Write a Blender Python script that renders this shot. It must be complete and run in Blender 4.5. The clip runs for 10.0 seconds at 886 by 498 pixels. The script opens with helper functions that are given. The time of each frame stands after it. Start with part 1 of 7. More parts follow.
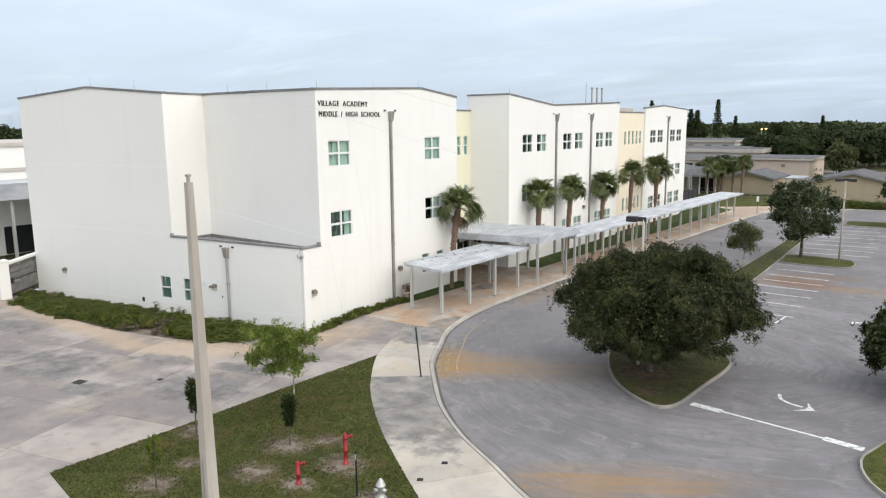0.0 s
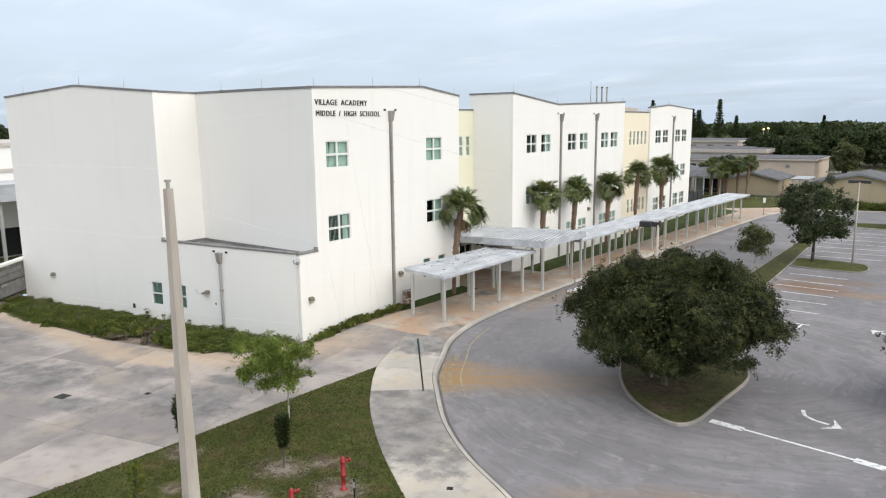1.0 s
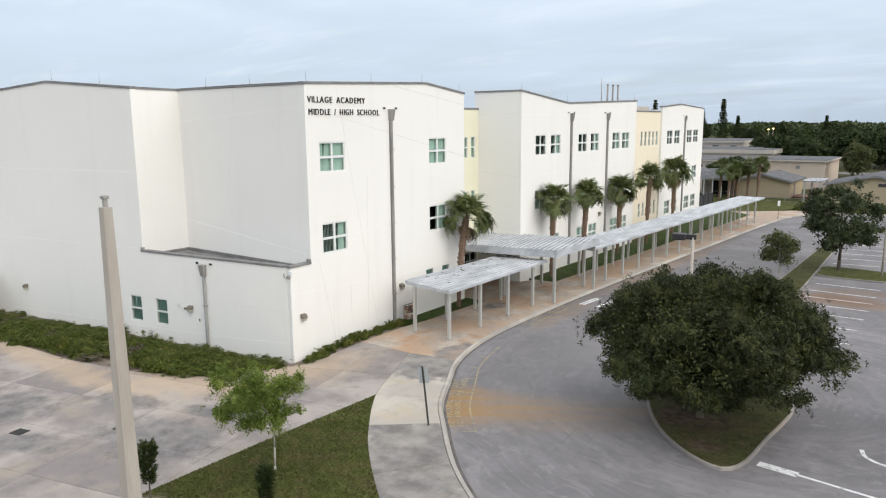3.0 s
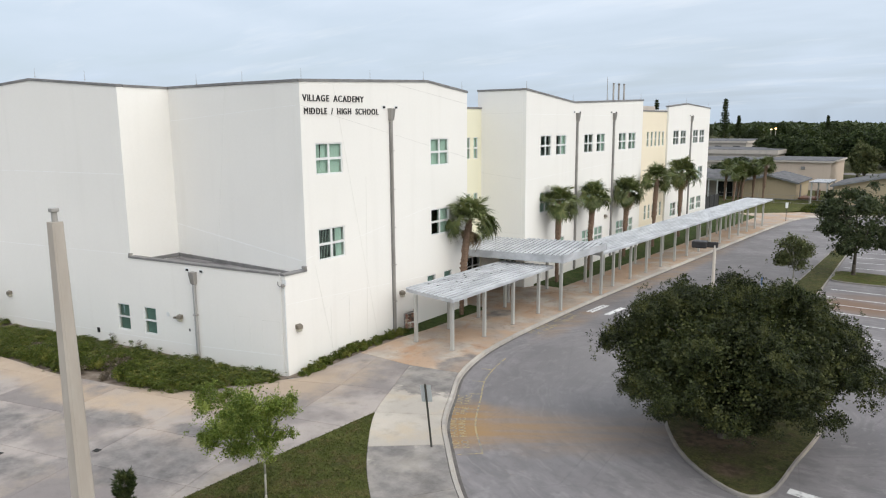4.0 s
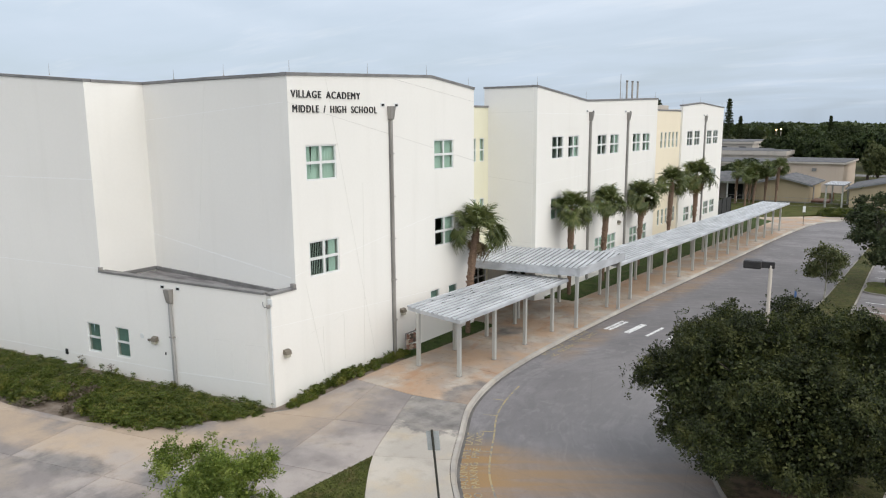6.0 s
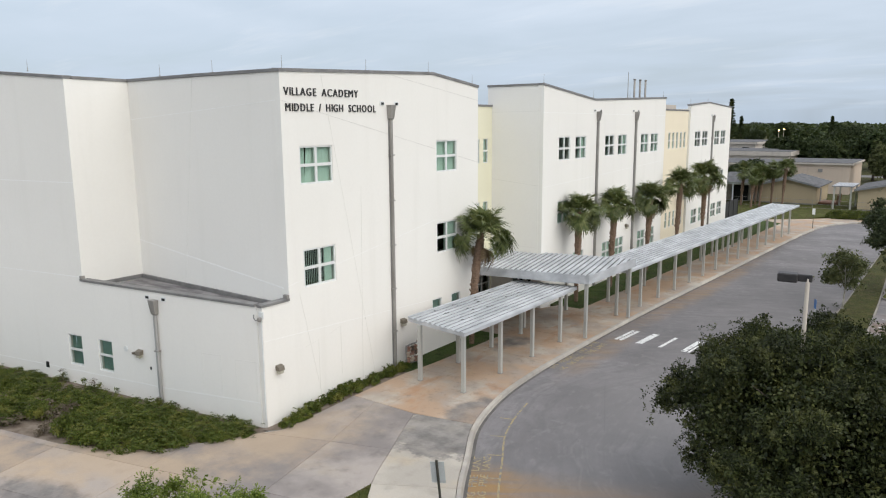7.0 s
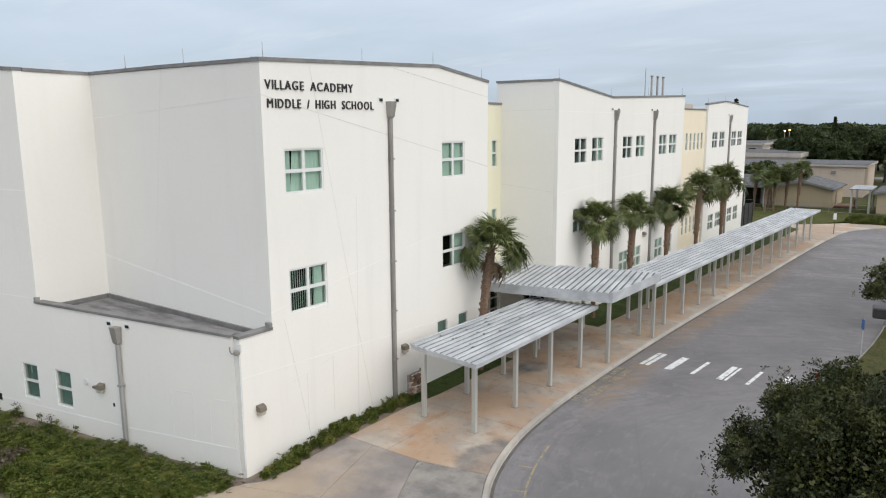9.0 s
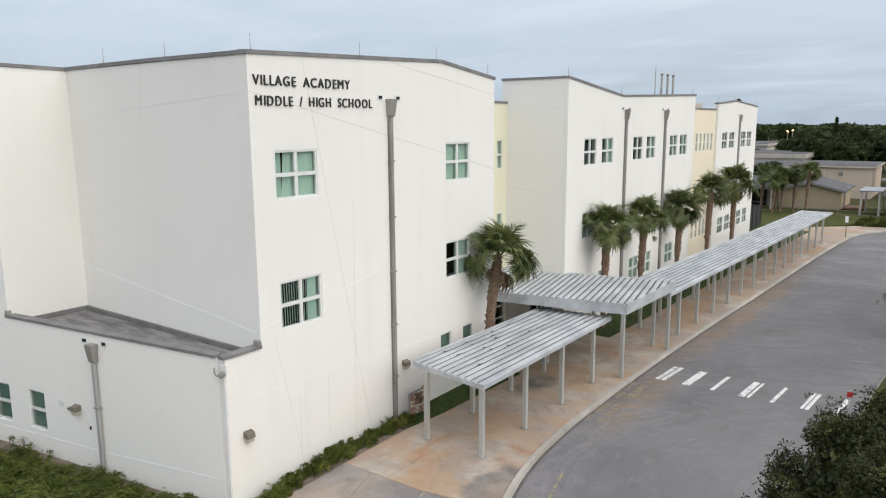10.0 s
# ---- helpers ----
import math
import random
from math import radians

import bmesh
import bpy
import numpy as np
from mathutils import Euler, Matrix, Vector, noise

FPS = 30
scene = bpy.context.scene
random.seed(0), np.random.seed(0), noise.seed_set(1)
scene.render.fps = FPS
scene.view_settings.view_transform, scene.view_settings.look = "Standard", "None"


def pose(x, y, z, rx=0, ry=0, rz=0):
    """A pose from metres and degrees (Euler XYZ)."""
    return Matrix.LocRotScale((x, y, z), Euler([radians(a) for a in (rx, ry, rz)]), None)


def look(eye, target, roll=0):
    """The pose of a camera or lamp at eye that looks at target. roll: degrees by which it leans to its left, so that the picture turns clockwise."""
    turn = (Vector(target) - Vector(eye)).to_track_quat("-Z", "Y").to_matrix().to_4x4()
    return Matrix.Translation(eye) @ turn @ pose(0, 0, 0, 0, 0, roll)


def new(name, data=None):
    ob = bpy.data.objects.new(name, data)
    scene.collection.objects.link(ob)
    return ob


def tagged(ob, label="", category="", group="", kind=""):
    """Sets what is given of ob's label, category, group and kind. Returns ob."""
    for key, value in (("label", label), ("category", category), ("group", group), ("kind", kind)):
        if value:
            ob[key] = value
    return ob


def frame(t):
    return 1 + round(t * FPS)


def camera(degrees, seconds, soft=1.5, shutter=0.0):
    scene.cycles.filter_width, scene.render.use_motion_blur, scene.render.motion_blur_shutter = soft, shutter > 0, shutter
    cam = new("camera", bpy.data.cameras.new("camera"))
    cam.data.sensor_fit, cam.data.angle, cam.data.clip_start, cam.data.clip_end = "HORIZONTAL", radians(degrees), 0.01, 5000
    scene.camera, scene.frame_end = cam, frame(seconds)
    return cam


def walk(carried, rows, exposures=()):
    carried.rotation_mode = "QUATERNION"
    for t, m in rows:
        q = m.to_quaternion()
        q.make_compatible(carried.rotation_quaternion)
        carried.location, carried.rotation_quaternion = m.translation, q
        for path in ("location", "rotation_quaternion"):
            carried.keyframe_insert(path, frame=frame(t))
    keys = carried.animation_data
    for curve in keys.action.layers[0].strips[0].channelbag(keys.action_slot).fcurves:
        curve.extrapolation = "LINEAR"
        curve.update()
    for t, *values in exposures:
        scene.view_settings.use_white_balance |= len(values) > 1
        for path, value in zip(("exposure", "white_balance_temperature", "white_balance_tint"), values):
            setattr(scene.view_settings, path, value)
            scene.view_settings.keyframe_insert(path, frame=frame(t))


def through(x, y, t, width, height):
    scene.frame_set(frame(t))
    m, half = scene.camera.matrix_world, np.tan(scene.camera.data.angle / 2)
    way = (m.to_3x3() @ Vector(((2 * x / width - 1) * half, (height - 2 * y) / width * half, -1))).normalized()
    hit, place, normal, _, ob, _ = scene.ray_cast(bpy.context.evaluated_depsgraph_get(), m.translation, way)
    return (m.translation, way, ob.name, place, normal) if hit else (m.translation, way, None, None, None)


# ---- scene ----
cam = camera(64.0, 10.0, soft=1.15)
# seconds, eye, yaw, pitch, roll
PATH = [
    (0, -4.066, 0.818, 12.318, 36.983, -9.950, -0.52),
    (0.5, -4.700, 1.493, 12.320, 36.949, -9.956, -0.52),
    (1, -5.340, 2.178, 12.321, 36.915, -9.961, -0.51),
    (1.5, -5.986, 2.875, 12.320, 36.879, -9.964, -0.50),
    (2, -6.638, 3.581, 12.320, 36.844, -9.967, -0.49),
    (2.5, -7.295, 4.297, 12.318, 36.807, -9.968, -0.48),
    (4, -9.303, 6.504, 12.308, 36.693, -9.966, -0.45),
    (4.5, -9.985, 7.258, 12.303, 36.653, -9.963, -0.45),
    (5, -10.671, 8.021, 12.297, 36.613, -9.959, -0.44),
    (5.5, -11.364, 8.793, 12.291, 36.572, -9.954, -0.43),
    (7, -13.478, 11.158, 12.267, 36.445, -9.933, -0.40),
    (7.5, -14.194, 11.962, 12.257, 36.402, -9.923, -0.39),
    (8, -14.916, 12.773, 12.247, 36.357, -9.913, -0.38),
    (8.5, -15.644, 13.592, 12.236, 36.312, -9.902, -0.37),
    (9, -16.378, 14.419, 12.224, 36.266, -9.889, -0.37),
    (9.5, -17.118, 15.252, 12.211, 36.220, -9.875, -0.36),
    (10, -17.863, 16.091, 12.197, 36.173, -9.861, -0.35),
]
walk(cam, [(t, look((x, y, z), (x - math.sin(radians(yaw)) * math.cos(radians(pitch)), y + math.cos(radians(yaw)) * math.cos(radians(pitch)), z + math.sin(radians(pitch))), roll))
           for t, x, y, z, yaw, pitch, roll in PATH],
     exposures=((0, 0.28), (5, 0.11), (10, 0.01)))

# ---- world, sun, exposure ----
SUN_EL, SUN_AZ = 38.0, 98.0
world = bpy.data.worlds.new("sky")
scene.world = world
world.use_nodes = True
wn, wl = world.node_tree.nodes, world.node_tree.links
wn.clear()
w_out = wn.new("ShaderNodeOutputWorld")
w_bg = wn.new("ShaderNodeBackground")
w_bg.inputs["Strength"].default_value = 0.1
w_sky = wn.new("ShaderNodeTexSky")
w_sky.sky_type, w_sky.sun_disc = "NISHITA", False
w_sky.sun_elevation, w_sky.sun_rotation = radians(SUN_EL), radians(SUN_AZ)
w_sky.dust_density, w_sky.air_density = 2.0, 1.0
w_co = wn.new("ShaderNodeTexCoord")
w_sep = wn.new("ShaderNodeSeparateXYZ")
w_add = wn.new("ShaderNodeMath")
w_add.operation, w_add.inputs[1].default_value = "ADD", 0.13
w_max = wn.new("ShaderNodeMath")
w_max.operation, w_max.inputs[1].default_value = "MAXIMUM", 0.015
w_dx, w_dy = wn.new("ShaderNodeMath"), wn.new("ShaderNodeMath")
w_dx.operation = w_dy.operation = "DIVIDE"
w_comb = wn.new("ShaderNodeCombineXYZ")
w_map = wn.new("ShaderNodeMapping")
w_map.inputs["Rotation"].default_value = (0, 0, radians(37))
w_map.inputs["Scale"].default_value = (0.75, 1.3, 1.0)
w_noise = wn.new("ShaderNodeTexNoise")
w_noise.inputs["Scale"].default_value = 1.3
w_noise.inputs["Detail"].default_value = 7.0
w_noise.inputs["Roughness"].default_value = 0.5
w_noise.inputs["Distortion"].default_value = 0.35
w_ramp = wn.new("ShaderNodeValToRGB")
w_ramp.color_ramp.elements[0].position, w_ramp.color_ramp.elements[0].color = 0.34, (0.75, 0.75, 0.75, 1)
w_ramp.color_ramp.elements[1].position, w_ramp.color_ramp.elements[1].color = 0.70, (1, 1, 1, 1)
w_zen = wn.new("ShaderNodeMapRange")          # an overcast sky is brighter towards the zenith
w_zen.inputs["From Min"].default_value, w_zen.inputs["From Max"].default_value = 0.0, 0.75
w_zen.inputs["To Min"].default_value, w_zen.inputs["To Max"].default_value = 0.0, 1.0
w_cloud = wn.new("ShaderNodeMix")
w_cloud.data_type = "RGBA"
w_cloud.inputs[6].default_value = (5.2, 6.2, 7.45, 1)
w_cloud.inputs[7].default_value = (11.8, 12.4, 13.2, 1)
w_mix = wn.new("ShaderNodeMix")
w_mix.data_type = "RGBA"
wl.new(w_co.outputs["Generated"], w_sep.inputs[0])
wl.new(w_sep.outputs["Z"], w_max.inputs[0])
wl.new(w_max.outputs[0], w_add.inputs[0])
for node, axis in ((w_dx, "X"), (w_dy, "Y")):
    wl.new(w_sep.outputs[axis], node.inputs[0])
    wl.new(w_add.outputs[0], node.inputs[1])
wl.new(w_dx.outputs[0], w_comb.inputs[0])
wl.new(w_dy.outputs[0], w_comb.inputs[1])
wl.new(w_comb.outputs[0], w_map.inputs["Vector"])
wl.new(w_map.outputs[0], w_noise.inputs["Vector"])
wl.new(w_noise.outputs["Fac"], w_ramp.inputs[0])
wl.new(w_sep.outputs["Z"], w_zen.inputs["Value"])
wl.new(w_zen.outputs[0], w_cloud.inputs[0])
wl.new(w_ramp.outputs["Color"], w_mix.inputs[0])
wl.new(w_sky.outputs["Color"], w_mix.inputs[6])
wl.new(w_cloud.outputs[2], w_mix.inputs[7])
w_map2 = wn.new("ShaderNodeMapping")             # thin bright wisps under the haze
w_map2.inputs["Rotation"].default_value = (0, 0, radians(20))
w_map2.inputs["Scale"].default_value = (0.9, 2.6, 1.0)
w_wisp = wn.new("ShaderNodeTexNoise")
w_wisp.inputs["Scale"].default_value, w_wisp.inputs["Detail"].default_value, w_wisp.inputs["Roughness"].default_value = 1.1, 8.0, 0.6
w_wramp = wn.new("ShaderNodeMapRange")
w_wramp.inputs["From Min"].default_value, w_wramp.inputs["From Max"].default_value = 0.56, 0.76
w_wramp.inputs["To Min"].default_value, w_wramp.inputs["To Max"].default_value = 0.0, 0.3
w_white = wn.new("ShaderNodeMix")
w_white.data_type = "RGBA"
w_white.inputs[7].default_value = (8.6, 8.9, 9.3, 1)
wl.new(w_comb.outputs[0], w_map2.inputs["Vector"])
wl.new(w_map2.outputs[0], w_wisp.inputs["Vector"])
wl.new(w_wisp.outputs["Fac"], w_wramp.inputs["Value"])
wl.new(w_wramp.outputs[0], w_white.inputs[0])
wl.new(w_mix.outputs[2], w_white.inputs[6])
wl.new(w_white.outputs[2], w_bg.inputs["Color"])
wl.new(w_bg.outputs[0], w_out.inputs["Surface"])

sun = new("sun", bpy.data.lights.new("sun", "SUN"))
sun.data.energy, sun.data.angle, sun.data.color = 1.75, radians(75), (1.0, 0.94, 0.84)
sun_way = Vector((math.sin(radians(SUN_AZ)) * math.cos(radians(SUN_EL)), math.cos(radians(SUN_AZ)) * math.cos(radians(SUN_EL)), math.sin(radians(SUN_EL))))
sun.matrix_world = look(tuple(sun_way * 200), (0, 0, 0))

# ---- materials ----
def rgba(c):
    return (c[0], c[1], c[2], 1.0)


class Nodes:
    """A small helper round one material's node tree."""

    def __init__(self, name):
        self.m = bpy.data.materials.new(name)
        self.m.use_nodes = True
        self.n, self.l = self.m.node_tree.nodes, self.m.node_tree.links
        self.b = self.n["Principled BSDF"]
        self.pos = self.n.new("ShaderNodeNewGeometry").outputs["Position"]

    def noise(self, scale, detail=4.0, stretch=(1, 1, 1), rough=0.55, vec=None, turn=0.0):
        mp = self.n.new("ShaderNodeMapping")
        if turn:
            mp.vector_type = "TEXTURE"
            mp.inputs["Rotation"].default_value = (0, 0, radians(turn))
            stretch = tuple(1 / v for v in stretch)
        mp.inputs["Scale"].default_value = stretch
        self.l.new(vec or self.pos, mp.inputs["Vector"])
        t = self.n.new("ShaderNodeTexNoise")
        t.inputs["Scale"].default_value, t.inputs["Detail"].default_value, t.inputs["Roughness"].default_value = scale, detail, rough
        self.l.new(mp.outputs[0], t.inputs["Vector"])
        return t.outputs["Fac"]

    def ramp(self, fac, a, b, lo=0.0, hi=1.0):
        r = self.n.new("ShaderNodeMapRange")
        r.inputs["From Min"].default_value, r.inputs["From Max"].default_value = a, b
        r.inputs["To Min"].default_value, r.inputs["To Max"].default_value = lo, hi
        r.interpolation_type = "SMOOTHSTEP"
        self.l.new(fac, r.inputs["Value"])
        return r.outputs[0]

    def math(self, op, a, b):
        m = self.n.new("ShaderNodeMath")
        m.operation = op
        for i, v in enumerate((a, b)):
            if isinstance(v, (int, float)):
                m.inputs[i].default_value = v
            else:
                self.l.new(v, m.inputs[i])
        return m.outputs[0]

    def mix(self, fac, a, b, blend="MIX"):
        m = self.n.new("ShaderNodeMix")
        m.data_type, m.blend_type = "RGBA", blend
        for i, v in ((0, fac), (6, a), (7, b)):
            if isinstance(v, (int, float)):
                m.inputs[i].default_value = v
            elif isinstance(v, tuple):
                m.inputs[i].default_value = rgba(v)
            else:
                self.l.new(v, m.inputs[i])
        return m.outputs[2]

    def colour(self, c):
        if isinstance(c, tuple):
            self.b.inputs["Base Color"].default_value = rgba(c)
        else:
            self.l.new(c, self.b.inputs["Base Color"])

    def bump(self, height, strength, distance=0.02):
        b = self.n.new("ShaderNodeBump")
        b.inputs["Strength"].default_value, b.inputs["Distance"].default_value = strength, distance
        self.l.new(height, b.inputs["Height"])
        self.l.new(b.outputs[0], self.b.inputs["Normal"])

    def set(self, rough=0.8, metal=0.0, spec=0.5):
        self.b.inputs["Roughness"].default_value = rough
        self.b.inputs["Metallic"].default_value = metal
        self.b.inputs["Specular IOR Level"].default_value = spec
        return self.m

    def blob(self, x, y, rx, ry, turn=0.0, soft=0.6, wobble=None):
        """1 inside an ellipse on the ground, fading to 0 past its rim."""
        mp = self.n.new("ShaderNodeMapping")
        mp.vector_type = "TEXTURE"
        mp.inputs["Location"].default_value = (x, y, 0)
        mp.inputs["Rotation"].default_value = (0, 0, radians(turn))
        mp.inputs["Scale"].default_value = (rx, ry, 1000)
        self.l.new(self.pos, mp.inputs["Vector"])
        ln = self.n.new("ShaderNodeVectorMath")
        ln.operation = "LENGTH"
        self.l.new(mp.outputs[0], ln.inputs[0])
        v = ln.outputs["Value"]
        if wobble is not None:
            v = self.math("ADD", v, wobble)
        return self.ramp(v, 1.0 - soft, 1.0 + soft * 0.4, 1.0, 0.0)

    def per_object(self):
        return self.n.new("ShaderNodeObjectInfo").outputs["Random"]

    def per_island(self):
        return self.n.new("ShaderNodeNewGeometry").outputs["Random Per Island"]


def stucco(name, base, dirt, streak=0.5):
    k = Nodes(name)
    big = k.ramp(k.noise(0.16, 3), 0.35, 0.75)
    drip = k.ramp(k.noise(1.1, 5, (1, 1, 0.07)), 0.52, 0.82, 0.0, streak)
    c = k.mix(k.math("MULTIPLY", big, 0.45), base, tuple(v * 0.93 for v in base))
    c = k.mix(drip, c, dirt)
    c = k.mix(k.ramp(k.noise(7.0, 3), 0.3, 0.7, 0.0, 0.12), c, tuple(v * 0.88 for v in base))
    k.colour(c)
    k.bump(k.noise(55, 3), 0.12, 0.01)
    return k.set(0.9, 0, 0.25)


M_WALL = stucco("white stucco", (0.83, 0.812, 0.772), (0.66, 0.64, 0.59), 0.22)
M_YELLOW = stucco("pale cream stucco", (0.77, 0.745, 0.58), (0.64, 0.60, 0.46), 0.2)
M_PEACH = stucco("peach cream stucco", (0.82, 0.735, 0.575), (0.68, 0.60, 0.46), 0.2)
M_PINKTAN = stucco("pale pinkish tan paint", (0.56, 0.465, 0.385), (0.33, 0.28, 0.23), 0.3)
M_PORTABLE = stucco("tan siding paint", (0.47, 0.385, 0.265), (0.34, 0.28, 0.205), 0.4)
M_OLDWALL = stucco("aged white wall paint", (0.50, 0.455, 0.41), (0.30, 0.28, 0.255), 0.5)


def plain(name, a, b, scale=3.0, rough=0.6, metal=0.0, bump=0.0, bscale=40, stretch=(1, 1, 1), spec=0.5):
    k = Nodes(name)
    c = k.mix(k.ramp(k.noise(scale, 5, stretch), 0.3, 0.72), a, b)
    c = k.mix(k.ramp(k.noise(scale * 9, 3, stretch), 0.35, 0.75, 0.0, 0.35), c, tuple(v * 0.8 for v in b))
    k.colour(c)
    if bump:
        k.bump(k.noise(bscale, 4, stretch), bump, 0.02)
    return k.set(rough, metal, spec)


M_JOINT = plain("white joint bead", (0.90, 0.89, 0.87), (0.84, 0.83, 0.80), 2.0, 0.7)
M_FAINT = plain("hairline stucco joint", (0.775, 0.76, 0.72), (0.735, 0.72, 0.675), 2.0, 0.8)
M_PAVEJOINT = plain("dirt filled paving joint", (0.07, 0.062, 0.052), (0.13, 0.115, 0.095), 3.0, 1.0)
M_GROOVE = plain("shadowed joint", (0.62, 0.605, 0.575), (0.55, 0.535, 0.51), 2.0, 0.9)
M_COPING = plain("grey coping metal", (0.17, 0.165, 0.165), (0.26, 0.255, 0.25), 1.5, 0.55, 0.2)
M_ROOF = plain("weathered roof membrane", (0.10, 0.095, 0.10), (0.30, 0.285, 0.285), 1.3, 0.9, 0, 0.2, 12, (0.5, 1.6, 1))
M_FRAME = plain("white window frame", (0.78, 0.79, 0.78), (0.70, 0.71, 0.70), 3.0, 0.45)
M_CURTAIN = plain("pale green curtain", (0.52, 0.66, 0.60), (0.64, 0.76, 0.70), 6.0, 0.9, 0, 0, 40, (8, 8, 0.4))
M_TEAL = plain("dark teal curtain", (0.20, 0.32, 0.29), (0.29, 0.42, 0.38), 6.0, 0.9, 0, 0, 40, (8, 8, 0.4))
M_BLIND = plain("grey green vertical blind", (0.46, 0.57, 0.52), (0.56, 0.66, 0.61), 6.0, 0.8)
M_DARK = plain("near black of doors, openings and unlit rooms", (0.012, 0.014, 0.014), (0.02, 0.022, 0.022), 3.0, 0.9)
M_SPOUT = plain("grey painted downspout", (0.225, 0.21, 0.195), (0.36, 0.345, 0.32), 2.0, 0.5, 0.2, 0, 40, (1, 1, 0.2))
M_FIXTURE = plain("bronze wall light", (0.16, 0.14, 0.11), (0.22, 0.19, 0.15), 6.0, 0.5, 0.3)
M_LENS = plain("cloudy lamp lens", (0.40, 0.38, 0.30), (0.48, 0.46, 0.38), 9.0, 0.35)
M_LETTER = plain("black sign letters", (0.015, 0.015, 0.016), (0.025, 0.025, 0.026), 6.0, 0.45)
M_ALU = plain("aluminium canopy", (0.39, 0.405, 0.43), (0.62, 0.635, 0.66), 1.3, 0.5, 0.2, 0, 40, (1, 0.35, 1))
M_ALU_FAR = plain("weathered pale metal", (0.20, 0.205, 0.215), (0.27, 0.275, 0.285), 0.8, 0.8, 0.0, 0, 40, (1, 1, 1), 0.1)
M_ALU_DARK = plain("canopy valley shade and dirt", (0.075, 0.077, 0.08), (0.19, 0.192, 0.195), 0.7, 0.8, 0.0)
M_POST = plain("aluminium post", (0.44, 0.44, 0.42), (0.54, 0.54, 0.51), 1.2, 0.5, 0.3, 0, 40, (1, 1, 0.3))
M_POLE = plain("spun concrete pole", (0.37, 0.325, 0.28), (0.50, 0.455, 0.40), 1.6, 0.9, 0, 0.25, 30, (1, 1, 0.25))
M_RED = plain("red enamel paint", (0.24, 0.010, 0.014), (0.34, 0.022, 0.024), 5.0, 0.35)
M_SILVER = plain("silver paint", (0.55, 0.55, 0.53), (0.42, 0.42, 0.40), 5.0, 0.45, 0.5)
M_BLACK = plain("black steel", (0.018, 0.018, 0.02), (0.035, 0.034, 0.034), 4.0, 0.5, 0.3)
M_GALV = plain("galvanised pipe", (0.36, 0.355, 0.35), (0.46, 0.455, 0.445), 2.0, 0.5, 0.3, 0, 40, (1, 1, 0.2))
M_LAMP = plain("dark bronze lamp housing", (0.022, 0.02, 0.022), (0.04, 0.036, 0.036), 4.0, 0.5)
M_STEELPOST = plain("dark green channel post", (0.05, 0.055, 0.045), (0.09, 0.085, 0.07), 4.0, 0.6, 0.4)
M_SIGNBACK = plain("bare aluminium sign back", (0.50, 0.52, 0.52), (0.42, 0.44, 0.44), 3.0, 0.5, 0.2)
M_BARK = plain("grey brown bark", (0.065, 0.052, 0.04), (0.125, 0.105, 0.085), 7.0, 0.95, 0, 0.8, 25, (1, 1, 0.3))
M_BARK_PALE = plain("pale young bark", (0.30, 0.28, 0.24), (0.40, 0.38, 0.33), 9.0, 0.9, 0, 0.4, 25, (1, 1, 0.3))
M_PALMTRUNK = plain("brown palm trunk", (0.105, 0.066, 0.046), (0.27, 0.18, 0.122), 9.0, 0.95, 0, 0.9, 22, (1, 1, 2.5))
M_SOIL = plain("bare mulch soil", (0.11, 0.08, 0.058), (0.22, 0.18, 0.145), 2.5, 1.0, 0, 0.6, 14)
M_DRAIN = plain("iron drain grate", (0.03, 0.028, 0.026), (0.06, 0.055, 0.05), 8.0, 0.7, 0.5)
M_FENCE = plain("black screen fence", (0.02, 0.021, 0.022), (0.04, 0.04, 0.042), 2.0, 0.7)
M_SHINGLE = plain("grey shingle roof", (0.105, 0.105, 0.112), (0.175, 0.175, 0.18), 1.2, 0.95, 0, 0.3, 8, (1, 1, 1), 0.05)
M_WOODRAIL = plain("red brown deck wood", (0.16, 0.075, 0.05), (0.24, 0.13, 0.09), 4.0, 0.8)


def road_paint(name, c, fade=0.0):
    k = Nodes(name)
    worn = k.ramp(k.math("ADD", k.noise(5, 6), k.math("MULTIPLY", k.noise(0.7, 3), fade)), 0.48 + fade * 0.4, 0.72 + fade * 0.4, 0.0, 0.95)
    k.colour(k.mix(worn, c, (0.165, 0.165, 0.168)))
    return k.set(0.85)


M_PAINT = road_paint("worn white road paint", (0.66, 0.66, 0.65))
M_PAINT_Y = road_paint("worn yellow road paint", (0.35, 0.275, 0.145), 0.6)


def glass_material(name, tint):
    k = Nodes(name)
    k.n.remove(k.b)
    out = k.n["Material Output"]
    tr = k.n.new("ShaderNodeBsdfTransparent")
    tr.inputs["Color"].default_value = rgba(tint)
    gl = k.n.new("ShaderNodeBsdfGlossy")
    gl.inputs["Color"].default_value, gl.inputs["Roughness"].default_value = (0.9, 0.95, 0.93, 1), 0.03
    fr = k.n.new("ShaderNodeFresnel")
    fr.inputs["IOR"].default_value = 1.5
    mx = k.n.new("ShaderNodeMixShader")
    k.l.new(fr.outputs[0], mx.inputs[0])
    k.l.new(tr.outputs[0], mx.inputs[1])
    k.l.new(gl.outputs[0], mx.inputs[2])
    k.l.new(mx.outputs[0], out.inputs["Surface"])
    return k.m


M_GLASS = glass_material("green tinted glass", (0.86, 0.95, 0.92))


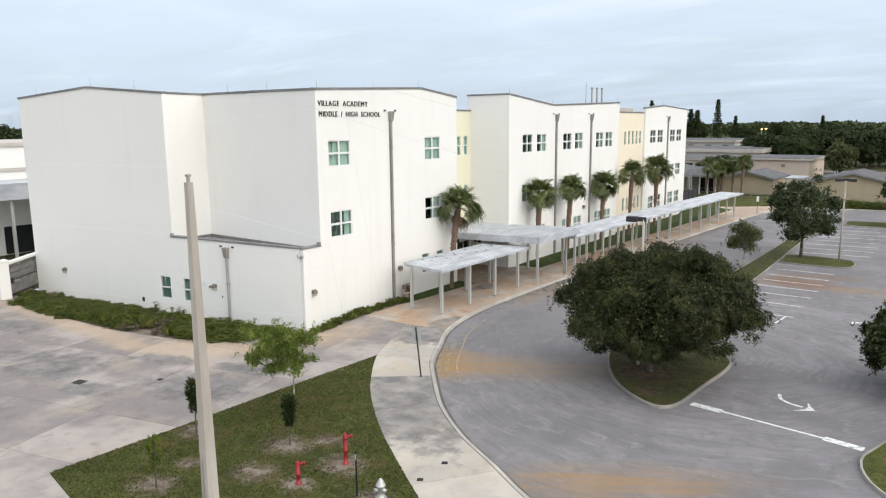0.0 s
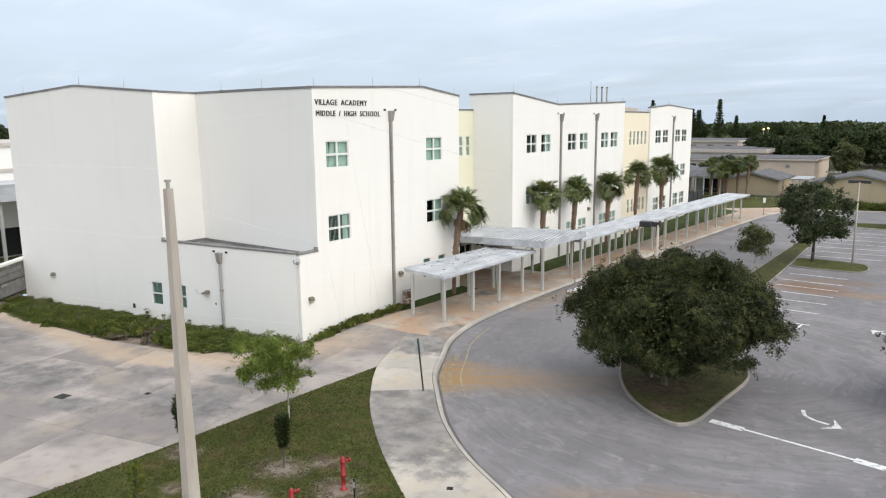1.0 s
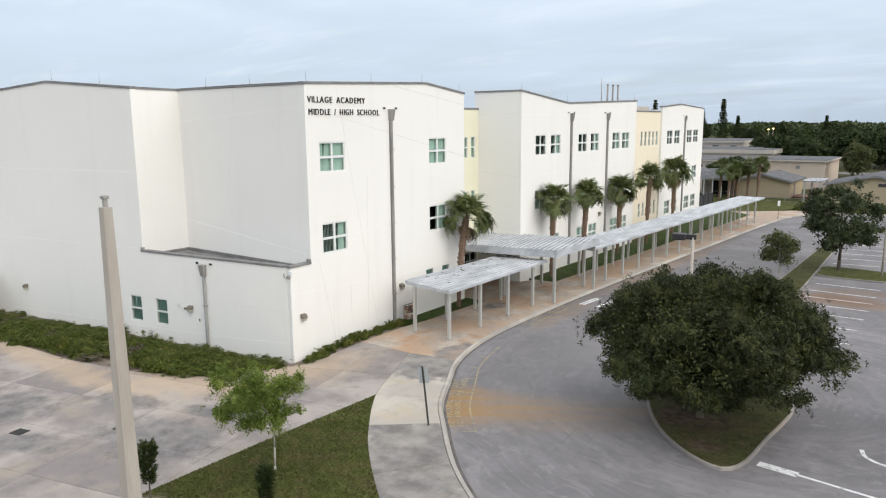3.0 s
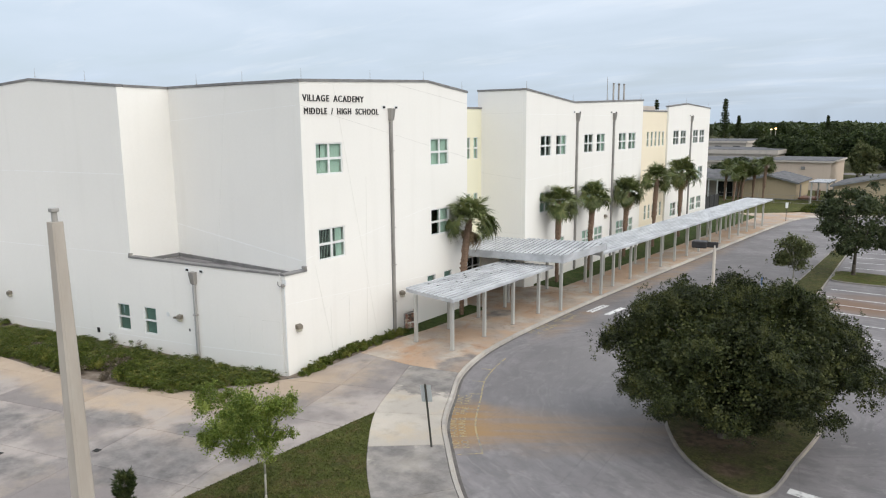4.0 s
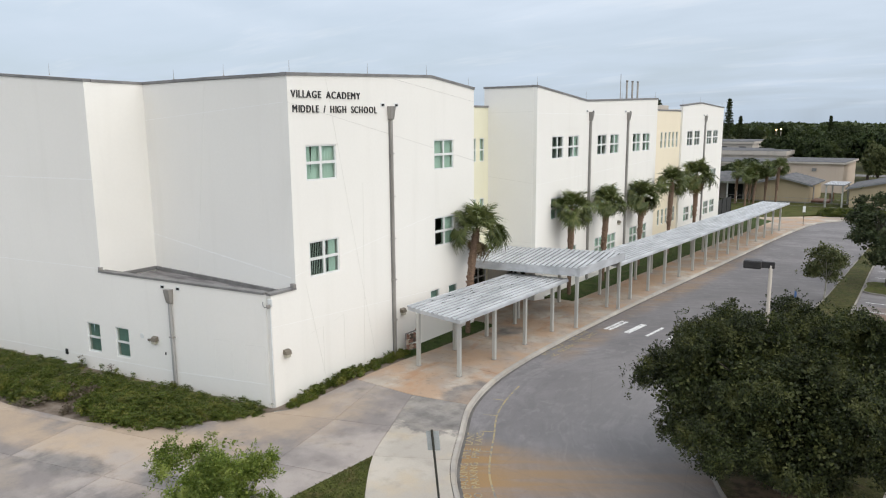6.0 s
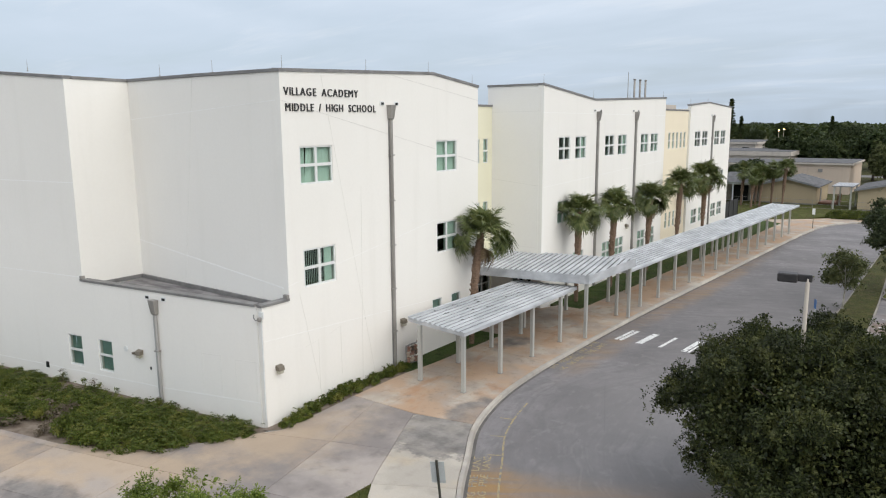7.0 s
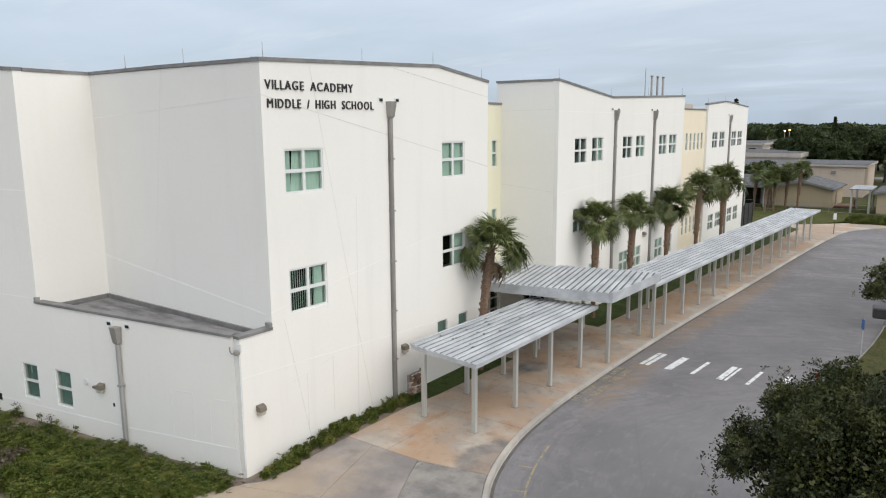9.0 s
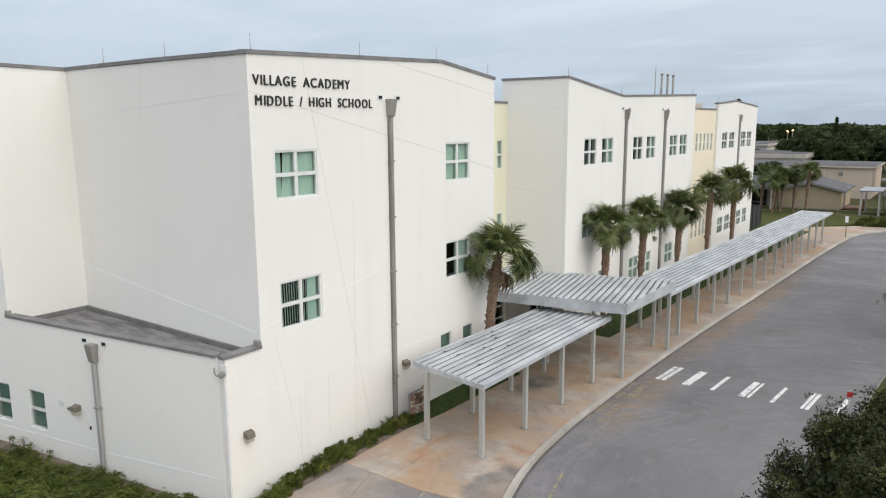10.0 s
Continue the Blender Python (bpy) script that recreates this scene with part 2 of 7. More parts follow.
def asphalt_material():
    k = Nodes("old asphalt")
    c = k.mix(k.ramp(k.noise(0.22, 4), 0.35, 0.68), (0.168, 0.158, 0.163), (0.247, 0.231, 0.236))
    c = k.mix(k.ramp(k.noise(1.3, 6), 0.5, 0.8, 0.0, 0.4), c, (0.135, 0.135, 0.141))
    c = k.mix(k.ramp(k.noise(0.9, 4, (1, 1, 1), 0.6), 0.58, 0.64, 0.0, 0.5), c, (0.275, 0.265, 0.263))
    mp = k.n.new("ShaderNodeMapping")
    mp.vector_type = "TEXTURE"
    mp.inputs["Location"].default_value = (-14.6, 39.0, 0)
    k.l.new(k.pos, mp.inputs["Vector"])
    ln = k.n.new("ShaderNodeVectorMath")
    ln.operation = "LENGTH"
    k.l.new(mp.outputs[0], ln.inputs[0])
    turn = k.n.new("ShaderNodeCombineXYZ")
    k.l.new(k.math("ADD", ln.outputs["Value"], k.math("MULTIPLY", k.noise(0.25, 2), 1.5)), turn.inputs[0])
    k.l.new(k.math("MULTIPLY", k.noise(0.12, 2), 6.0), turn.inputs[1])
    arc = k.noise(1.9, 4, (1, 1, 1), 0.6, turn.outputs[0])
    c = k.mix(k.ramp(arc, 0.46, 0.62, 0.0, 0.50), c, (0.14, 0.135, 0.137))
    c = k.mix(k.ramp(k.noise(3.4, 4, (1, 1, 1), 0.6, turn.outputs[0]), 0.52, 0.66, 0.0, 0.34), c, (0.31, 0.292, 0.288))
    c = k.mix(k.ramp(k.noise(0.5, 5, (1.6, 0.22, 1)), 0.45, 0.75, 0.0, 0.25), c, (0.240, 0.230, 0.236))
    c = k.mix(k.ramp(k.noise(2.6, 6, (1, 1, 1), 0.7), 0.50, 0.68, 0.0, 0.42), c, (0.135, 0.13, 0.131))
    grit = k.math("MULTIPLY", k.ramp(k.noise(6.0, 5, (1, 1, 1), 0.7), 0.56, 0.70), k.ramp(k.noise(0.24, 3), 0.46, 0.66))
    c = k.mix(k.math("MULTIPLY", grit, 0.55), c, (0.20, 0.155, 0.115))
    wob = k.math("SUBTRACT", k.noise(0.55, 4), 0.5)
    c = k.mix(k.math("MULTIPLY", k.blob(-24.0, 58.0, 4.6, 26.0, -3, 0.8, wob), 0.5), c, (0.125, 0.118, 0.118))
    streak = k.ramp(k.noise(1.1, 5, (0.16, 1.7, 1), 0.6, None, 34), 0.30, 0.72, 0.25, 1.15)
    rust = (0.32, 0.195, 0.085)
    for x, y, rx, ry, turn, amount in ((-25.7, 29.2, 1.8, 2.6, 32, 1.5), (-23.6, 30.0, 3.4, 2.2, 32, 0.65), (-21.0, 31.4, 5.2, 2.0, 32, 0.6), (-13.0, 22.6, 4.8, 1.6, 35, 0.8), (-10.0, 59.6, 5.5, 1.5, 6, 0.55), (-28.5, 66.0, 1.1, 16.0, -2, 0.6), (-28.6, 46.0, 0.9, 5.0, 0, 0.4)):
        c = k.mix(k.math("MULTIPLY", k.math("MULTIPLY", k.blob(x, y, rx, ry, turn, 0.75, wob), streak), amount), c, rust)
    for x, y, rx, ry, amount in ((-14.6, 60.2, 3.4, 2.4, 0.95), (-13.2, 63.5, 4.0, 1.2, 0.6)):
        c = k.mix(k.math("MULTIPLY", k.blob(x, y, rx, ry, 4, 0.7, wob), amount), c, (0.185, 0.115, 0.075))
    c = k.mix(k.math("MULTIPLY", k.blob(-21.5, 38.0, 5.5, 9.5, 12, 0.8, wob), 0.45), c, (0.262, 0.25, 0.25))
    crack = k.n.new("ShaderNodeTexVoronoi")
    crack.feature = "DISTANCE_TO_EDGE"
    crack.inputs["Scale"].default_value = 0.19
    k.l.new(k.pos, crack.inputs["Vector"])
    c = k.mix(k.ramp(crack.outputs["Distance"], 0.0, 0.005, 0.22, 0.0), c, (0.10, 0.10, 0.105))
    c = k.mix(k.ramp(k.noise(45, 3), 0.35, 0.7, 0.0, 0.35), c, (0.115, 0.112, 0.114))
    k.colour(c)
    k.bump(k.noise(60, 3), 0.25, 0.01)
    return k.set(0.9, 0, 0.3)


def concrete_material(name, pale, dark, tan, orange=0.0, stains=(), warm=(), edge=0.45, vary=0.22):
    k = Nodes(name)
    shift = k.per_object()
    big = k.ramp(k.math("ADD", k.noise(0.26, 5), k.math("MULTIPLY", k.math("SUBTRACT", shift, 0.5), vary)), 0.37, 0.58)
    c = k.mix(big, pale, dark)
    c = k.mix(k.ramp(k.noise(0.5, 5, (1, 1, 1), 0.6), 0.48, 0.72, 0.0, 0.6), c, tan)
    c = k.mix(k.ramp(k.noise(1.7, 6), 0.50, 0.78, 0.0, 0.45), c, tuple(v * 0.62 for v in dark))
    wob = k.math("MULTIPLY", k.math("SUBTRACT", k.noise(0.8, 6, (1, 1, 1), 0.65), 0.5), 1.8)
    for x, y, rx, ry, turn in warm:
        c = k.mix(k.math("MULTIPLY", k.blob(x, y, rx, ry, turn, 0.8, wob), 0.68), c, (0.475, 0.36, 0.25))
    if orange:
        c = k.mix(k.ramp(k.noise(0.33, 6), 0.42, 0.60, 0.0, orange), c, (0.44, 0.29, 0.185))
        c = k.mix(k.ramp(k.noise(0.8, 5), 0.55, 0.75, 0.0, 0.4), c, (0.30, 0.23, 0.17))
        c = k.mix(k.ramp(k.noise(0.55, 6, (1.5, 0.7, 1), 0.6), 0.56, 0.68, 0.0, 0.55), c, (0.40, 0.215, 0.115))
        c = k.mix(k.ramp(k.noise(2.3, 6, (1, 1, 1), 0.7), 0.56, 0.66, 0.0, 0.4), c, (0.20, 0.165, 0.135))
    for x, y, rx, ry, turn in stains:
        soot = k.mix(k.ramp(k.noise(1.5, 6, (1, 1, 1), 0.65), 0.3, 0.7), (0.115, 0.108, 0.107), (0.235, 0.22, 0.212))
        c = k.mix(k.math("MULTIPLY", k.blob(x, y, rx, ry, turn, edge, wob), k.ramp(k.noise(0.7, 4), 0.25, 0.6, 0.5, 0.92)), c, soot)
    c = k.mix(k.ramp(k.noise(30, 3), 0.35, 0.7, 0.0, 0.15), c, tuple(v * 0.6 for v in dark))
    k.colour(c)
    k.bump(k.noise(40, 3), 0.15, 0.01)
    return k.set(0.88, 0, 0.3)


M_ASPHALT = asphalt_material()
M_KERB_OLD = concrete_material("weathered island kerb", (0.36, 0.33, 0.29), (0.22, 0.205, 0.19), (0.33, 0.28, 0.22))
M_PLAZA = concrete_material("stained plaza concrete", (0.388, 0.344, 0.316), (0.232, 0.207, 0.198), (0.375, 0.315, 0.25), 0.0, ((-41.8, 17.0, 3.2, 2.2, 15), (-32.9, 19.4, 3.4, 2.0, 15), (-37.6, 20.8, 2.2, 0.8, 15), (-33.0, 22.3, 1.8, 0.7, 15), (-36.6, 16.2, 1.8, 0.9, 15), (-39.0, 11.0, 3.4, 1.6, 15), (-48.0, 15.0, 5.0, 1.6, 15), (-52.0, 18.6, 4.0, 1.0, 10)), ((-48, 21.3, 15, 1.1, 0), (-37.5, 23.6, 4.6, 1.9, 22), (-34.6, 28.6, 2.6, 3.6, -25)))
M_STRIP = concrete_material("pale pavement concrete", (0.50, 0.455, 0.395), (0.40, 0.365, 0.32), (0.48, 0.385, 0.265), 0.0, ((-29.5, 32.7, 2.5, 2.4, 108),), (), 0.18)
M_STRIP_OLD = concrete_material("blackened pavement concrete", (0.50, 0.455, 0.395), (0.40, 0.365, 0.32), (0.48, 0.385, 0.265), 0.0, ((-23.2, 23.5, 5.0, 2.5, -39),), (), 0.25)
M_CANOPYWALK = concrete_material("rust stained concrete", (0.50, 0.45, 0.39), (0.36, 0.305, 0.26), (0.46, 0.345, 0.24), 0.72, ((-29.6, 35.0, 1.7, 0.9, 100), (-33.2, 44.5, 1.6, 0.8, 80)), (), 0.45, 0.06)
M_KERB = concrete_material("kerb concrete", (0.50, 0.46, 0.41), (0.36, 0.335, 0.305), (0.43, 0.365, 0.28), 0.0, (), (), 0.45, 0.05)


def lawn_material(name, a, b, dry, bare=(), soil=((0.13, 0.098, 0.072), (0.24, 0.205, 0.17))):
    k = Nodes(name)
    c = k.mix(k.ramp(k.noise(0.55, 5), 0.32, 0.68), a, b)
    c = k.mix(k.ramp(k.noise(1.6, 6, (1, 1, 1), 0.65), 0.48, 0.70, 0.0, 0.7), c, dry)
    c = k.mix(k.ramp(k.noise(3.3, 6, (1, 1, 1), 0.7), 0.46, 0.66, 0.0, 0.75), c, tuple(v * 0.5 for v in a))
    c = k.mix(k.ramp(k.noise(0.9, 5, (1, 1, 1), 0.7), 0.52, 0.70, 0.0, 0.65), c, soil[0])
    c = k.mix(k.ramp(k.noise(14, 4), 0.3, 0.7, 0.0, 0.6), c, tuple(v * 0.4 for v in a))
    wob = k.math("MULTIPLY", k.math("SUBTRACT", k.noise(1.6, 5, (1, 1, 1), 0.65), 0.5), 2.2)
    for x, y, r in bare:
        earth = k.mix(k.ramp(k.noise(3.0, 5), 0.35, 0.65), soil[0], soil[1])
        c = k.mix(k.math("MULTIPLY", k.blob(x, y, r, r * 0.8, 20, 0.7, wob), 0.9), c, earth)
    k.colour(c)
    k.bump(k.noise(26, 5), 0.9, 0.06)
    return k.set(0.95, 0, 0.15)


BARE = ((-24.3, 17.7, 1.1), (-23.4, 18.9, 0.8), (-28.4, 16.3, 0.9), (-25.8, 12.9, 0.9), (-21.5, 17.8, 1.1), (-21.8, 15.8, 0.8), (-23.6, 15.6, 1.0), (-19.0, 16.7, 0.7), (-26.2, 14.6, 0.6))
M_LAWN = lawn_material("mown lawn", (0.075, 0.090, 0.022), (0.122, 0.131, 0.036), (0.165, 0.115, 0.060), BARE, ((0.105, 0.072, 0.052), (0.26, 0.215, 0.18)))
M_GROUND = lawn_material("rough grass", (0.075, 0.083, 0.03), (0.115, 0.11, 0.05), (0.15, 0.115, 0.07))
M_ISLAND = lawn_material("patchy soil and weeds", (0.066, 0.074, 0.024), (0.102, 0.100, 0.036), (0.135, 0.092, 0.06),
                        ((-16.3, 33.8, 1.9), (-17.8, 36.6, 2.0), (-15.2, 31.4, 0.8)), ((0.060, 0.042, 0.030), (0.125, 0.088, 0.062)))
M_STRIPLAWN = lawn_material("shaded grass strip", (0.05, 0.085, 0.022), (0.085, 0.12, 0.035), (0.12, 0.11, 0.05))


def leaf_material(name, dark, light, tip, through=0.25, vary=0.0, patch=3.0, gloss=0.25):
    k = Nodes(name)
    r = k.per_island()
    c = k.mix(k.ramp(r, 0.0, 0.8), dark, light)
    c = k.mix(k.ramp(r, 0.90, 1.0), c, tip)
    c = k.mix(k.ramp(k.noise(0.6, 3), 0.35, 0.7, 0.0, 0.5), c, tuple(v * 0.6 for v in dark))
    c = k.mix(k.ramp(k.noise(patch, 2), 0.50, 0.70, 0.0, 0.6), c, tip)
    if vary:
        c = k.mix(k.math("MULTIPLY", k.per_object(), vary), c, tuple(v * 0.45 for v in light))
    k.colour(c)
    k.set(0.62 - 0.4 * gloss, 0, gloss)
    if through:
        tl = k.n.new("ShaderNodeBsdfTranslucent")
        k.l.new(c, tl.inputs["Color"])
        mx = k.n.new("ShaderNodeMixShader")
        mx.inputs[0].default_value = through
        k.l.new(k.b.outputs[0], mx.inputs[1])
        k.l.new(tl.outputs[0], mx.inputs[2])
        k.l.new(mx.outputs[0], k.n["Material Output"].inputs["Surface"])
    return k.m


M_OAK = leaf_material("live oak leaves", (0.014, 0.021, 0.007), (0.052, 0.066, 0.018), (0.135, 0.140, 0.042), 0.22, 0.0, 1.5, 0.28)
M_OAK_PALE = leaf_material("greyish oak leaves", (0.030, 0.046, 0.018), (0.075, 0.100, 0.038), (0.15, 0.165, 0.07), 0.25, 0.0, 2.0, 0.4)
M_YOUNG = leaf_material("bright young leaves", (0.095, 0.145, 0.024), (0.20, 0.265, 0.046), (0.36, 0.40, 0.10), 0.4, 0.0, 2.5, 0.3)
M_PALM = leaf_material("fan palm fronds", (0.062, 0.086, 0.026), (0.145, 0.175, 0.056), (0.22, 0.23, 0.085), 0.25, 0.0, 1.6, 0.4)
M_DEADPALM = leaf_material("dead palm fronds", (0.20, 0.14, 0.08), (0.30, 0.22, 0.13), (0.36, 0.28, 0.18))
M_SHRUB = leaf_material("shrub leaves", (0.046, 0.076, 0.011), (0.142, 0.180, 0.028), (0.29, 0.27, 0.065), 0.25, 0.4, 1.8, 0.3)
M_DRYSHRUB = leaf_material("dry shrub twigs", (0.12, 0.095, 0.065), (0.20, 0.165, 0.12), (0.26, 0.21, 0.15))
M_PINE = leaf_material("pine needles", (0.022, 0.036, 0.012), (0.050, 0.070, 0.022), (0.10, 0.11, 0.035))
M_FARLEAF = leaf_material("distant broadleaf foliage", (0.024, 0.040, 0.013), (0.062, 0.088, 0.027), (0.125, 0.145, 0.045), 0.2, 0.6, 0.35)
M_FARPALE = leaf_material("distant olive foliage", (0.060, 0.075, 0.028), (0.125, 0.140, 0.055), (0.21, 0.21, 0.09))
M_BLADE = leaf_material("grass blades", (0.057, 0.075, 0.016), (0.124, 0.139, 0.036), (0.185, 0.130, 0.068), 0.25, 0.0, 0.8)

# ---- building helpers ----
def mesh_of(name, bm, material, smooth=False):
    me = bpy.data.meshes.new(name)
    bm.to_mesh(me)
    bm.free()
    me.materials.append(material)
    if smooth:
        me.polygons.foreach_set("use_smooth", [True] * len(me.polygons))
    return me


def thing(name, at, label, category, group="", kind=""):
    """An Empty at a thing's base, which carries its parts."""
    ob = new(name)
    ob.location = at
    ob.empty_display_size = 0.2
    return tagged(ob, label, category, group, kind)


def base_of(ob):
    m = Matrix.Translation(ob.location)
    return base_of(ob.parent) @ m if ob.parent else m


def hang(ob, parent):
    ob.parent = parent
    return ob


def part(name, bm, material, parent, label="", at=None, smooth=False):
    """One mesh under a thing or a part; at: its pose in the parent's space."""
    ob = new(name, mesh_of(name, bm, material, smooth) if isinstance(bm, bmesh.types.BMesh) else bm)
    ob.parent = parent
    if at is not None:
        ob.matrix_basis = at
    if label:
        ob["label"] = label
    return ob


def single(name, bm, material, label, category, group="", kind="", at=None, smooth=False):
    ob = new(name, mesh_of(name, bm, material, smooth) if isinstance(bm, bmesh.types.BMesh) else bm)
    if at is not None:
        ob.matrix_basis = at
    return tagged(ob, label, category, group, kind)


def box(bm, x0, x1, y0, y1, z0, z1, bevel=0.0, m=None):
    r = bmesh.ops.create_cube(bm, size=1.0)
    vs = r["verts"]
    for v in vs:
        v.co = Vector((x0 + (v.co.x + 0.5) * (x1 - x0), y0 + (v.co.y + 0.5) * (y1 - y0), z0 + (v.co.z + 0.5) * (z1 - z0)))
    if m is not None:
        bmesh.ops.transform(bm, matrix=m, verts=vs)
    if bevel:
        es = list({e for v in vs for e in v.link_edges})
        bmesh.ops.bevel(bm, geom=es, offset=bevel, segments=1, affect="EDGES", profile=0.5)
    return bm


def one_box(x0, x1, y0, y1, z0, z1, bevel=0.0, m=None):
    return box(bmesh.new(), x0, x1, y0, y1, z0, z1, bevel, m)


def tube(bm, p, q, r0, r1, sides=10, caps=True):
    """A tapered round bar from p to q."""
    p, q = Vector(p), Vector(q)
    d = q - p
    m = Matrix.Translation((p + q) / 2) @ d.to_track_quat("Z", "Y").to_matrix().to_4x4()
    bmesh.ops.create_cone(bm, cap_ends=caps, segments=sides, radius1=r0, radius2=r1, depth=d.length, matrix=m)
    return bm


def lathe(bm, profile, sides=14, at=(0, 0, 0)):
    rings = []
    for r, z in profile:
        rings.append([bm.verts.new((at[0] + r * math.cos(2 * math.pi * i / sides), at[1] + r * math.sin(2 * math.pi * i / sides), at[2] + z)) for i in range(sides)])
    for a, b in zip(rings, rings[1:]):
        for i in range(sides):
            bm.faces.new((a[i], a[(i + 1) % sides], b[(i + 1) % sides], b[i]))
    bm.faces.new(list(reversed(rings[0])))
    bm.faces.new(rings[-1])
    return bm


def plate(points, z0, z1):
    """A flat slab with the given outline."""
    bm = bmesh.new()
    f = bm.faces.new([bm.verts.new((x, y, z1)) for x, y in points])
    f.normal_update()
    if f.normal.z < 0:
        f.normal_flip()
    r = bmesh.ops.extrude_face_region(bm, geom=[f], use_keep_orig=True)
    for v in r["geom"]:
        if isinstance(v, bmesh.types.BMVert):
            v.co.z = z0
    bmesh.ops.triangulate(bm, faces=[g for g in bm.faces if len(g.verts) > 4])
    bmesh.ops.recalc_face_normals(bm, faces=bm.faces)
    return bm


def glide(points, per=6):
    """A smooth line through points of the plan."""
    p = [Vector(q) for q in points]
    out = []
    for i in range(len(p) - 1):
        a, b, c, d = p[max(i - 1, 0)], p[i], p[i + 1], p[min(i + 2, len(p) - 1)]
        for s in range(per):
            t = s / per
            out.append(0.5 * ((2 * b) + (c - a) * t + (2 * a - 5 * b + 4 * c - d) * t * t + (3 * b - a - 3 * c + d) * t ** 3))
    return out + [p[-1]]


def beside(line, gap):
    """The line shifted to its left by gap."""
    out = []
    for i, p in enumerate(line):
        d = (line[min(i + 1, len(line) - 1)] - line[max(i - 1, 0)]).normalized()
        out.append(p + Vector((-d.y, d.x)) * gap)
    return out


def quads_mesh(name, verts, material):
    """A mesh of loose four-cornered leaves, from an array of n x 4 x 3 places."""
    n = len(verts)
    me = bpy.data.meshes.new(name)
    me.vertices.add(n * 4)
    me.vertices.foreach_set("co", np.ascontiguousarray(verts, dtype=np.float32).ravel())
    me.loops.add(n * 4)
    me.loops.foreach_set("vertex_index", np.arange(n * 4, dtype=np.int32))
    me.polygons.add(n)
    me.polygons.foreach_set("loop_start", np.arange(0, n * 4, 4, dtype=np.int32))
    me.update(calc_edges=True)
    me.materials.append(material)
    return me


def leaf_quads(places, length, width, rng, up=0.35):
    """Leaves as pointed lozenges at the given places, turned every way but leaning to face the sky."""
    n = len(places)
    nrm = rng.normal(size=(n, 3))
    nrm /= np.linalg.norm(nrm, axis=1)[:, None]
    nrm[:, 2] += up
    nrm /= np.linalg.norm(nrm, axis=1)[:, None]
    u = np.cross(nrm, rng.normal(size=(n, 3)))
    u /= np.linalg.norm(u, axis=1)[:, None]
    v = np.cross(nrm, u)
    s = rng.uniform(0.7, 1.35, size=(n, 1))
    a, b = u * length * 0.5 * s, v * width * 0.5 * s
    bend = nrm * length * 0.12 * s
    return np.stack([places - a - bend, places + b, places + a - bend, places - b], axis=1)


def unit(a):
    return a / np.linalg.norm(a, axis=1)[:, None]


def spray_crown(size, lumps, sprays, per, leaf, rng, flat=0.2, wide=0.2, slim=0.55, lump=(0.20, 0.32), lift=0.5, inner=0.2, core=0.78, stray=0.035, ragged=0.0):
    """Leaves of a crown: rounded lumps inside an ellipsoid of the given half sizes, each covered with sprays whose leaves fan out and face away from it."""
    size = np.array(size)
    c = unit(rng.normal(size=(lumps, 3))) * core * rng.uniform(0.2, 1.0, (lumps, 1)) ** 0.38
    out = unit(c)
    rl = rng.uniform(lump[0], lump[1], (lumps, 1)) * size.mean()
    odd = rng.uniform(0, 1, (lumps, 1)) < ragged          # boughs that stand out of the crown
    c, rl = np.where(odd, out * rng.uniform(0.85, 1.02, (lumps, 1)), c), np.where(odd, rl * 0.55, rl)
    c = c * size
    pick = rng.choice(lumps, sprays, p=(rl[:, 0] ** 2) / (rl ** 2).sum())
    d = unit(rng.normal(size=(sprays, 3)) + 0.9 * out[pick])
    p = c[pick] + d * rl[pick] * rng.uniform(0.5, 1.12, (sprays, 1)) * np.array((1, 1, 0.8))
    p += np.clip(rng.normal(size=(sprays, 3)), -2.2, 2.2) * stray * size.mean() * np.where(rng.uniform(0, 1, (sprays, 1)) < 0.15, 2.2, 0.8)
    p[:, 2] = np.where(p[:, 2] < 0, p[:, 2] * (1 - flat), p[:, 2])
    axis = unit(d + np.array((0, 0, lift)) + 0.35 * rng.normal(size=(sprays, 3)))
    who = np.repeat(np.arange(sprays), per)
    n = len(who)
    ax = axis[who]
    side = rng.normal(size=(n, 3))
    side = unit(side - ax * (side * ax).sum(1)[:, None])
    u = unit(side + ax * rng.uniform(-0.25, 0.9, (n, 1)))
    s = rng.uniform(0.7, 1.3, (n, 1))
    mid = p[who] + u * wide * rng.uniform(0.25, 1.0, (n, 1))
    nrm = ax + 0.45 * rng.normal(size=(n, 3))
    nrm = unit(nrm - u * (nrm * u).sum(1)[:, None])
    v = np.cross(nrm, u)
    a, b, bend = u * leaf * 0.5 * s, v * leaf * slim * 0.5 * s, nrm * leaf * 0.14 * s
    leaves = np.stack([mid - a - bend, mid + b, mid + a - bend, mid - b], axis=1)
    m = int(n * inner * 0.5)
    q = unit(rng.normal(size=(m, 3))) * rng.uniform(0, 1, (m, 1)) ** 0.4 * size * core
    q[:, 2] = np.where(q[:, 2] < 0, q[:, 2] * (1 - flat), q[:, 2])
    return np.concatenate([leaves, leaf_quads(q, leaf * 1.4, leaf * 0.9, rng)]) if m else leaves


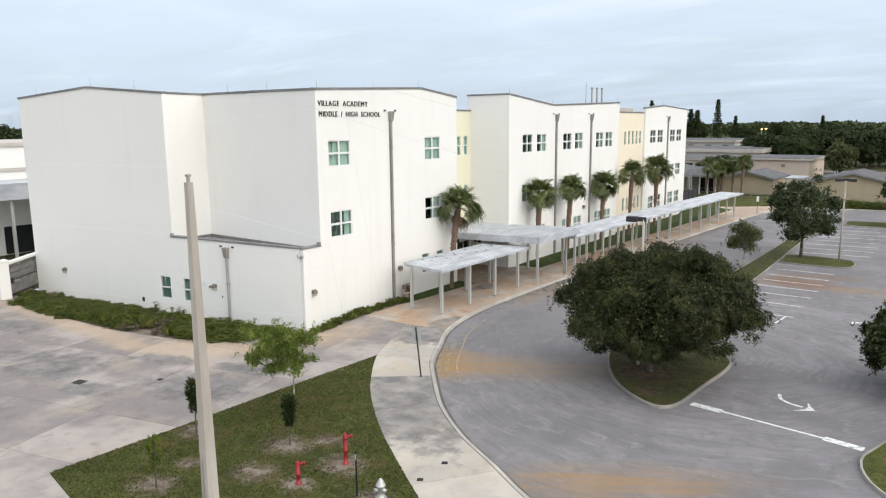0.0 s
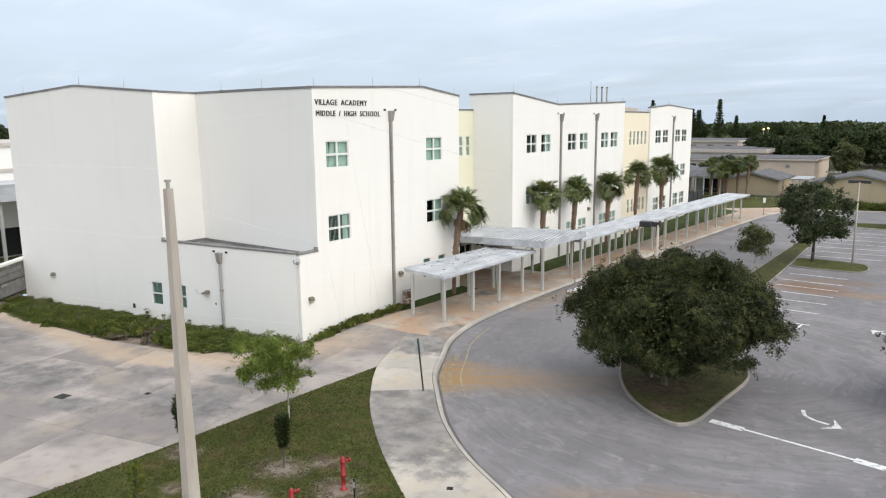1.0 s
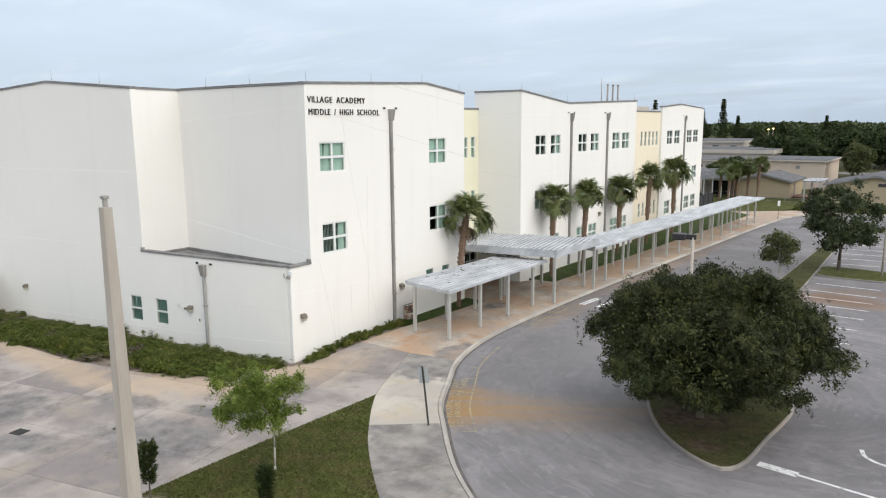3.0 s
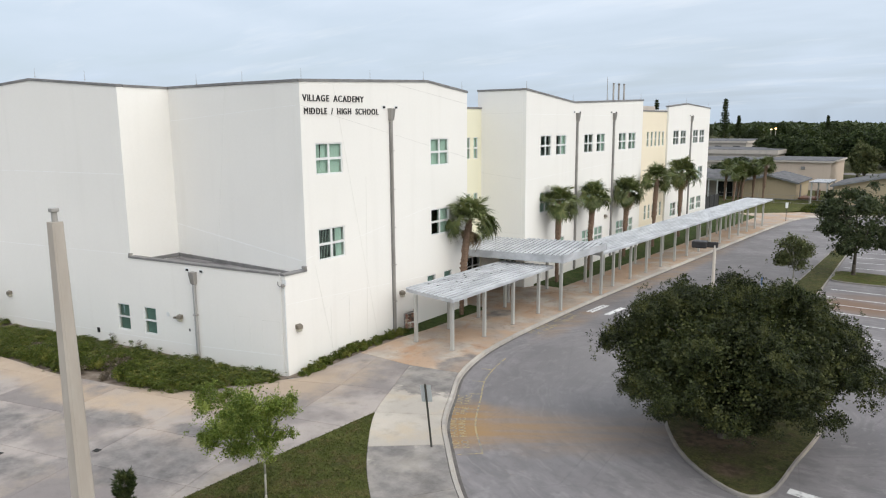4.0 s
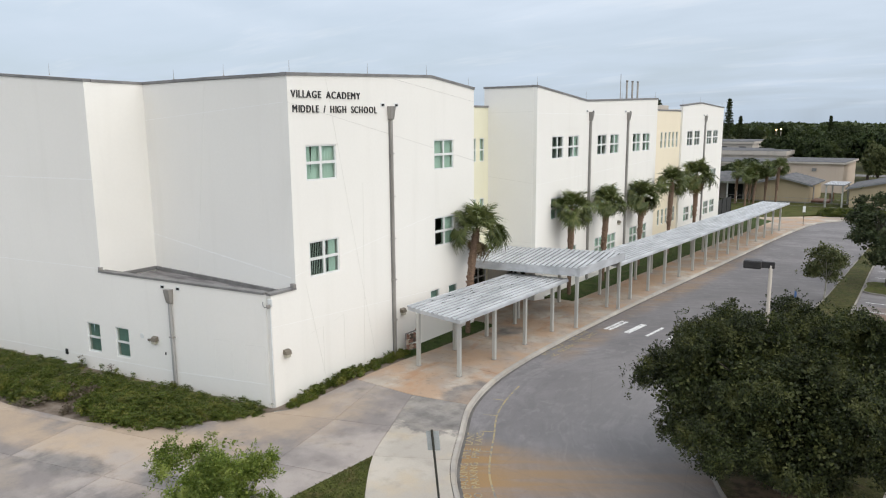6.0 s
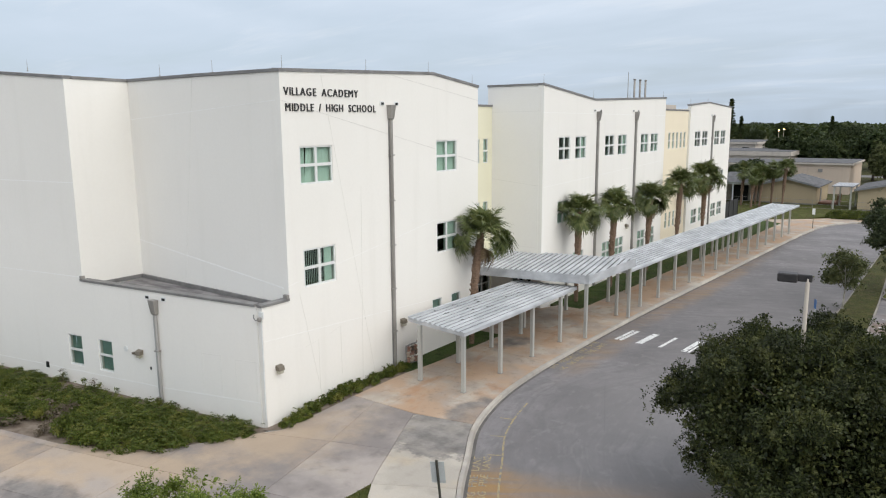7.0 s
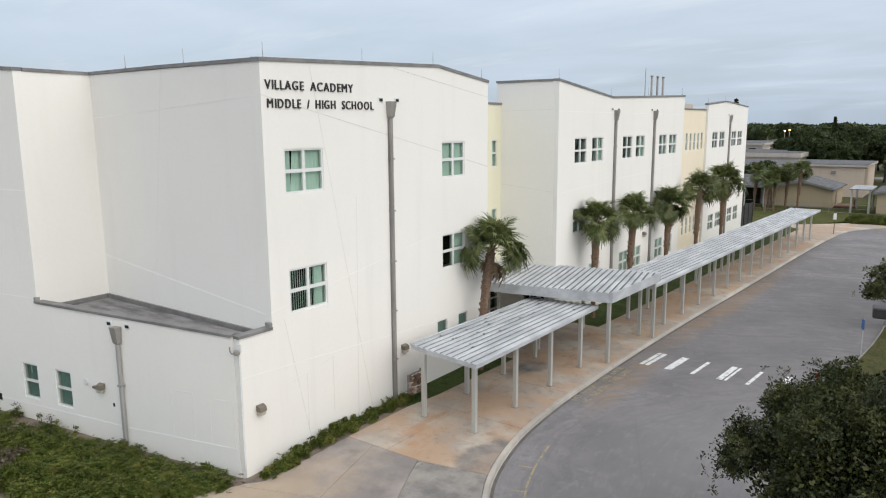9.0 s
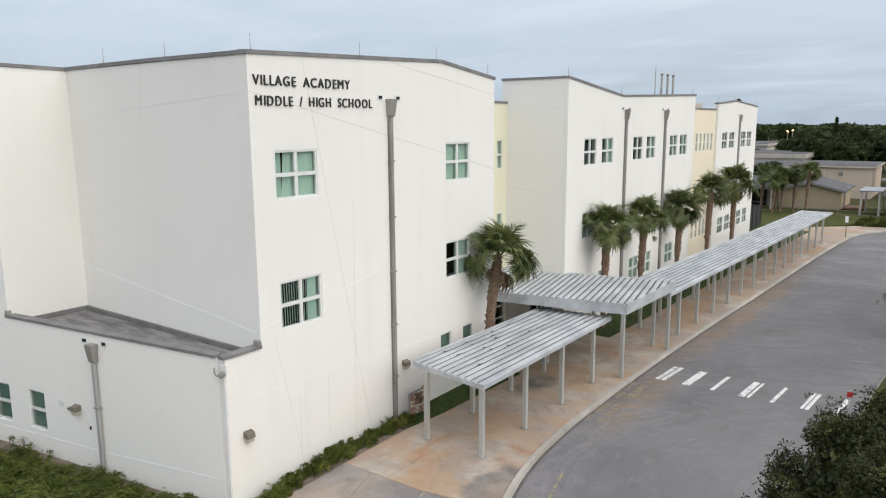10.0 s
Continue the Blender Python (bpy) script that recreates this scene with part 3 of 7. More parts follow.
# ---- plan: kerb line and the edges of paving ----
KERB = glide([(44, 6.0), (20, 9.5), (4, 13.2), (-6, 16.4), (-11.5, 18.4), (-14.8, 19.8), (-17.0, 21.1), (-19.6, 22.6), (-22.1, 24.6), (-24.5, 27.2), (-25.9, 28.9), (-27.3, 31.4),
              (-28.65, 34.0), (-29.5, 37.3), (-29.8, 40.7), (-29.85, 44.1), (-29.8, 48.8), (-29.65, 54.0), (-29.4, 60.0), (-28.8, 71.5), (-28.0, 88.3), (-27.2, 100.0),
              (-26.0, 106.8), (-22.5, 111.6), (-15, 114.5), (0, 116.5), (44, 118)], 5)
WALK_EDGE = [Vector(p) for p in ((-8.0, 11.5), (-14.2, 15.2), (-17.8, 17.6), (-20.4, 19.4), (-22.7, 21.1), (-25.3, 23.4), (-27.1, 25.4), (-28.9, 27.8), (-30.1, 30.3), (-31.0, 32.2), (-31.5, 33.4))]
WALK_EDGE = glide(WALK_EDGE, 4)
HEDGE_EDGE = [(-62.2, 24.6), (-60.6, 22.6), (-57.3, 21.4), (-51.7, 21.6), (-45.4, 22.1), (-40.9, 23.1), (-37.5, 24.9), (-35.85, 28.7)]

# ---- ground, road, lawns ----
def drop(x, y):
    """How far the paving falls towards the corner of the building."""
    if y > 33.4 or x < -46:
        return 0.0
    d = math.hypot(max(0.0, abs(x + 36.0) - 0.3), max(0.0, 28.8 - y))
    return -0.30 * math.exp(-(d / 3.2) ** 2) * min(1.0, (33.4 - y) / 3.4)


gx, gy = (-2600, -62.05, -31.2, 2600), (-1500, 19.0, 33.3, 3200)     # open where the planting bed dips
bm = bmesh.new()
gv = [[bm.verts.new((x, y, -0.03)) for y in gy] for x in gx]
for i in range(3):
    for j in range(3):
        if (i, j) != (1, 1):
            bm.faces.new((gv[i][j], gv[i + 1][j], gv[i + 1][j + 1], gv[i][j + 1]))
single("ground", bm, M_GROUND, "rough grass and sandy ground reaching the horizon", "ground", kind="structure")
road_outline = [(p.x, p.y) for p in KERB] + [(60, 118), (60, -60), (44, -60)]
single("road", plate(road_outline, -0.3, 0.0), M_ASPHALT, "worn grey asphalt drive and car park with rust stains", "road", kind="structure")
single("backstreet", plate([(-24, 196), (70, 196), (70, 203), (-60, 203), (-60, 196)], -0.2, 0.0), M_ASPHALT, "far asphalt street beyond the school yard", "road", kind="structure")

tip = [p for p in WALK_EDGE if p.y <= 27.85]
lawn_outline = [(p.x, p.y) for p in tip] + [(-29.2, 21.5), (-29.35, 15.7), (-29.6, 11.2), (-26.7, 10.7), (-20, 9.2), (-12, 6.5)]
single("lawn", plate(lawn_outline, -0.1, 0.17), M_LAWN, "mown green lawn with dry brown patches", "lawn", kind="structure")
strip_outline = [(-36.0, 37.2), (-35.0, 37.2), (-34.75, 39), (-34.5, 45.3), (-36.0, 45.3)]
single("lawn", plate(strip_outline, -0.1, 0.16), M_STRIPLAWN, "narrow green grass strip between wall and canopy", "lawn", kind="structure")
strip_outline = [(-35.6, 53.4), (-33.35, 53.4), (-31.5, 98.0), (-31.2, 104.5), (-34.5, 107), (-60, 109), (-60, 98), (-35.6, 98)]
single("lawn", plate(strip_outline, -0.1, 0.155), M_STRIPLAWN, "green grass strip along the classroom wall", "lawn", kind="structure")
single("lawn", plate([(-60, 109.2), (-34.5, 107.2), (-31, 109.5), (-28, 114.3), (-22, 116.2), (-12, 117.5), (40, 121), (40, 140), (-60, 140)], -0.1, 0.12), M_LAWN, "green lawn before the portable classrooms", "lawn", kind="structure")


def on_line(points, x):
    for (x0, y0), (x1, y1) in zip(points, points[1:]):
        if x0 <= x <= x1:
            return y0 + (y1 - y0) * (x - x0) / (x1 - x0)
    return points[-1][1] if x > points[-1][0] else points[0][1]


def wall_line(x):
    return 27.6 + (x + 47.1) * (1.65 / 11.1 if x > -47.1 else 2.47 / 15.0)


def bed_level(x, y):
    """The soil falls from the paving towards the wall, most at its far end."""
    back = on_line(((-62.5, -0.34), (-49.0, -0.33), (-42.0, -0.32), (-35.8, -0.22)), x)
    front, wall_y = on_line(HEDGE_EDGE, x), wall_line(x)
    f = max(0.0, min(1.0, (y - front) / max(0.2, wall_y - front)))
    lip = 0.085 + drop(x, front)
    return lip + (back - lip) * f


bm = bmesh.new()
rows = []
for i in range(28):
    x = -62.2 + i * (62.2 - 35.86) / 27
    y0, y1 = on_line(HEDGE_EDGE, x), max(on_line(HEDGE_EDGE, x) + 0.05, wall_line(x) + 0.12)
    rows.append([bm.verts.new((x, y0 + (y1 - y0) * t, bed_level(x, y0 + (y1 - y0) * t))) for t in (0.0, 0.25, 0.5, 0.75, 1.0)])
for a, b in zip(rows, rows[1:]):
    for j in range(4):
        bm.faces.new((a[j], b[j], b[j + 1], a[j + 1]))
bmesh.ops.recalc_face_normals(bm, faces=bm.faces)
if bm.faces[:][0].normal.z < 0:
    bmesh.ops.reverse_faces(bm, faces=bm.faces)
single("planting_bed", bm, M_SOIL, "bare brown soil of the planting bed", "planting bed", kind="structure")
bm = bmesh.new()
rows = [[bm.verts.new((x, y, 0.145 + drop(x, y))) for x in (-36.05, xr)] for y, xr in ((29.0, -35.75), (29.5, -35.3), (30.5, -35.22), (31.5, -35.15), (32.5, -35.07), (33.5, -35.0), (37.15, -34.95))]
for a, b in zip(rows, rows[1:]):
    bm.faces.new((a[0], a[1], b[1], b[0]))
single("planting_bed", bm, M_SOIL, "narrow soil bed along the white wall", "planting bed", kind="structure")


def kerbed_island(outline, label, material):
    """A raised island: its soil, and a kerb of real height round it."""
    single("traffic_island", plate([(p.x, p.y) for p in outline], -0.1, 0.11), material, label, "traffic island", kind="structure")
    bm = bmesh.new()
    section = [(-0.04, -0.05), (0.06, -0.05), (0.055, 0.10), (0.035, 0.13), (-0.04, 0.13)]
    n, rings = len(outline), []
    for i, p in enumerate(outline):
        d = outline[(i + 1) % n] - outline[i - 1]
        side = Vector((d.y, -d.x)).normalized()
        rings.append([bm.verts.new((p.x + side.x * u, p.y + side.y * u, z)) for u, z in section])
    for i in range(n):
        a, b = rings[i], rings[(i + 1) % n]
        for j in range(5):
            bm.faces.new((a[j], a[(j + 1) % 5], b[(j + 1) % 5], b[j]))
    bmesh.ops.recalc_face_normals(bm, faces=bm.faces)
    single("kerb", bm, M_KERB_OLD, "pale concrete kerb round a planted island", "kerb", kind="structure")


def closed(points, per=4):
    p = [points[-1]] + points + points[:2]
    g = glide(p, per)
    return g[per:-per - 1]


kerbed_island(closed([(-14.9, 30.05), (-13.75, 30.45), (-13.45, 33.5), (-13.2, 36.8), (-13.7, 38.5), (-16.0, 42.0), (-17.0, 47.0), (-17.3, 58), (-17.5, 67.0), (-17.9, 80.0), (-18.2, 100.0),
                      (-18.7, 103.0), (-19.2, 100.0), (-19.3, 80.0), (-19.4, 62.0), (-20.2, 52.0), (-20.4, 42.0), (-19.2, 36.0), (-17.2, 32.0)], 4), "long planted island of patchy grass and soil", M_ISLAND)
kerbed_island(closed([(-17.0, 67.9), (-12.6, 68.0), (-11.8, 69.2), (-11.9, 70.8), (-12.8, 72.0), (-17.2, 72.2), (-17.4, 70)], 4), "small kerbed island at the end of a parking row", M_LAWN)
kerbed_island(closed([(-6.45, 29.2), (-5.9, 31.6), (-5.0, 36.0), (-4.6, 42.0), (-2.0, 43.0), (-1.0, 36.0), (-1.5, 28.0), (-3.5, 26.0), (-5.6, 27.1)], 4), "planted island with a clipped tree and short grass", M_LAWN)
kerbed_island(closed([(-15.6, 96.5), (-10, 96.3), (-5, 96.8), (-5, 100.8), (-10, 101.2), (-15.8, 100.6), (-16.2, 98.5)], 4), "far planted island in the car park", M_LAWN)

# ---- the school building ----
school = thing("school_building", (-48, 60, 0), "white three-storey stucco school building with stepped parapets and cream recesses", "building")


def place(x, y, z=0.0):
    return Vector((x, y, z)) - Vector(school.location)


class Wall:
    """A wall from a to b in the plan, its outer face on the right of that way; holes and fittings are given along it."""

    def __init__(self, a, b):
        self.a, self.b = Vector(a), Vector(b)
        self.d = (self.b - self.a).normalized()
        self.length = (self.b - self.a).length
        self.inward = Vector((-self.d.y, self.d.x))
        self.holes = []

    def spot(self, u, z, deep=0.0):
        p = self.a + self.d * u + self.inward * deep
        m = Matrix(((self.d.x, self.inward.x, 0, 0), (self.d.y, self.inward.y, 0, 0), (0, 0, 1, 0), (0, 0, 0, 1)))
        m.translation = place(p.x, p.y, z)
        return m

    def build(self, tops, material, thick=0.3, z0=-0.2, label=""):
        """tops: (along, height), two with the same along for a step."""
        cuts = sorted({round(v, 4) for v in [tops[0][0], self.length] + [min(t[0], self.length) for t in tops] + [h for q in self.holes for h in q[:2]]})
        zs = sorted({round(v, 4) for q in self.holes for v in q[2:]})
        bm = bmesh.new()

        def top(s, mid):
            for (p, zp), (q, zq) in zip(tops, tops[1:]):
                if p <= mid <= q and q > p:
                    return zp + (zq - zp) * (s - p) / (q - p)
            return tops[-1][1]

        for s0, s1 in zip(cuts, cuts[1:]):
            mid = (s0 + s1) / 2
            t0, t1 = top(s0, mid), top(s1, mid)
            rows = [z0] + [z for z in zs if z < min(t0, t1) - 0.01]
            for i, lo in enumerate(rows):
                last = i == len(rows) - 1
                hi0, hi1 = (t0, t1) if last else (rows[i + 1], rows[i + 1])
                zm = (lo + min(hi0, hi1)) / 2
                if any(h[0] < mid < h[1] and h[2] < zm < h[3] for h in self.holes):
                    continue
                bm.faces.new([bm.verts.new(c) for c in ((s0, 0, lo), (s1, 0, lo), (s1, 0, hi1), (s0, 0, hi0))])
        bmesh.ops.remove_doubles(bm, verts=bm.verts, dist=0.002)
        r = bmesh.ops.extrude_face_region(bm, geom=list(bm.faces), use_keep_orig=True)
        for v in r["geom"]:
            if isinstance(v, bmesh.types.BMVert):
                v.co.y += thick
        bmesh.ops.recalc_face_normals(bm, faces=bm.faces)
        return part("wall", bm, material, school, label, self.spot(0, 0))

    def coping(self, points, width=0.42, high=0.13):
        bm = bmesh.new()
        h = high
        for (s0, z0), (s1, z1) in zip(points, points[1:]):
            vs = [bm.verts.new(c) for c in ((s0, -0.05, z0), (s1, -0.05, z1), (s1, width - 0.05, z1), (s0, width - 0.05, z0),
                                            (s0, -0.05, z0 + h), (s1, -0.05, z1 + h), (s1, width - 0.05, z1 + h + 0.02), (s0, width - 0.05, z0 + h + 0.02))]
            for f in ((0, 3, 2, 1), (4, 5, 6, 7), (0, 1, 5, 4), (2, 3, 7, 6), (1, 2, 6, 5), (3, 0, 4, 7)):
                bm.faces.new([vs[i] for i in f])
        return part("coping", bm, M_COPING, school, "grey metal parapet coping", self.spot(0, 0))

    def joint(self, p, q, material=M_JOINT, wide=0.035):
        """A thin control joint between two places (along, height) of the wall."""
        a, b = Vector((p[0], p[1])), Vector((q[0], q[1]))
        n = Vector((-(b - a).y, (b - a).x)).normalized() * wide / 2
        bm = bmesh.new()
        vs = [bm.verts.new((c.x, y, c.y)) for y in (-0.007, 0.02) for c in (a - n, b - n, b + n, a + n)]
        for f in ((0, 1, 2, 3), (7, 6, 5, 4), (0, 4, 5, 1), (1, 5, 6, 2), (2, 6, 7, 3), (3, 7, 4, 0)):
            bm.faces.new([vs[i] for i in f])
        bmesh.ops.recalc_face_normals(bm, faces=bm.faces)
        return part("control_joint", bm, material, school, "", self.spot(0, 0))


WINDOW_CACHE = {}


def window_meshes(w, h, cols, rows, bar, edge):
    key = (w, h, cols, rows, bar, edge)
    if key not in WINDOW_CACHE:
        bm = bmesh.new()
        y0, y1 = 0.03, 0.13
        box(bm, -w / 2, -w / 2 + edge, y0, y1, 0, h)
        box(bm, w / 2 - edge, w / 2, y0, y1, 0, h)
        box(bm, -w / 2 + edge, w / 2 - edge, y0, y1, 0, edge)
        box(bm, -w / 2 + edge, w / 2 - edge, y0, y1, h - edge, h)
        pw = (w - 2 * edge - (cols - 1) * bar) / cols
        ph = (h - 2 * edge - (rows - 1) * bar) / rows
        for c in range(1, cols):
            x = -w / 2 + edge + c * pw + (c - 1) * bar
            box(bm, x, x + bar, y0 + 0.004, y1 - 0.004, edge, h - edge)
        for c in range(cols):
            x = -w / 2 + edge + c * (pw + bar)
            for r in range(1, rows):
                z = edge + r * ph + (r - 1) * bar
                box(bm, x, x + pw, y0 + 0.008, y1 - 0.008, z, z + bar)
        frame_me = mesh_of("window", bm, M_FRAME)
        pane_bm = bmesh.new()
        pane_bm.faces.new([pane_bm.verts.new(c) for c in ((-pw / 2, 0.088, -ph / 2), (pw / 2, 0.088, -ph / 2), (pw / 2, 0.088, ph / 2), (-pw / 2, 0.088, ph / 2))])
        pane_me = mesh_of("pane", pane_bm, M_GLASS)
        centres = [(-w / 2 + edge + pw / 2 + c * (pw + bar), edge + ph / 2 + r * (ph + bar)) for c in range(cols) for r in range(rows)]
        WINDOW_CACHE[key] = (frame_me, pane_me, centres)
    return WINDOW_CACHE[key]


def drape(x0, x1, h, folds, deep, lean=0.0):
    """A hanging curtain with folds."""
    bm = bmesh.new()
    n = max(4, folds * 4)
    lo, hi = [], []
    for i in range(n + 1):
        s = i / n
        y = deep * (0.5 + 0.5 * math.sin(s * folds * 2 * math.pi))
        x = x0 + (x1 - x0) * s
        lo.append(bm.verts.new((x + lean * (1 - s), y * 1.3, 0.02)))
        hi.append(bm.verts.new((x, y, h)))
    for i in range(n):
        bm.faces.new((lo[i], lo[i + 1], hi[i + 1], hi[i]))
    return bm


def blinds(x0, x1, h, step=0.11, turn=35):
    bm = bmesh.new()
    x = x0
    while x < x1:
        box(bm, -0.045, 0.045, -0.002, 0.002, 0.02, h, 0, Matrix.Translation((x, 0, 0)) @ Matrix.Rotation(radians(turn), 4, "Z"))
        x += step
    return bm


def window(wall, u, z, w, h, cols=2, rows=2, bar=0.13, edge=0.07, dress="curtain", cover=(0.0, 1.0), label="white-framed window with green tinted panes", cloth=M_CURTAIN):
    """Cuts the hole and sets the window: u is its middle along the wall, z its sill."""
    wall.holes.append((u - w / 2, u + w / 2, z, z + h))
    frame_me, pane_me, centres = window_meshes(w, h, cols, rows, bar, edge)
    win = part("window", frame_me, None, school, label, wall.spot(u, z))
    for x, zz in centres:
        p = part("pane", pane_me, None, win, "", Matrix.Translation((x, 0, zz)))
        p.visible_shadow = False
    x0, x1 = -w / 2 + w * cover[0], -w / 2 + w * cover[1]
    if dress == "curtain":
        part("curtain", drape(x0, x1, h, max(3, int((x1 - x0) * 7)), 0.07), cloth, win, "green curtain", Matrix.Translation((0, 0.2, 0)))
    elif dress == "parted":
        part("curtain", drape(x0, -w * 0.26, h, 4, 0.07), cloth, win, "green curtain", Matrix.Translation((0, 0.2, 0)))
        part("curtain", drape(-w * 0.20, x1, h, 8, 0.07, -0.12), cloth, win, "green curtain, drawn askew", Matrix.Translation((0, 0.2, 0)))
    elif dress == "blind":
        part("blind", blinds(x0, x1, h), M_BLIND, win, "vertical blind", Matrix.Translation((0, 0.22, 0)))
    elif dress == "half_blind":
        part("blind", blinds(-w * 0.48, w * 0.24, h), M_BLIND, win, "vertical blind", Matrix.Translation((0, 0.22, 0)))
        part("curtain", drape(w * 0.22, w * 0.44, h, 4, 0.06), cloth, win, "green curtain", Matrix.Translation((0, 0.16, 0)))
    # added near-black panel; the unlit room's darkness is put into its colour
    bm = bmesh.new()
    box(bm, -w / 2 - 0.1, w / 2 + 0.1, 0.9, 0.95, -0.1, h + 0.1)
    part("room_shade", bm, M_DARK, win, "dark panel behind the pane, the room's shade in its colour")
    return win


A = Wall((-36.0, 29.1), (-36.0, 45.06))
ANNEX = Wall((-47.1, 27.6), (-36.3, 29.21))
BAY = Wall((-62.1, 25.13), (-47.1, 27.6))
BAY_SIDE = Wall((-47.1, 27.605), (-47.1, 30.7))
TOWER = Wall((-47.1, 30.7), (-36.3, 30.7))
RECESS = Wall((-39.3, 45.06), (-39.3, 51.9))
B_SIDE = Wall((-39.6, 51.7), (-35.87, 51.94))
B = Wall((-35.57, 51.96), (-35.57, 74.5))
MID = Wall((-36.6, 74.5), (-36.6, 84.2))
C = Wall((-36.4, 84.2), (-36.4, 99.2))

# windows of the sign front
WA = dict(w=1.86, h=1.66)
window(A, 32.57 - 29.1, 9.82, 1.92, 1.61, dress="parted", label="white-framed window with pale green curtains drawn askew")
window(A, 32.57 - 29.1, 5.38, 1.92, 1.66, dress="half_blind", label="white-framed window with vertical blinds and a green curtain")
window(A, 42.05 - 29.1, 9.81, dress="curtain", **WA)
window(A, 42.05 - 29.1, 5.46, dress="curtain", cover=(0.5, 1.0), label="white-framed window, half curtained", **WA)
for y in (41.1, 42.85):
    window(A, y - 29.1, 1.55, 0.85, 1.45, 1, 2, 0.09, 0.06, "curtain", label="narrow white-framed ground floor window", cloth=M_TEAL)
# annex and bay
LEAN = math.hypot(11.1, 1.5) / 11.1
window(ANNEX, (-45.88 + 47.1) * LEAN, 0.68, 1.02, 1.58, 1, 2, 0.10, 0.06, "curtain", label="narrow white-framed window with green curtain", cloth=M_TEAL)
window(BAY, BAY.length - 0.97, 0.66, 1.02, 1.58, 1, 2, 0.10, 0.06, "parted", label="narrow white-framed window with green curtain", cloth=M_TEAL)
# classroom wings
for y in (55.0, 57.5, 62.5, 64.95, 69.7, 72.0):
    for z in (9.85, 5.55, 1.70):
        dress = "blind" if (y in (55.0, 62.5) and z > 9) else "curtain"
        window(B, y - 51.96, z, 1.7, 1.58, dress=dress, cover=(0.0, 0.8) if dress == "blind" else ((0.45, 1.0) if z > 9 else (0.0, 1.0)), label="white-framed classroom window with dark panes")
for y in (86.9, 89.4, 93.85, 96.3):
    for z in (9.85, 5.4, 1.75):
        window(C, y - 84.2, z, 1.82, 1.6, dress="curtain" if z < 9 else "blind", cover=(0.0, 0.6), label="white-framed classroom window with dark panes")
for i in range(5):
    for z in (9.85, 5.6, 2.2):
        window(MID, 4.3 + i * 1.12, z, 0.56, 1.55, 1, 2, 0.10, 0.05, "curtain", label="slit window with white frame")
for y in (46.5, 48.2, 49.95, 50.95):
    for z in (9.75, 5.6):
        window(RECESS, y - 45.06, z, 0.55, 1.6, 1, 2, 0.10, 0.05, "curtain", label="slit window with white frame")

for y in (48.2, 50.6):
    window(RECESS, y - 45.06, 0.16, 1.9, 2.2, 2, 3, 0.08, 0.08, "", label="glazed entrance doors in a pale frame")
window(B_SIDE, 2.6, 1.35, 1.5, 0.85, 3, 1, 0.07, 0.06, "", label="low dark office window under the canopy")
window(B_SIDE, 0.9, 2.05, 0.9, 0.45, 2, 1, 0.06, 0.05, "", label="small dark transom window")

TOPS_A = [(0.15, 5.0), (1.6, 5.0), (1.6, 14.42), (40.85 - 29.1, 14.80), (15.96, 14.30)]
A.build(TOPS_A, M_WALL, 0.3, -0.7)
A.coping([(1.6 - 0.05, 14.42), (40.85 - 29.1, 14.80), (15.96 + 0.03, 14.30)])
A.coping([(0.07, 5.0), (1.6, 5.0)], 0.30, 0.10)
ANNEX.build([(0, 5.0), (ANNEX.length - 0.0, 5.0)], M_WALL, 0.3, -0.7)
ANNEX.coping([(-0.15, 5.0), (ANNEX.length - 0.08, 5.0)], 0.30, 0.10)
BAY.build([(0, 14.47), (7.7, 15.05), (BAY.length, 14.47)], M_WALL, 0.3, -0.7)
BAY.coping([(-0.05, 14.47), (7.7, 15.05), (BAY.length + 0.04, 14.47)])
BAY_SIDE.build([(0, 14.465), (3.095, 14.44)], M_WALL)
BAY_SIDE.coping([(0.37, 14.47), (3.04, 14.44)])
TOWER.build([(0, 14.44), (5.5, 14.44), (TOWER.length, 14.42)], M_WALL)
TOWER.coping([(-0.3, 14.445), (5.5, 14.46), (TOWER.length - 0.08, 14.42)])
RECESS.build([(0, 13.42), (6.84, 13.42)], M_YELLOW)
RECESS.coping([(0, 13.42), (6.84, 13.42)])
B_SIDE.build([(0, 14.70), (B_SIDE.length, 14.70)], M_WALL)
B_SIDE.coping([(-0.05, 14.70), (B_SIDE.length - 0.08, 14.70)])
B.build([(0, 14.70), (59.7 - 51.96, 13.92), (B.length, 14.42)], M_WALL)
B.coping([(-0.03, 14.70), (59.7 - 51.96, 13.92), (B.length + 0.03, 14.42)])
MID.build([(0, 13.45), (MID.length, 13.45)], M_PEACH)
MID.coping([(0, 13.45), (MID.length, 13.45)])
C.build([(0, 13.98), (6.2, 14.37), (C.length, 13.98)], M_WALL)
C.coping([(-0.03, 13.98), (6.2, 14.37), (C.length + 0.03, 13.98)])
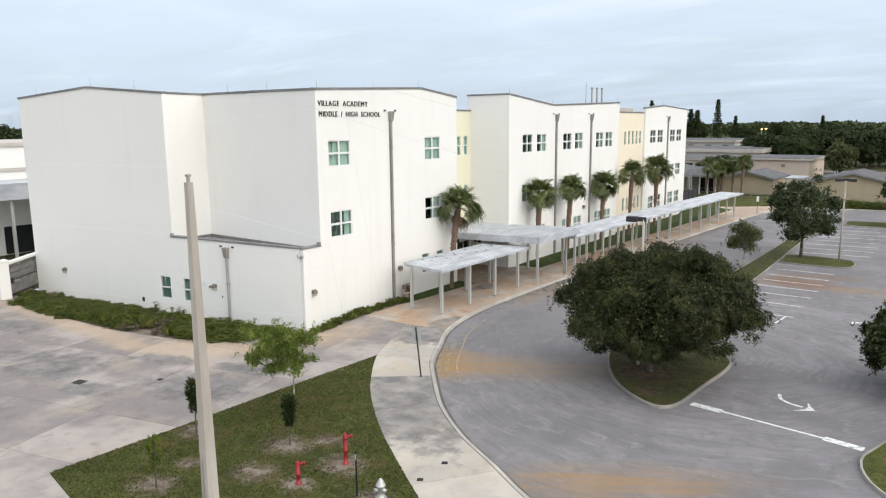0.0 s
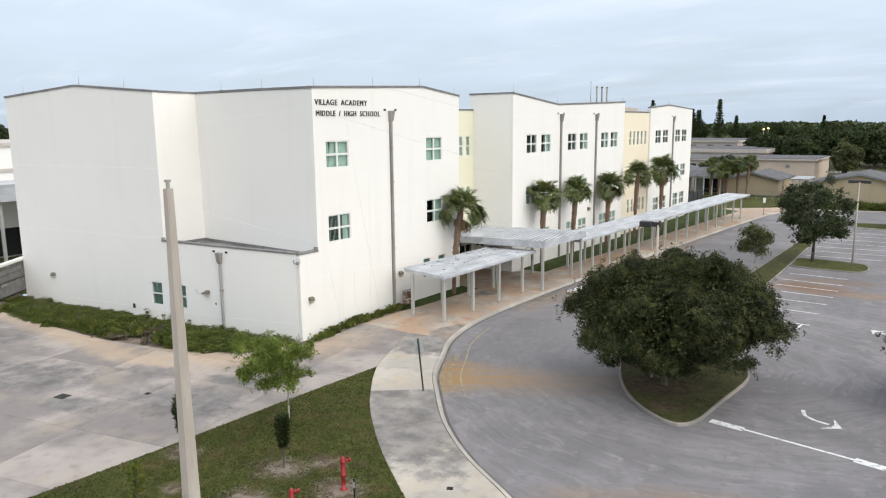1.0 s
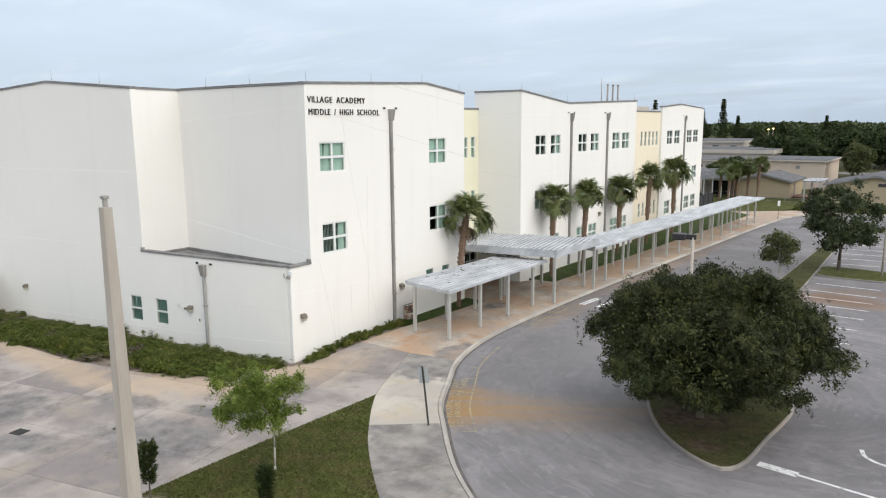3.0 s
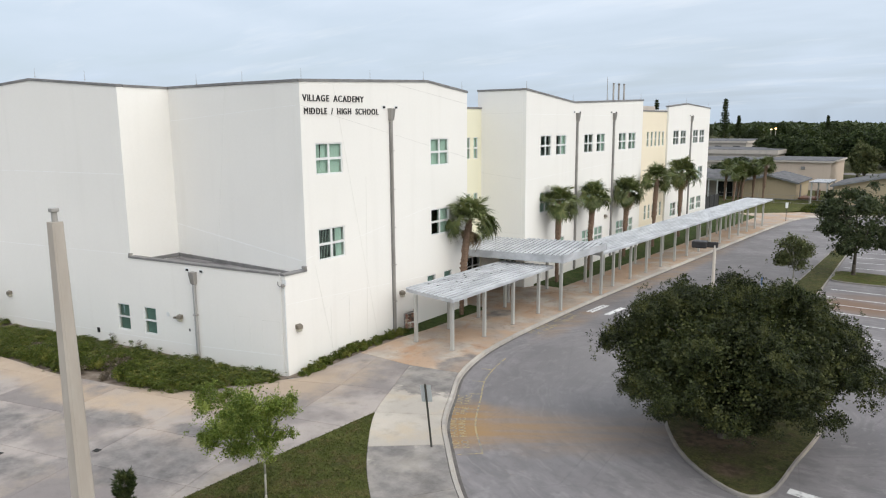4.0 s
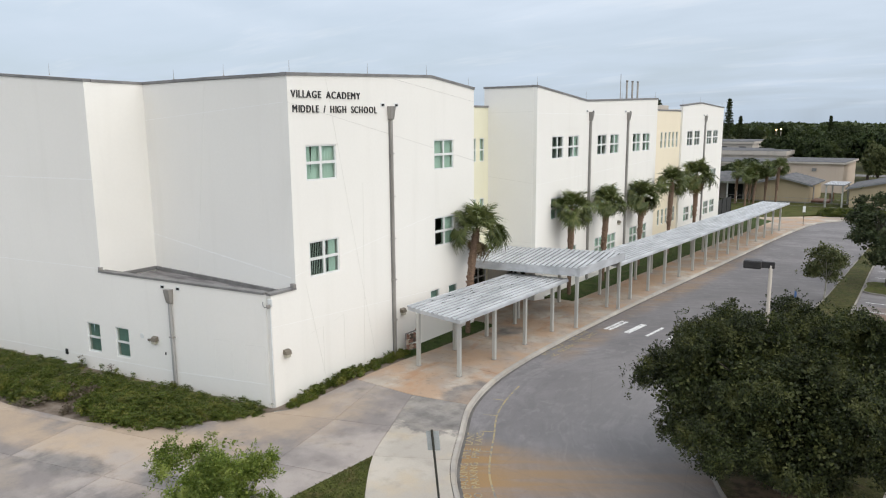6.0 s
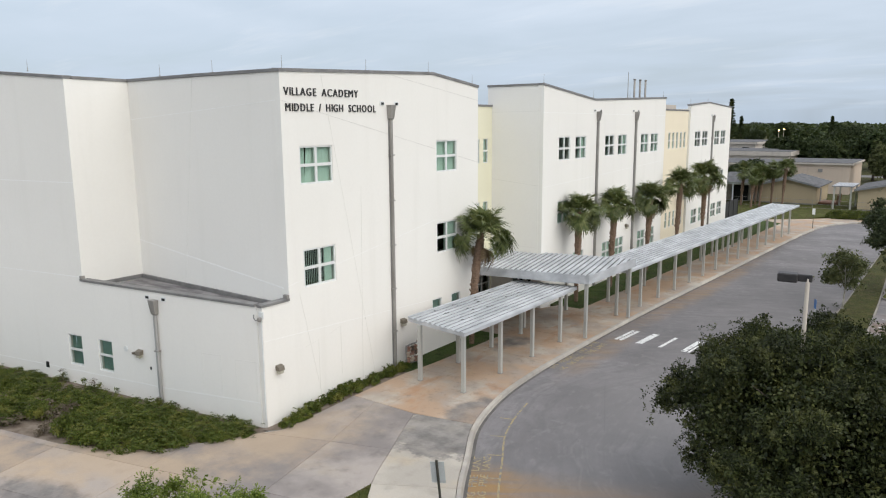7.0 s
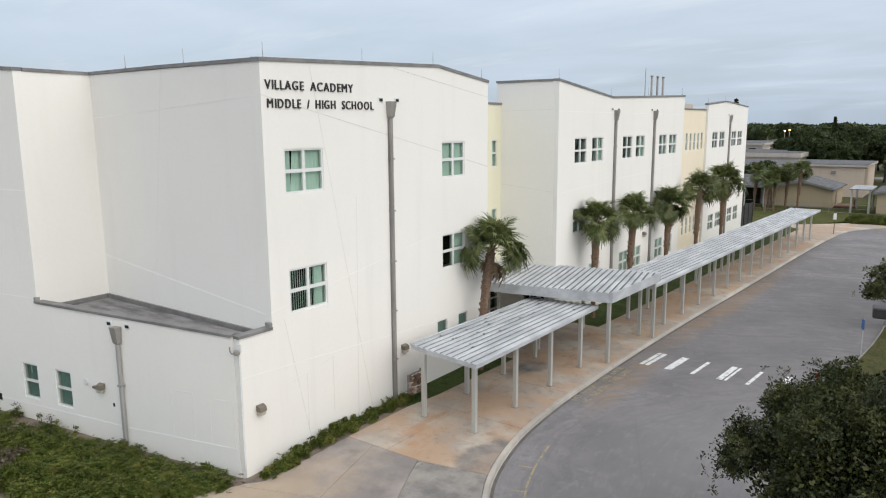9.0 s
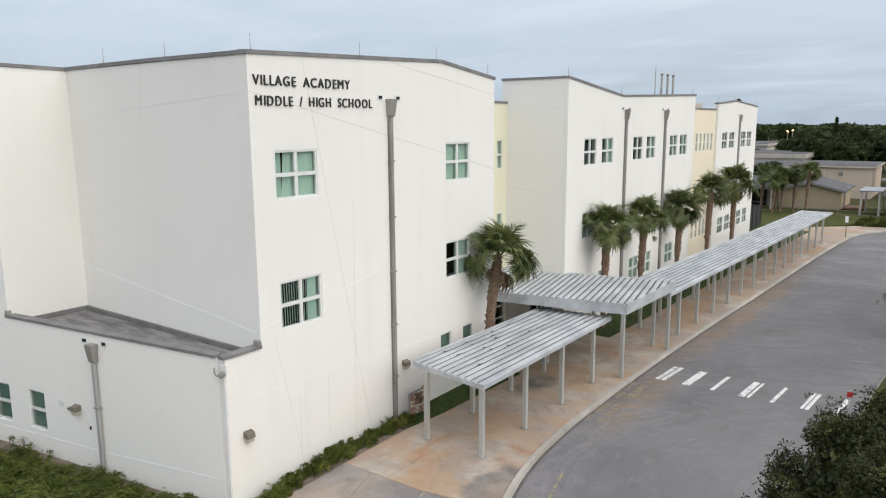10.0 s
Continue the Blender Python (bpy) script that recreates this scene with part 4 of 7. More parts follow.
# returns of the wings and the hidden sides
Wall((-36.3, 45.06), (-39.6, 45.06)).build([(0, 14.28), (3.3, 14.28)], M_WALL)
Wall((-35.87, 74.5), (-36.9, 74.5)).build([(0, 14.42), (1.03, 14.42)], M_WALL, 0.2)
Wall((-36.7, 99.2), (-62.1, 99.2)).build([(0, 13.98), (25.4, 13.98)], M_WALL)
Wall((-62.1, 98.9), (-62.1, 25.46)).build([(0, 13.98), (73.44, 14.47)], M_WALL)
roof_outline = [(-61.8, 25.55), (-47.4, 27.95), (-47.4, 31.0), (-36.3, 31.0), (-36.3, 44.76), (-39.6, 44.76), (-39.6, 52.2), (-35.87, 52.2), (-35.87, 74.3), (-36.9, 74.3), (-36.9, 84.4), (-36.7, 84.4),
                (-36.7, 98.9), (-61.8, 98.9)]
part("roof", plate([tuple(place(x, y).xy) for x, y in roof_outline], 13.0, 13.2), M_ROOF, school, "flat grey roof membrane")
part("roof", plate([tuple(place(x, y).xy) for x, y in ((-46.8, 27.95), (-36.3, 29.52), (-36.3, 30.7), (-46.8, 30.7))], 4.43, 4.66), M_ROOF, school, "low annex roof of weathered grey membrane")
bm = bmesh.new()
box(bm, 0, TOWER.length, -0.10, -0.002, 4.665, 4.85)
part("roof_flashing", bm, M_COPING, school, "grey roof flashing", TOWER.spot(0, 0))
bm = bmesh.new()
box(bm, 0.32, 2.98, -0.10, -0.002, 4.665, 4.85)
part("roof_flashing", bm, M_COPING, school, "grey roof flashing", BAY_SIDE.spot(0, 0))
for wall, u in ((ANNEX, -0.12), (A, 1.44)):
    part("coping_end", one_box(u, u + 0.14, -0.06, 0.2, 5.1, 5.27, 0.01), M_SPOUT, school, "raised end of the coping", wall.spot(0, 0))
# blocked plant room seen above the middle recess
bm = bmesh.new()
box(bm, -4.5, -1.2, -3.6, 3.4, 13.2, 14.05, 0.02)
part("plant_room", bm, M_OLDWALL, school, "low grey roof structure", Matrix.Translation(place(-36.3, 79.6)))

# control joints
A.joint((1.6, 13.3), (11.95, 11.03), M_GROOVE, 0.012)
A.joint((14.0, 10.58), (15.96, 10.15), M_GROOVE, 0.018)
A.joint((8.6, 14.6), (15.96, 13.6), M_GROOVE, 0.014)
A.joint((1.6, 5.62), (2.45, 5.76), M_JOINT, 0.022)
A.joint((4.5, 6.1), (11.9, 7.3), M_JOINT, 0.022)
A.joint((0.15, 3.55), (11.4, 3.03), M_JOINT, 0.022)
A.joint((3.9, 14.4), (6.9, 0.2), M_FAINT, 0.016)
A.joint((2.2, 5.2), (3.3, 0.2), M_FAINT, 0.012)
A.joint((6.2, 9.5), (6.0, 0.2), M_FAINT, 0.014)
TOWER.joint((0, 12.62), (TOWER.length, 13.3), M_JOINT, 0.03)
TOWER.joint((0, 6.62), (TOWER.length, 5.5), M_JOINT, 0.05)
TOWER.joint((5.3, 14.4), (3.8, 5.0), M_FAINT, 0.014)
BAY.joint((0, 9.70), (BAY.length, 9.72), M_JOINT, 0.045)
BAY.joint((0, 5.09), (BAY.length, 5.2), M_JOINT, 0.04)
BAY.joint((0, 0.14), (BAY.length, 0.40), M_JOINT, 0.045)
ANNEX.joint((0, 0.40), (4.95, 0.52), M_JOINT, 0.045)
ANNEX.joint((4.95, 0.52), (ANNEX.length, 0.86), M_JOINT, 0.045)
for p, q in (((2.35, 2.75), (3.2, 2.9)), ((3.2, 2.9), (3.2, 0.6)), ((3.9, 3.0), (4.6, 3.2)), ((4.6, 3.2), (4.6, 0.9))):
    A.joint(p, q, M_FAINT, 0.014)
for u0, u1 in ((7.65, 8.75), (9.6, 10.75)):
    ANNEX.joint((u0, 0.9), (u0, 2.55), M_FAINT, 0.016)
    ANNEX.joint((u1, 0.9), (u1, 2.6), M_FAINT, 0.016)
    ANNEX.joint((u0, 2.55), (u1, 2.6), M_FAINT, 0.02)
B_SIDE.joint((0, 13.05), (B_SIDE.length, 13.1), M_FAINT, 0.03)
B_SIDE.joint((0, 8.7), (B_SIDE.length, 8.3), M_FAINT, 0.03)
B_SIDE.joint((0, 4.3), (B_SIDE.length, 4.2), M_FAINT, 0.03)
B.joint((0, 13.0), (B.length, 12.95), M_JOINT, 0.03)
B.joint((0, 8.2), (B.length, 9.0), M_JOINT, 0.03)
C.joint((0, 12.9), (C.length, 12.9), M_JOINT, 0.03)


def downspout(wall, u, top, foot, drop_label="grey square downspout with a leader head", pipe=M_SPOUT):
    """A leader head under a scupper with its pipe, brackets and overflow spouts."""
    bm = bmesh.new()
    vs = []
    for z, w, d in ((top, 0.30, 0.28), (top - 0.14, 0.28, 0.27), (top - 0.62, 0.22, 0.20), (top - 0.70, 0.13, 0.14)):
        vs.append([bm.verts.new(c) for c in ((u - w / 1.6, -d, z), (u + w / 1.6, -d, z), (u + w / 1.6, 0.0, z), (u - w / 1.6, 0.0, z))])
    for a, b in zip(vs, vs[1:]):
        for i in range(4):
            bm.faces.new((a[i], a[(i + 1) % 4], b[(i + 1) % 4], b[i]))
    bm.faces.new(vs[0])
    bm.faces.new(vs[-1])
    bmesh.ops.recalc_face_normals(bm, faces=bm.faces)
    spout = part("downspout", bm, M_SPOUT, school, drop_label, wall.spot(0, 0))
    part("pipe", one_box(u - 0.072, u + 0.072, -0.17, -0.03, foot, top - 0.70, 0.02), pipe, spout)
    # added dark strip: the pipe's shadow on its left, as a coloured shape
    part("pipe_shade", one_box(u - 0.098, u - 0.076, -0.06, -0.005, foot + 0.1, top - 0.75), M_COPING, spout, "dark strip for the shadow on the pipe's left")
    z = top - 2.4
    while z > foot + 0.4:
        part("bracket", one_box(u - 0.13, u + 0.13, -0.19, 0.0, z, z + 0.06, 0.006), M_SPOUT, spout)
        z -= 2.2
    for s in (-0.62, 0.42):
        spill = part("overflow_spout", one_box(u + s - 0.05, u + s + 0.27, -0.02, 0.03, top - 0.04, top + 0.16, 0.006), M_FRAME, spout, "white overflow frame")
        part("mouth", one_box(u + s + 0.02, u + s + 0.2, -0.045, -0.02, top + 0.0, top + 0.11), M_DARK, spill, "dark overflow mouth")
    return spout


downspout(A, 37.4 - 29.1, 13.22, 0.16)
downspout(ANNEX, 4.98, 4.66, -0.3, "galvanised downspout with a brown leader head", M_GALV)
downspout(B, 60.15 - 51.96, 13.15, 0.16)
downspout(B, 67.5 - 51.96, 13.2, 0.16)
downspout(C, 91.9 - 84.2, 13.05, 0.16)


def wall_light(wall, u, z):
    bm = bmesh.new()
    w = 0.155
    rings = [[bm.verts.new(c) for c in ((u - a, -d, zz), (u + a, -d, zz), (u + a, 0, zz), (u - a, 0, zz))] for a, d, zz in ((w, 0.05, z + 0.20), (w, 0.20, z + 0.14), (w, 0.24, z - 0.02))]
    for a, b in zip(rings, rings[1:]):
        for i in range(4):
            bm.faces.new((a[i], a[(i + 1) % 4], b[(i + 1) % 4], b[i]))
    bm.faces.new(rings[0])
    bm.faces.new(rings[-1])
    bmesh.ops.recalc_face_normals(bm, faces=bm.faces)
    lamp = part("wall_light", bm, M_FIXTURE, school, "bronze wall light with cloudy lens", wall.spot(0, 0))
    part("lens", one_box(u - w + 0.02, u + w - 0.02, -0.22, -0.01, z - 0.17, z - 0.02, 0.03), M_LENS, lamp, "cloudy yellowed lens")


wall_light(A, 29.95 - 29.1, 2.2)
wall_light(A, 38.1 - 29.1, 2.35)
wall_light(ANNEX, (-43.4 + 47.1) * LEAN, 1.95)
wall_light(BAY, 3.55, 1.72)
wall_light(B, 66.2 - 51.96, 4.0)
part("vent", one_box(-0.1, 0.1, -0.05, 0.0, -0.15, 0.15, 0.01), M_BLACK, school, "small black wall vent", BAY.spot(BAY.length - 3.3, 0.36))
part("socket", one_box(-0.12, 0.02, -0.12, 0.0, -0.05, 0.05, 0.01), M_FIXTURE, school, "small bronze floodlight", ANNEX.spot(3.35, 1.93))

bm = bmesh.new()
lathe(bm, [(0.13, 0.0), (0.13, 0.02), (0.10, 0.025)], 14)
part("plaque", bm, M_FRAME, school, "small round plaque", ANNEX.spot(2.75, 2.05, -0.02) @ Matrix.Rotation(radians(90), 4, "X"))
part("socket", one_box(-0.04, 0.04, -0.03, 0.0, -0.07, 0.07, 0.005), M_BLACK, school, "small dark outlet box", ANNEX.spot(4.35, 1.35))
# camera dome on its bracket at the annex corner
bm = bmesh.new()
box(bm, -0.12, 0.12, -0.06, 0.0, 4.45, 4.75, 0.01)
dome = part("security_camera", bm, M_FRAME, school, "white dome camera on a bent arm", ANNEX.spot(ANNEX.length + 0.27, 0.08))
bm = bmesh.new()
for p, q in (((-0.34, -0.10, 4.62), (-0.33, -0.12, 4.48)), ((-0.33, -0.12, 4.48), (-0.22, -0.15, 4.40)), ((-0.22, -0.15, 4.40), (-0.06, -0.16, 4.42))):
    tube(bm, p, q, 0.022, 0.022, 8)
part("arm", bm, M_COPING, dome, "dark bent arm")
bm = bmesh.new()
lathe(bm, [(0.03, 0.10), (0.09, 0.08), (0.10, 0.0), (0.085, -0.06), (0.04, -0.10), (0.01, -0.11)], 12, (0.0, -0.15, 4.46))
part("dome", bm, M_SPOUT, dome, "grey smoky dome")
part("conduit", one_box(-0.03, 0.03, -0.05, 0.0, 0.15, 4.45, 0.01), M_FRAME, school, "white painted conduit", ANNEX.spot(ANNEX.length + 0.26, 0))
# loose things on the annex roof
bm = bmesh.new()
tube(bm, tuple(place(-38.6, 29.9, 4.69)), tuple(place(-37.9, 30.05, 4.72)), 0.03, 0.03, 8)
tube(bm, tuple(place(-37.9, 30.05, 4.72)), tuple(place(-37.75, 29.85, 4.72)), 0.05, 0.05, 8)
part("roof_drain_pipe", bm, M_SPOUT, school, "bent grey pipe lying on the annex roof")

# lightning rods along the parapets
ROD = None


def rod(x, y, z):
    global ROD
    if ROD is None:
        bm = bmesh.new()
        tube(bm, (0, 0, 0), (0, 0, 0.55), 0.012, 0.006, 6)
        tube(bm, (0, 0, 0), (0, 0, 0.05), 0.035, 0.03, 8)
        ROD = mesh_of("lightning_rod", bm, M_SPOUT)
    part("lightning_rod", ROD, None, school, "", Matrix.Translation(place(x, y, z)))


for y, z in ((31.0, 14.52), (36.0, 14.70), (40.7, 14.90), (44.7, 14.45)):
    rod(-36.15, y, z)
for x, z in ((-40.5, 14.58), (-44.5, 14.60)):
    rod(x, 30.85, z)
for u, z in ((2.0, 14.82), (8.1, 15.22), (12.5, 14.90)):
    p = BAY.a + BAY.d * u + BAY.inward * 0.15
    rod(p.x, p.y, z)
for y, z in ((52.2, 14.84), (59.7, 14.08), (66.5, 14.32), (74.2, 14.57), ):
    rod(-35.72, y, z)
for y, z in ((84.5, 14.14), (90.3, 14.52), (98.8, 14.13)):
    rod(-36.55, y, z)

# mast and exhaust stacks on the roof
for i, (dx, dy) in enumerate(((0, 0), (0.1, 1.0), (0.2, 2.0))):
    bm = bmesh.new()
    tube(bm, (0, 0, 13.2), (0, 0, 15.9), 0.085, 0.085, 12)
    tube(bm, (0, 0, 15.9), (0, 0, 16.0), 0.11, 0.11, 12)
    stack = part("exhaust_stack", bm, M_SPOUT, school, "tall grey exhaust stack", Matrix.Translation(place(-37.0 + dx, 70.6 + dy)), True)
bm = bmesh.new()
tube(bm, (0, 0, 13.2), (0, 0, 16.5), 0.05, 0.02, 8)
part("mast", bm, M_SPOUT, school, "thin roof mast", Matrix.Translation(place(-37.0, 69.2)))

# dark doorway and notice under the entrance canopy
part("entrance_door", one_box(0.9, 2.6, -0.05, 0.0, 0.15, 2.35, 0.01), M_DARK, school, "dark entrance doors", RECESS.spot(0, 0))
bars = part("entrance_grille", one_box(3.6, 3.66, -0.08, 0.0, 0.15, 2.6), M_BLACK, school, "black entrance grille", RECESS.spot(0, 0))
for i in range(1, 9):
    part("bar", one_box(3.6 + i * 0.14, 3.64 + i * 0.14, -0.08, 0.0, 0.15, 2.6), M_BLACK, bars)


# ---- lettering ----
LETTERS = {}


def font_mesh(text, key, extrude, fat):
    cu = bpy.data.curves.new("lettering", "FONT")
    cu.body, cu.size, cu.extrude, cu.offset, cu.resolution_u = text, 1.0, extrude, fat, 3
    ob = new("lettering", cu)
    bpy.context.view_layer.update()
    me = bpy.data.meshes.new_from_object(ob.evaluated_get(bpy.context.evaluated_depsgraph_get()))
    bpy.data.objects.remove(ob)
    bpy.data.curves.remove(cu)
    return me


def extent(me):
    co = np.empty(len(me.vertices) * 3)
    me.vertices.foreach_get("co", co)
    co = co.reshape(-1, 3)
    return co[:, 0].min(), co[:, 0].max()


def letter(ch, extrude, fat):
    """The mesh of one letter and its advance."""
    key = (ch, extrude, fat)
    if key not in LETTERS:
        both = font_mesh("H" + ch + "H", key, 0, 0)
        pair = font_mesh("HH", key, 0, 0)
        adv = (extent(both)[1] - extent(both)[0]) - (extent(pair)[1] - extent(pair)[0])
        LETTERS[key] = (font_mesh(ch, key, extrude, fat) if ch != " " else None, adv * (2.1 if ch == " " else 1.0))
    return LETTERS[key]


def letter_line(text, width, high, material, extrude, fat, put):
    """Sets letters one by one over the given width; put(mesh, along, sideways scale, letter)."""
    total = sum(letter(c, extrude, fat)[1] for c in text)
    k, x = width / total, 0.0
    for c in text:
        me, adv = letter(c, extrude, fat)
        if me is not None:
            if not me.materials:
                me.materials.append(material)
            put(me, x, k, high / 0.73)
        x += adv * k


def put_on_wall(u0, z):
    def put(me, x, k, h):
        m = A.spot(u0 + x + 0.02, z, -0.022) @ Matrix.Rotation(radians(90), 4, "X") @ Matrix.Diagonal((k * 0.86, h, 1, 1))
        part("sign_letter", me, None, school, "", m)
    return put


letter_line("VILLAGE ACADEMY", 4.4, 0.335, M_LETTER, 0.03, 0.0, put_on_wall(30.86 - 29.1, 13.505))
letter_line("MIDDLE / HIGH SCHOOL", 5.53, 0.335, M_LETTER, 0.03, 0.0001, put_on_wall(30.90 - 29.1, 12.865))

# ---- covered walkways ----
POST_CACHE = {}


def post_mesh(h):
    h = round(h, 2)
    if h not in POST_CACHE:
        POST_CACHE[h] = (mesh_of("post", one_box(-0.09, 0.09, -0.09, 0.09, 0.0, h, 0.012), M_POST), mesh_of("base_plate", one_box(-0.125, 0.125, -0.125, 0.125, 0.0, 0.022, 0.005), M_SPOUT))
    return POST_CACHE[h]


def canopy(corners, top, posts, step, deep, label, run=None):
    """A flat ribbed canopy: corners near-road near, near-road far, wall far, wall near; posts as places in the plan."""
    nr, fr, fw, nw = [Vector(c) for c in corners]
    mid = (nr + fr + fw + nw) / 4
    c = thing("walkway_canopy", (mid.x, mid.y, 0.15), label, "canopy", "covered walkways along the school")
    o = Vector((mid.x, mid.y, 0.15))

    def loc(p, z):
        return Vector((p.x, p.y, z)) - o

    # rim: a fascia beam on each side
    for a, b in ((nr, fr), (fr, fw), (fw, nw), (nw, nr)):
        d = (b - a).normalized()
        bm = bmesh.new()
        side = Vector((-d.y, d.x))
        vs = []
        for z in (top - deep, top):
            for q, w in ((a, 0), (b, 0), (b - d * 0.0, 0.09), (a + d * 0.0, 0.09)):
                vs.append(bm.verts.new(loc(q + side * w, z)))
        for f in ((0, 3, 2, 1), (4, 5, 6, 7), (0, 1, 5, 4), (1, 2, 6, 5), (2, 3, 7, 6), (3, 0, 4, 7)):
            bm.faces.new([vs[i] for i in f])
        bmesh.ops.recalc_face_normals(bm, faces=bm.faces)
        part("fascia", bm, M_ALU, c, "pale grey aluminium fascia")
    # deck: long pans side by side, each with an upstanding rib, cut off at the rim
    way = Vector(run).normalized() if run else ((fr + fw) - (nr + nw)).normalized()
    cross = Vector((way.y, -way.x))
    ring = [nr, fr, fw, nw]
    spans = [p.dot(cross) for p in ring]

    def cut(v):
        """The stretch of the line at v across the deck that lies inside the rim."""
        ends = []
        for p, q in zip(ring, ring[1:] + ring[:1]):
            a, b = p.dot(cross) - v, q.dot(cross) - v
            if a * b < 0:
                ends.append(p.lerp(q, a / (a - b)).dot(way))
        return (min(ends), max(ends)) if len(ends) > 1 else None

    n = int((max(spans) - min(spans)) / step)
    for i in range(n):
        v0, v1 = (min(spans) + (max(spans) - min(spans)) * (i + t) / n for t in (0.17, 0.83))
        e0, e1 = cut(v0), cut(v1)
        if not e0 or not e1:
            continue
        bm = bmesh.new()
        zl, zh = top - 0.012, top + 0.045
        section = ((0.0, zl), (0.08, zh - 0.012), (0.2, zh), (0.8, zh), (0.92, zh - 0.012), (1.0, zl))
        rows = []
        for k in (0, 1):
            p0, p1 = cross * v0 + way * e0[k], cross * v1 + way * e1[k]
            rows.append([bm.verts.new(loc(p0.lerp(p1, t), z)) for t, z in section] + [bm.verts.new(loc(p0.lerp(p1, t), z - 0.03)) for t, z in reversed(section)])
        k = len(rows[0])
        for j in range(k):
            bm.faces.new((rows[0][j], rows[0][(j + 1) % k], rows[1][(j + 1) % k], rows[1][j]))
        bm.faces.new(rows[0])
        bm.faces.new(list(reversed(rows[1])))
        bmesh.ops.recalc_face_normals(bm, faces=bm.faces)
        part("deck_pan", bm, M_ALU, c)
    # valley floor: shade between the pans is put into its colour, with dirt
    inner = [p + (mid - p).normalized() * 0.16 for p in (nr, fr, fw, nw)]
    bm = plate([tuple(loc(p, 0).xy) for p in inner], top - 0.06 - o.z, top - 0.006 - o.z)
    part("deck_underside", bm, M_ALU_DARK, c, "dark plate between the pans, shade and dirt in its colour")
    for x, y in posts:
        pm, bp = post_mesh(top - deep - 0.15)
        p = part("post", pm, None, c, "", Matrix.Translation(Vector((x, y, 0.15)) - o))
        part("base_plate", bp, None, p)
    d = (fw - nw).normalized()
    bm = bmesh.new()
    tube(bm, loc(nw, top + 0.05), loc(fw, top + 0.05), 0.045, 0.045, 8)
    part("gutter", bm, M_ALU, c, "narrow raised gutter edge", None, True)
    return c


walk1 = [(-31.15 + 0.02 * i, 36.6 + 3.15 * i) for i in range(4)] + [(-33.75 + 0.02 * i, 36.7 + 3.15 * i) for i in range(4)]
canopy([(-30.9, 36.3), (-30.85, 47.6), (-34.45, 47.2), (-34.6, 36.9)], 3.06, walk1, 0.33, 0.16, "low ribbed aluminium walkway canopy on square posts")
walk2 = [(-30.25, 47.55), (-29.95, 53.2), (-30.75, 53.2), (-34.2, 47.4), (-34.0, 52.6), (-37.9, 46.9), (-37.8, 52.2)]
canopy([(-30.0, 47.35), (-29.8, 53.75), (-39.1, 51.65), (-38.6, 45.6)], 3.84, walk2, 0.33, 0.48, "high ribbed aluminium entrance canopy with a deep fascia", (-0.2, 0.98))
walk3 = []
for i in range(14):
    y = 56.2 + 3.08 * i
    x = -30.33 + (y - 56.2) * 0.039
    walk3 += [(x, y), (x - 2.3, y + 0.05)]
canopy([(-30.05, 53.2), (-28.25, 98.4), (-31.1, 98.6), (-33.0, 53.6)], 3.12, walk3, 0.31, 0.16, "long ribbed aluminium walkway canopy on square posts")
# fallen leaf scraps on the low canopy
rng = np.random.default_rng(31)
n = 55
litter = np.stack([-34.3 + 3.0 * rng.uniform(0, 1, n) ** 1.6, rng.uniform(38.0, 46.8, n), np.full(n, 3.11)], axis=1)
single("leaf_litter", quads_mesh("leaf_litter", leaf_quads(litter, 0.26, 0.10, rng, 6.0), M_DRAIN), None, "dark fallen leaf scraps on the low canopy", "litter", kind="stuff")


# ---- palms ----
def fan_frond(rng, radius, fingers=28, nod=0.0):
    """The fingers of one fan leaf, as quads in its own space: stalk along x, fan past it, nodding down by the given angle."""
    out = []
    stalk = radius * 0.50
    out.append([(0, -0.025, 0), (stalk, -0.018, 0.03), (stalk, 0.018, 0.03), (0, 0.025, 0)])
    fold = rng.uniform(0.15, 0.45)
    for i in range(fingers):
        a = radians(-105 + 210 * i / (fingers - 1))
        ln = radius * (0.56 - 0.14 * abs(i / (fingers - 1) - 0.5) * 2) * rng.uniform(0.86, 1.1)
        w = radius * 0.022
        dx, dy = math.cos(a), math.sin(a)
        px, py = -dy, dx
        kink = ln * 0.6
        drop = rng.uniform(0.10, 0.42) * ln
        b = (stalk + dx * kink, dy * kink, 0.03 + fold * abs(dy) * kink)
        e = (stalk + dx * ln * 0.95, dy * ln * 0.92, fold * abs(dy) * kink - drop)
        out.append([(stalk, 0, 0), (b[0] + px * w, b[1] + py * w, b[2]), (b[0], b[1], b[2] + 0.01), (b[0] - px * w, b[1] - py * w, b[2])])
        out.append([(b[0] + px * w, b[1] + py * w, b[2]), (e[0] + px * 0.006, e[1] + py * 0.006, e[2]), (e[0] - px * 0.006, e[1] - py * 0.006, e[2]), (b[0] - px * w, b[1] - py * w, b[2])])
    q = np.array(out, dtype=float)
    fan = q[1:]
    x, z = fan[:, :, 0] - stalk, fan[:, :, 2].copy()
    c, sn = math.cos(nod), math.sin(nod)
    fan[:, :, 0], fan[:, :, 2] = stalk + x * c + z * sn, z * c - x * sn
    return q


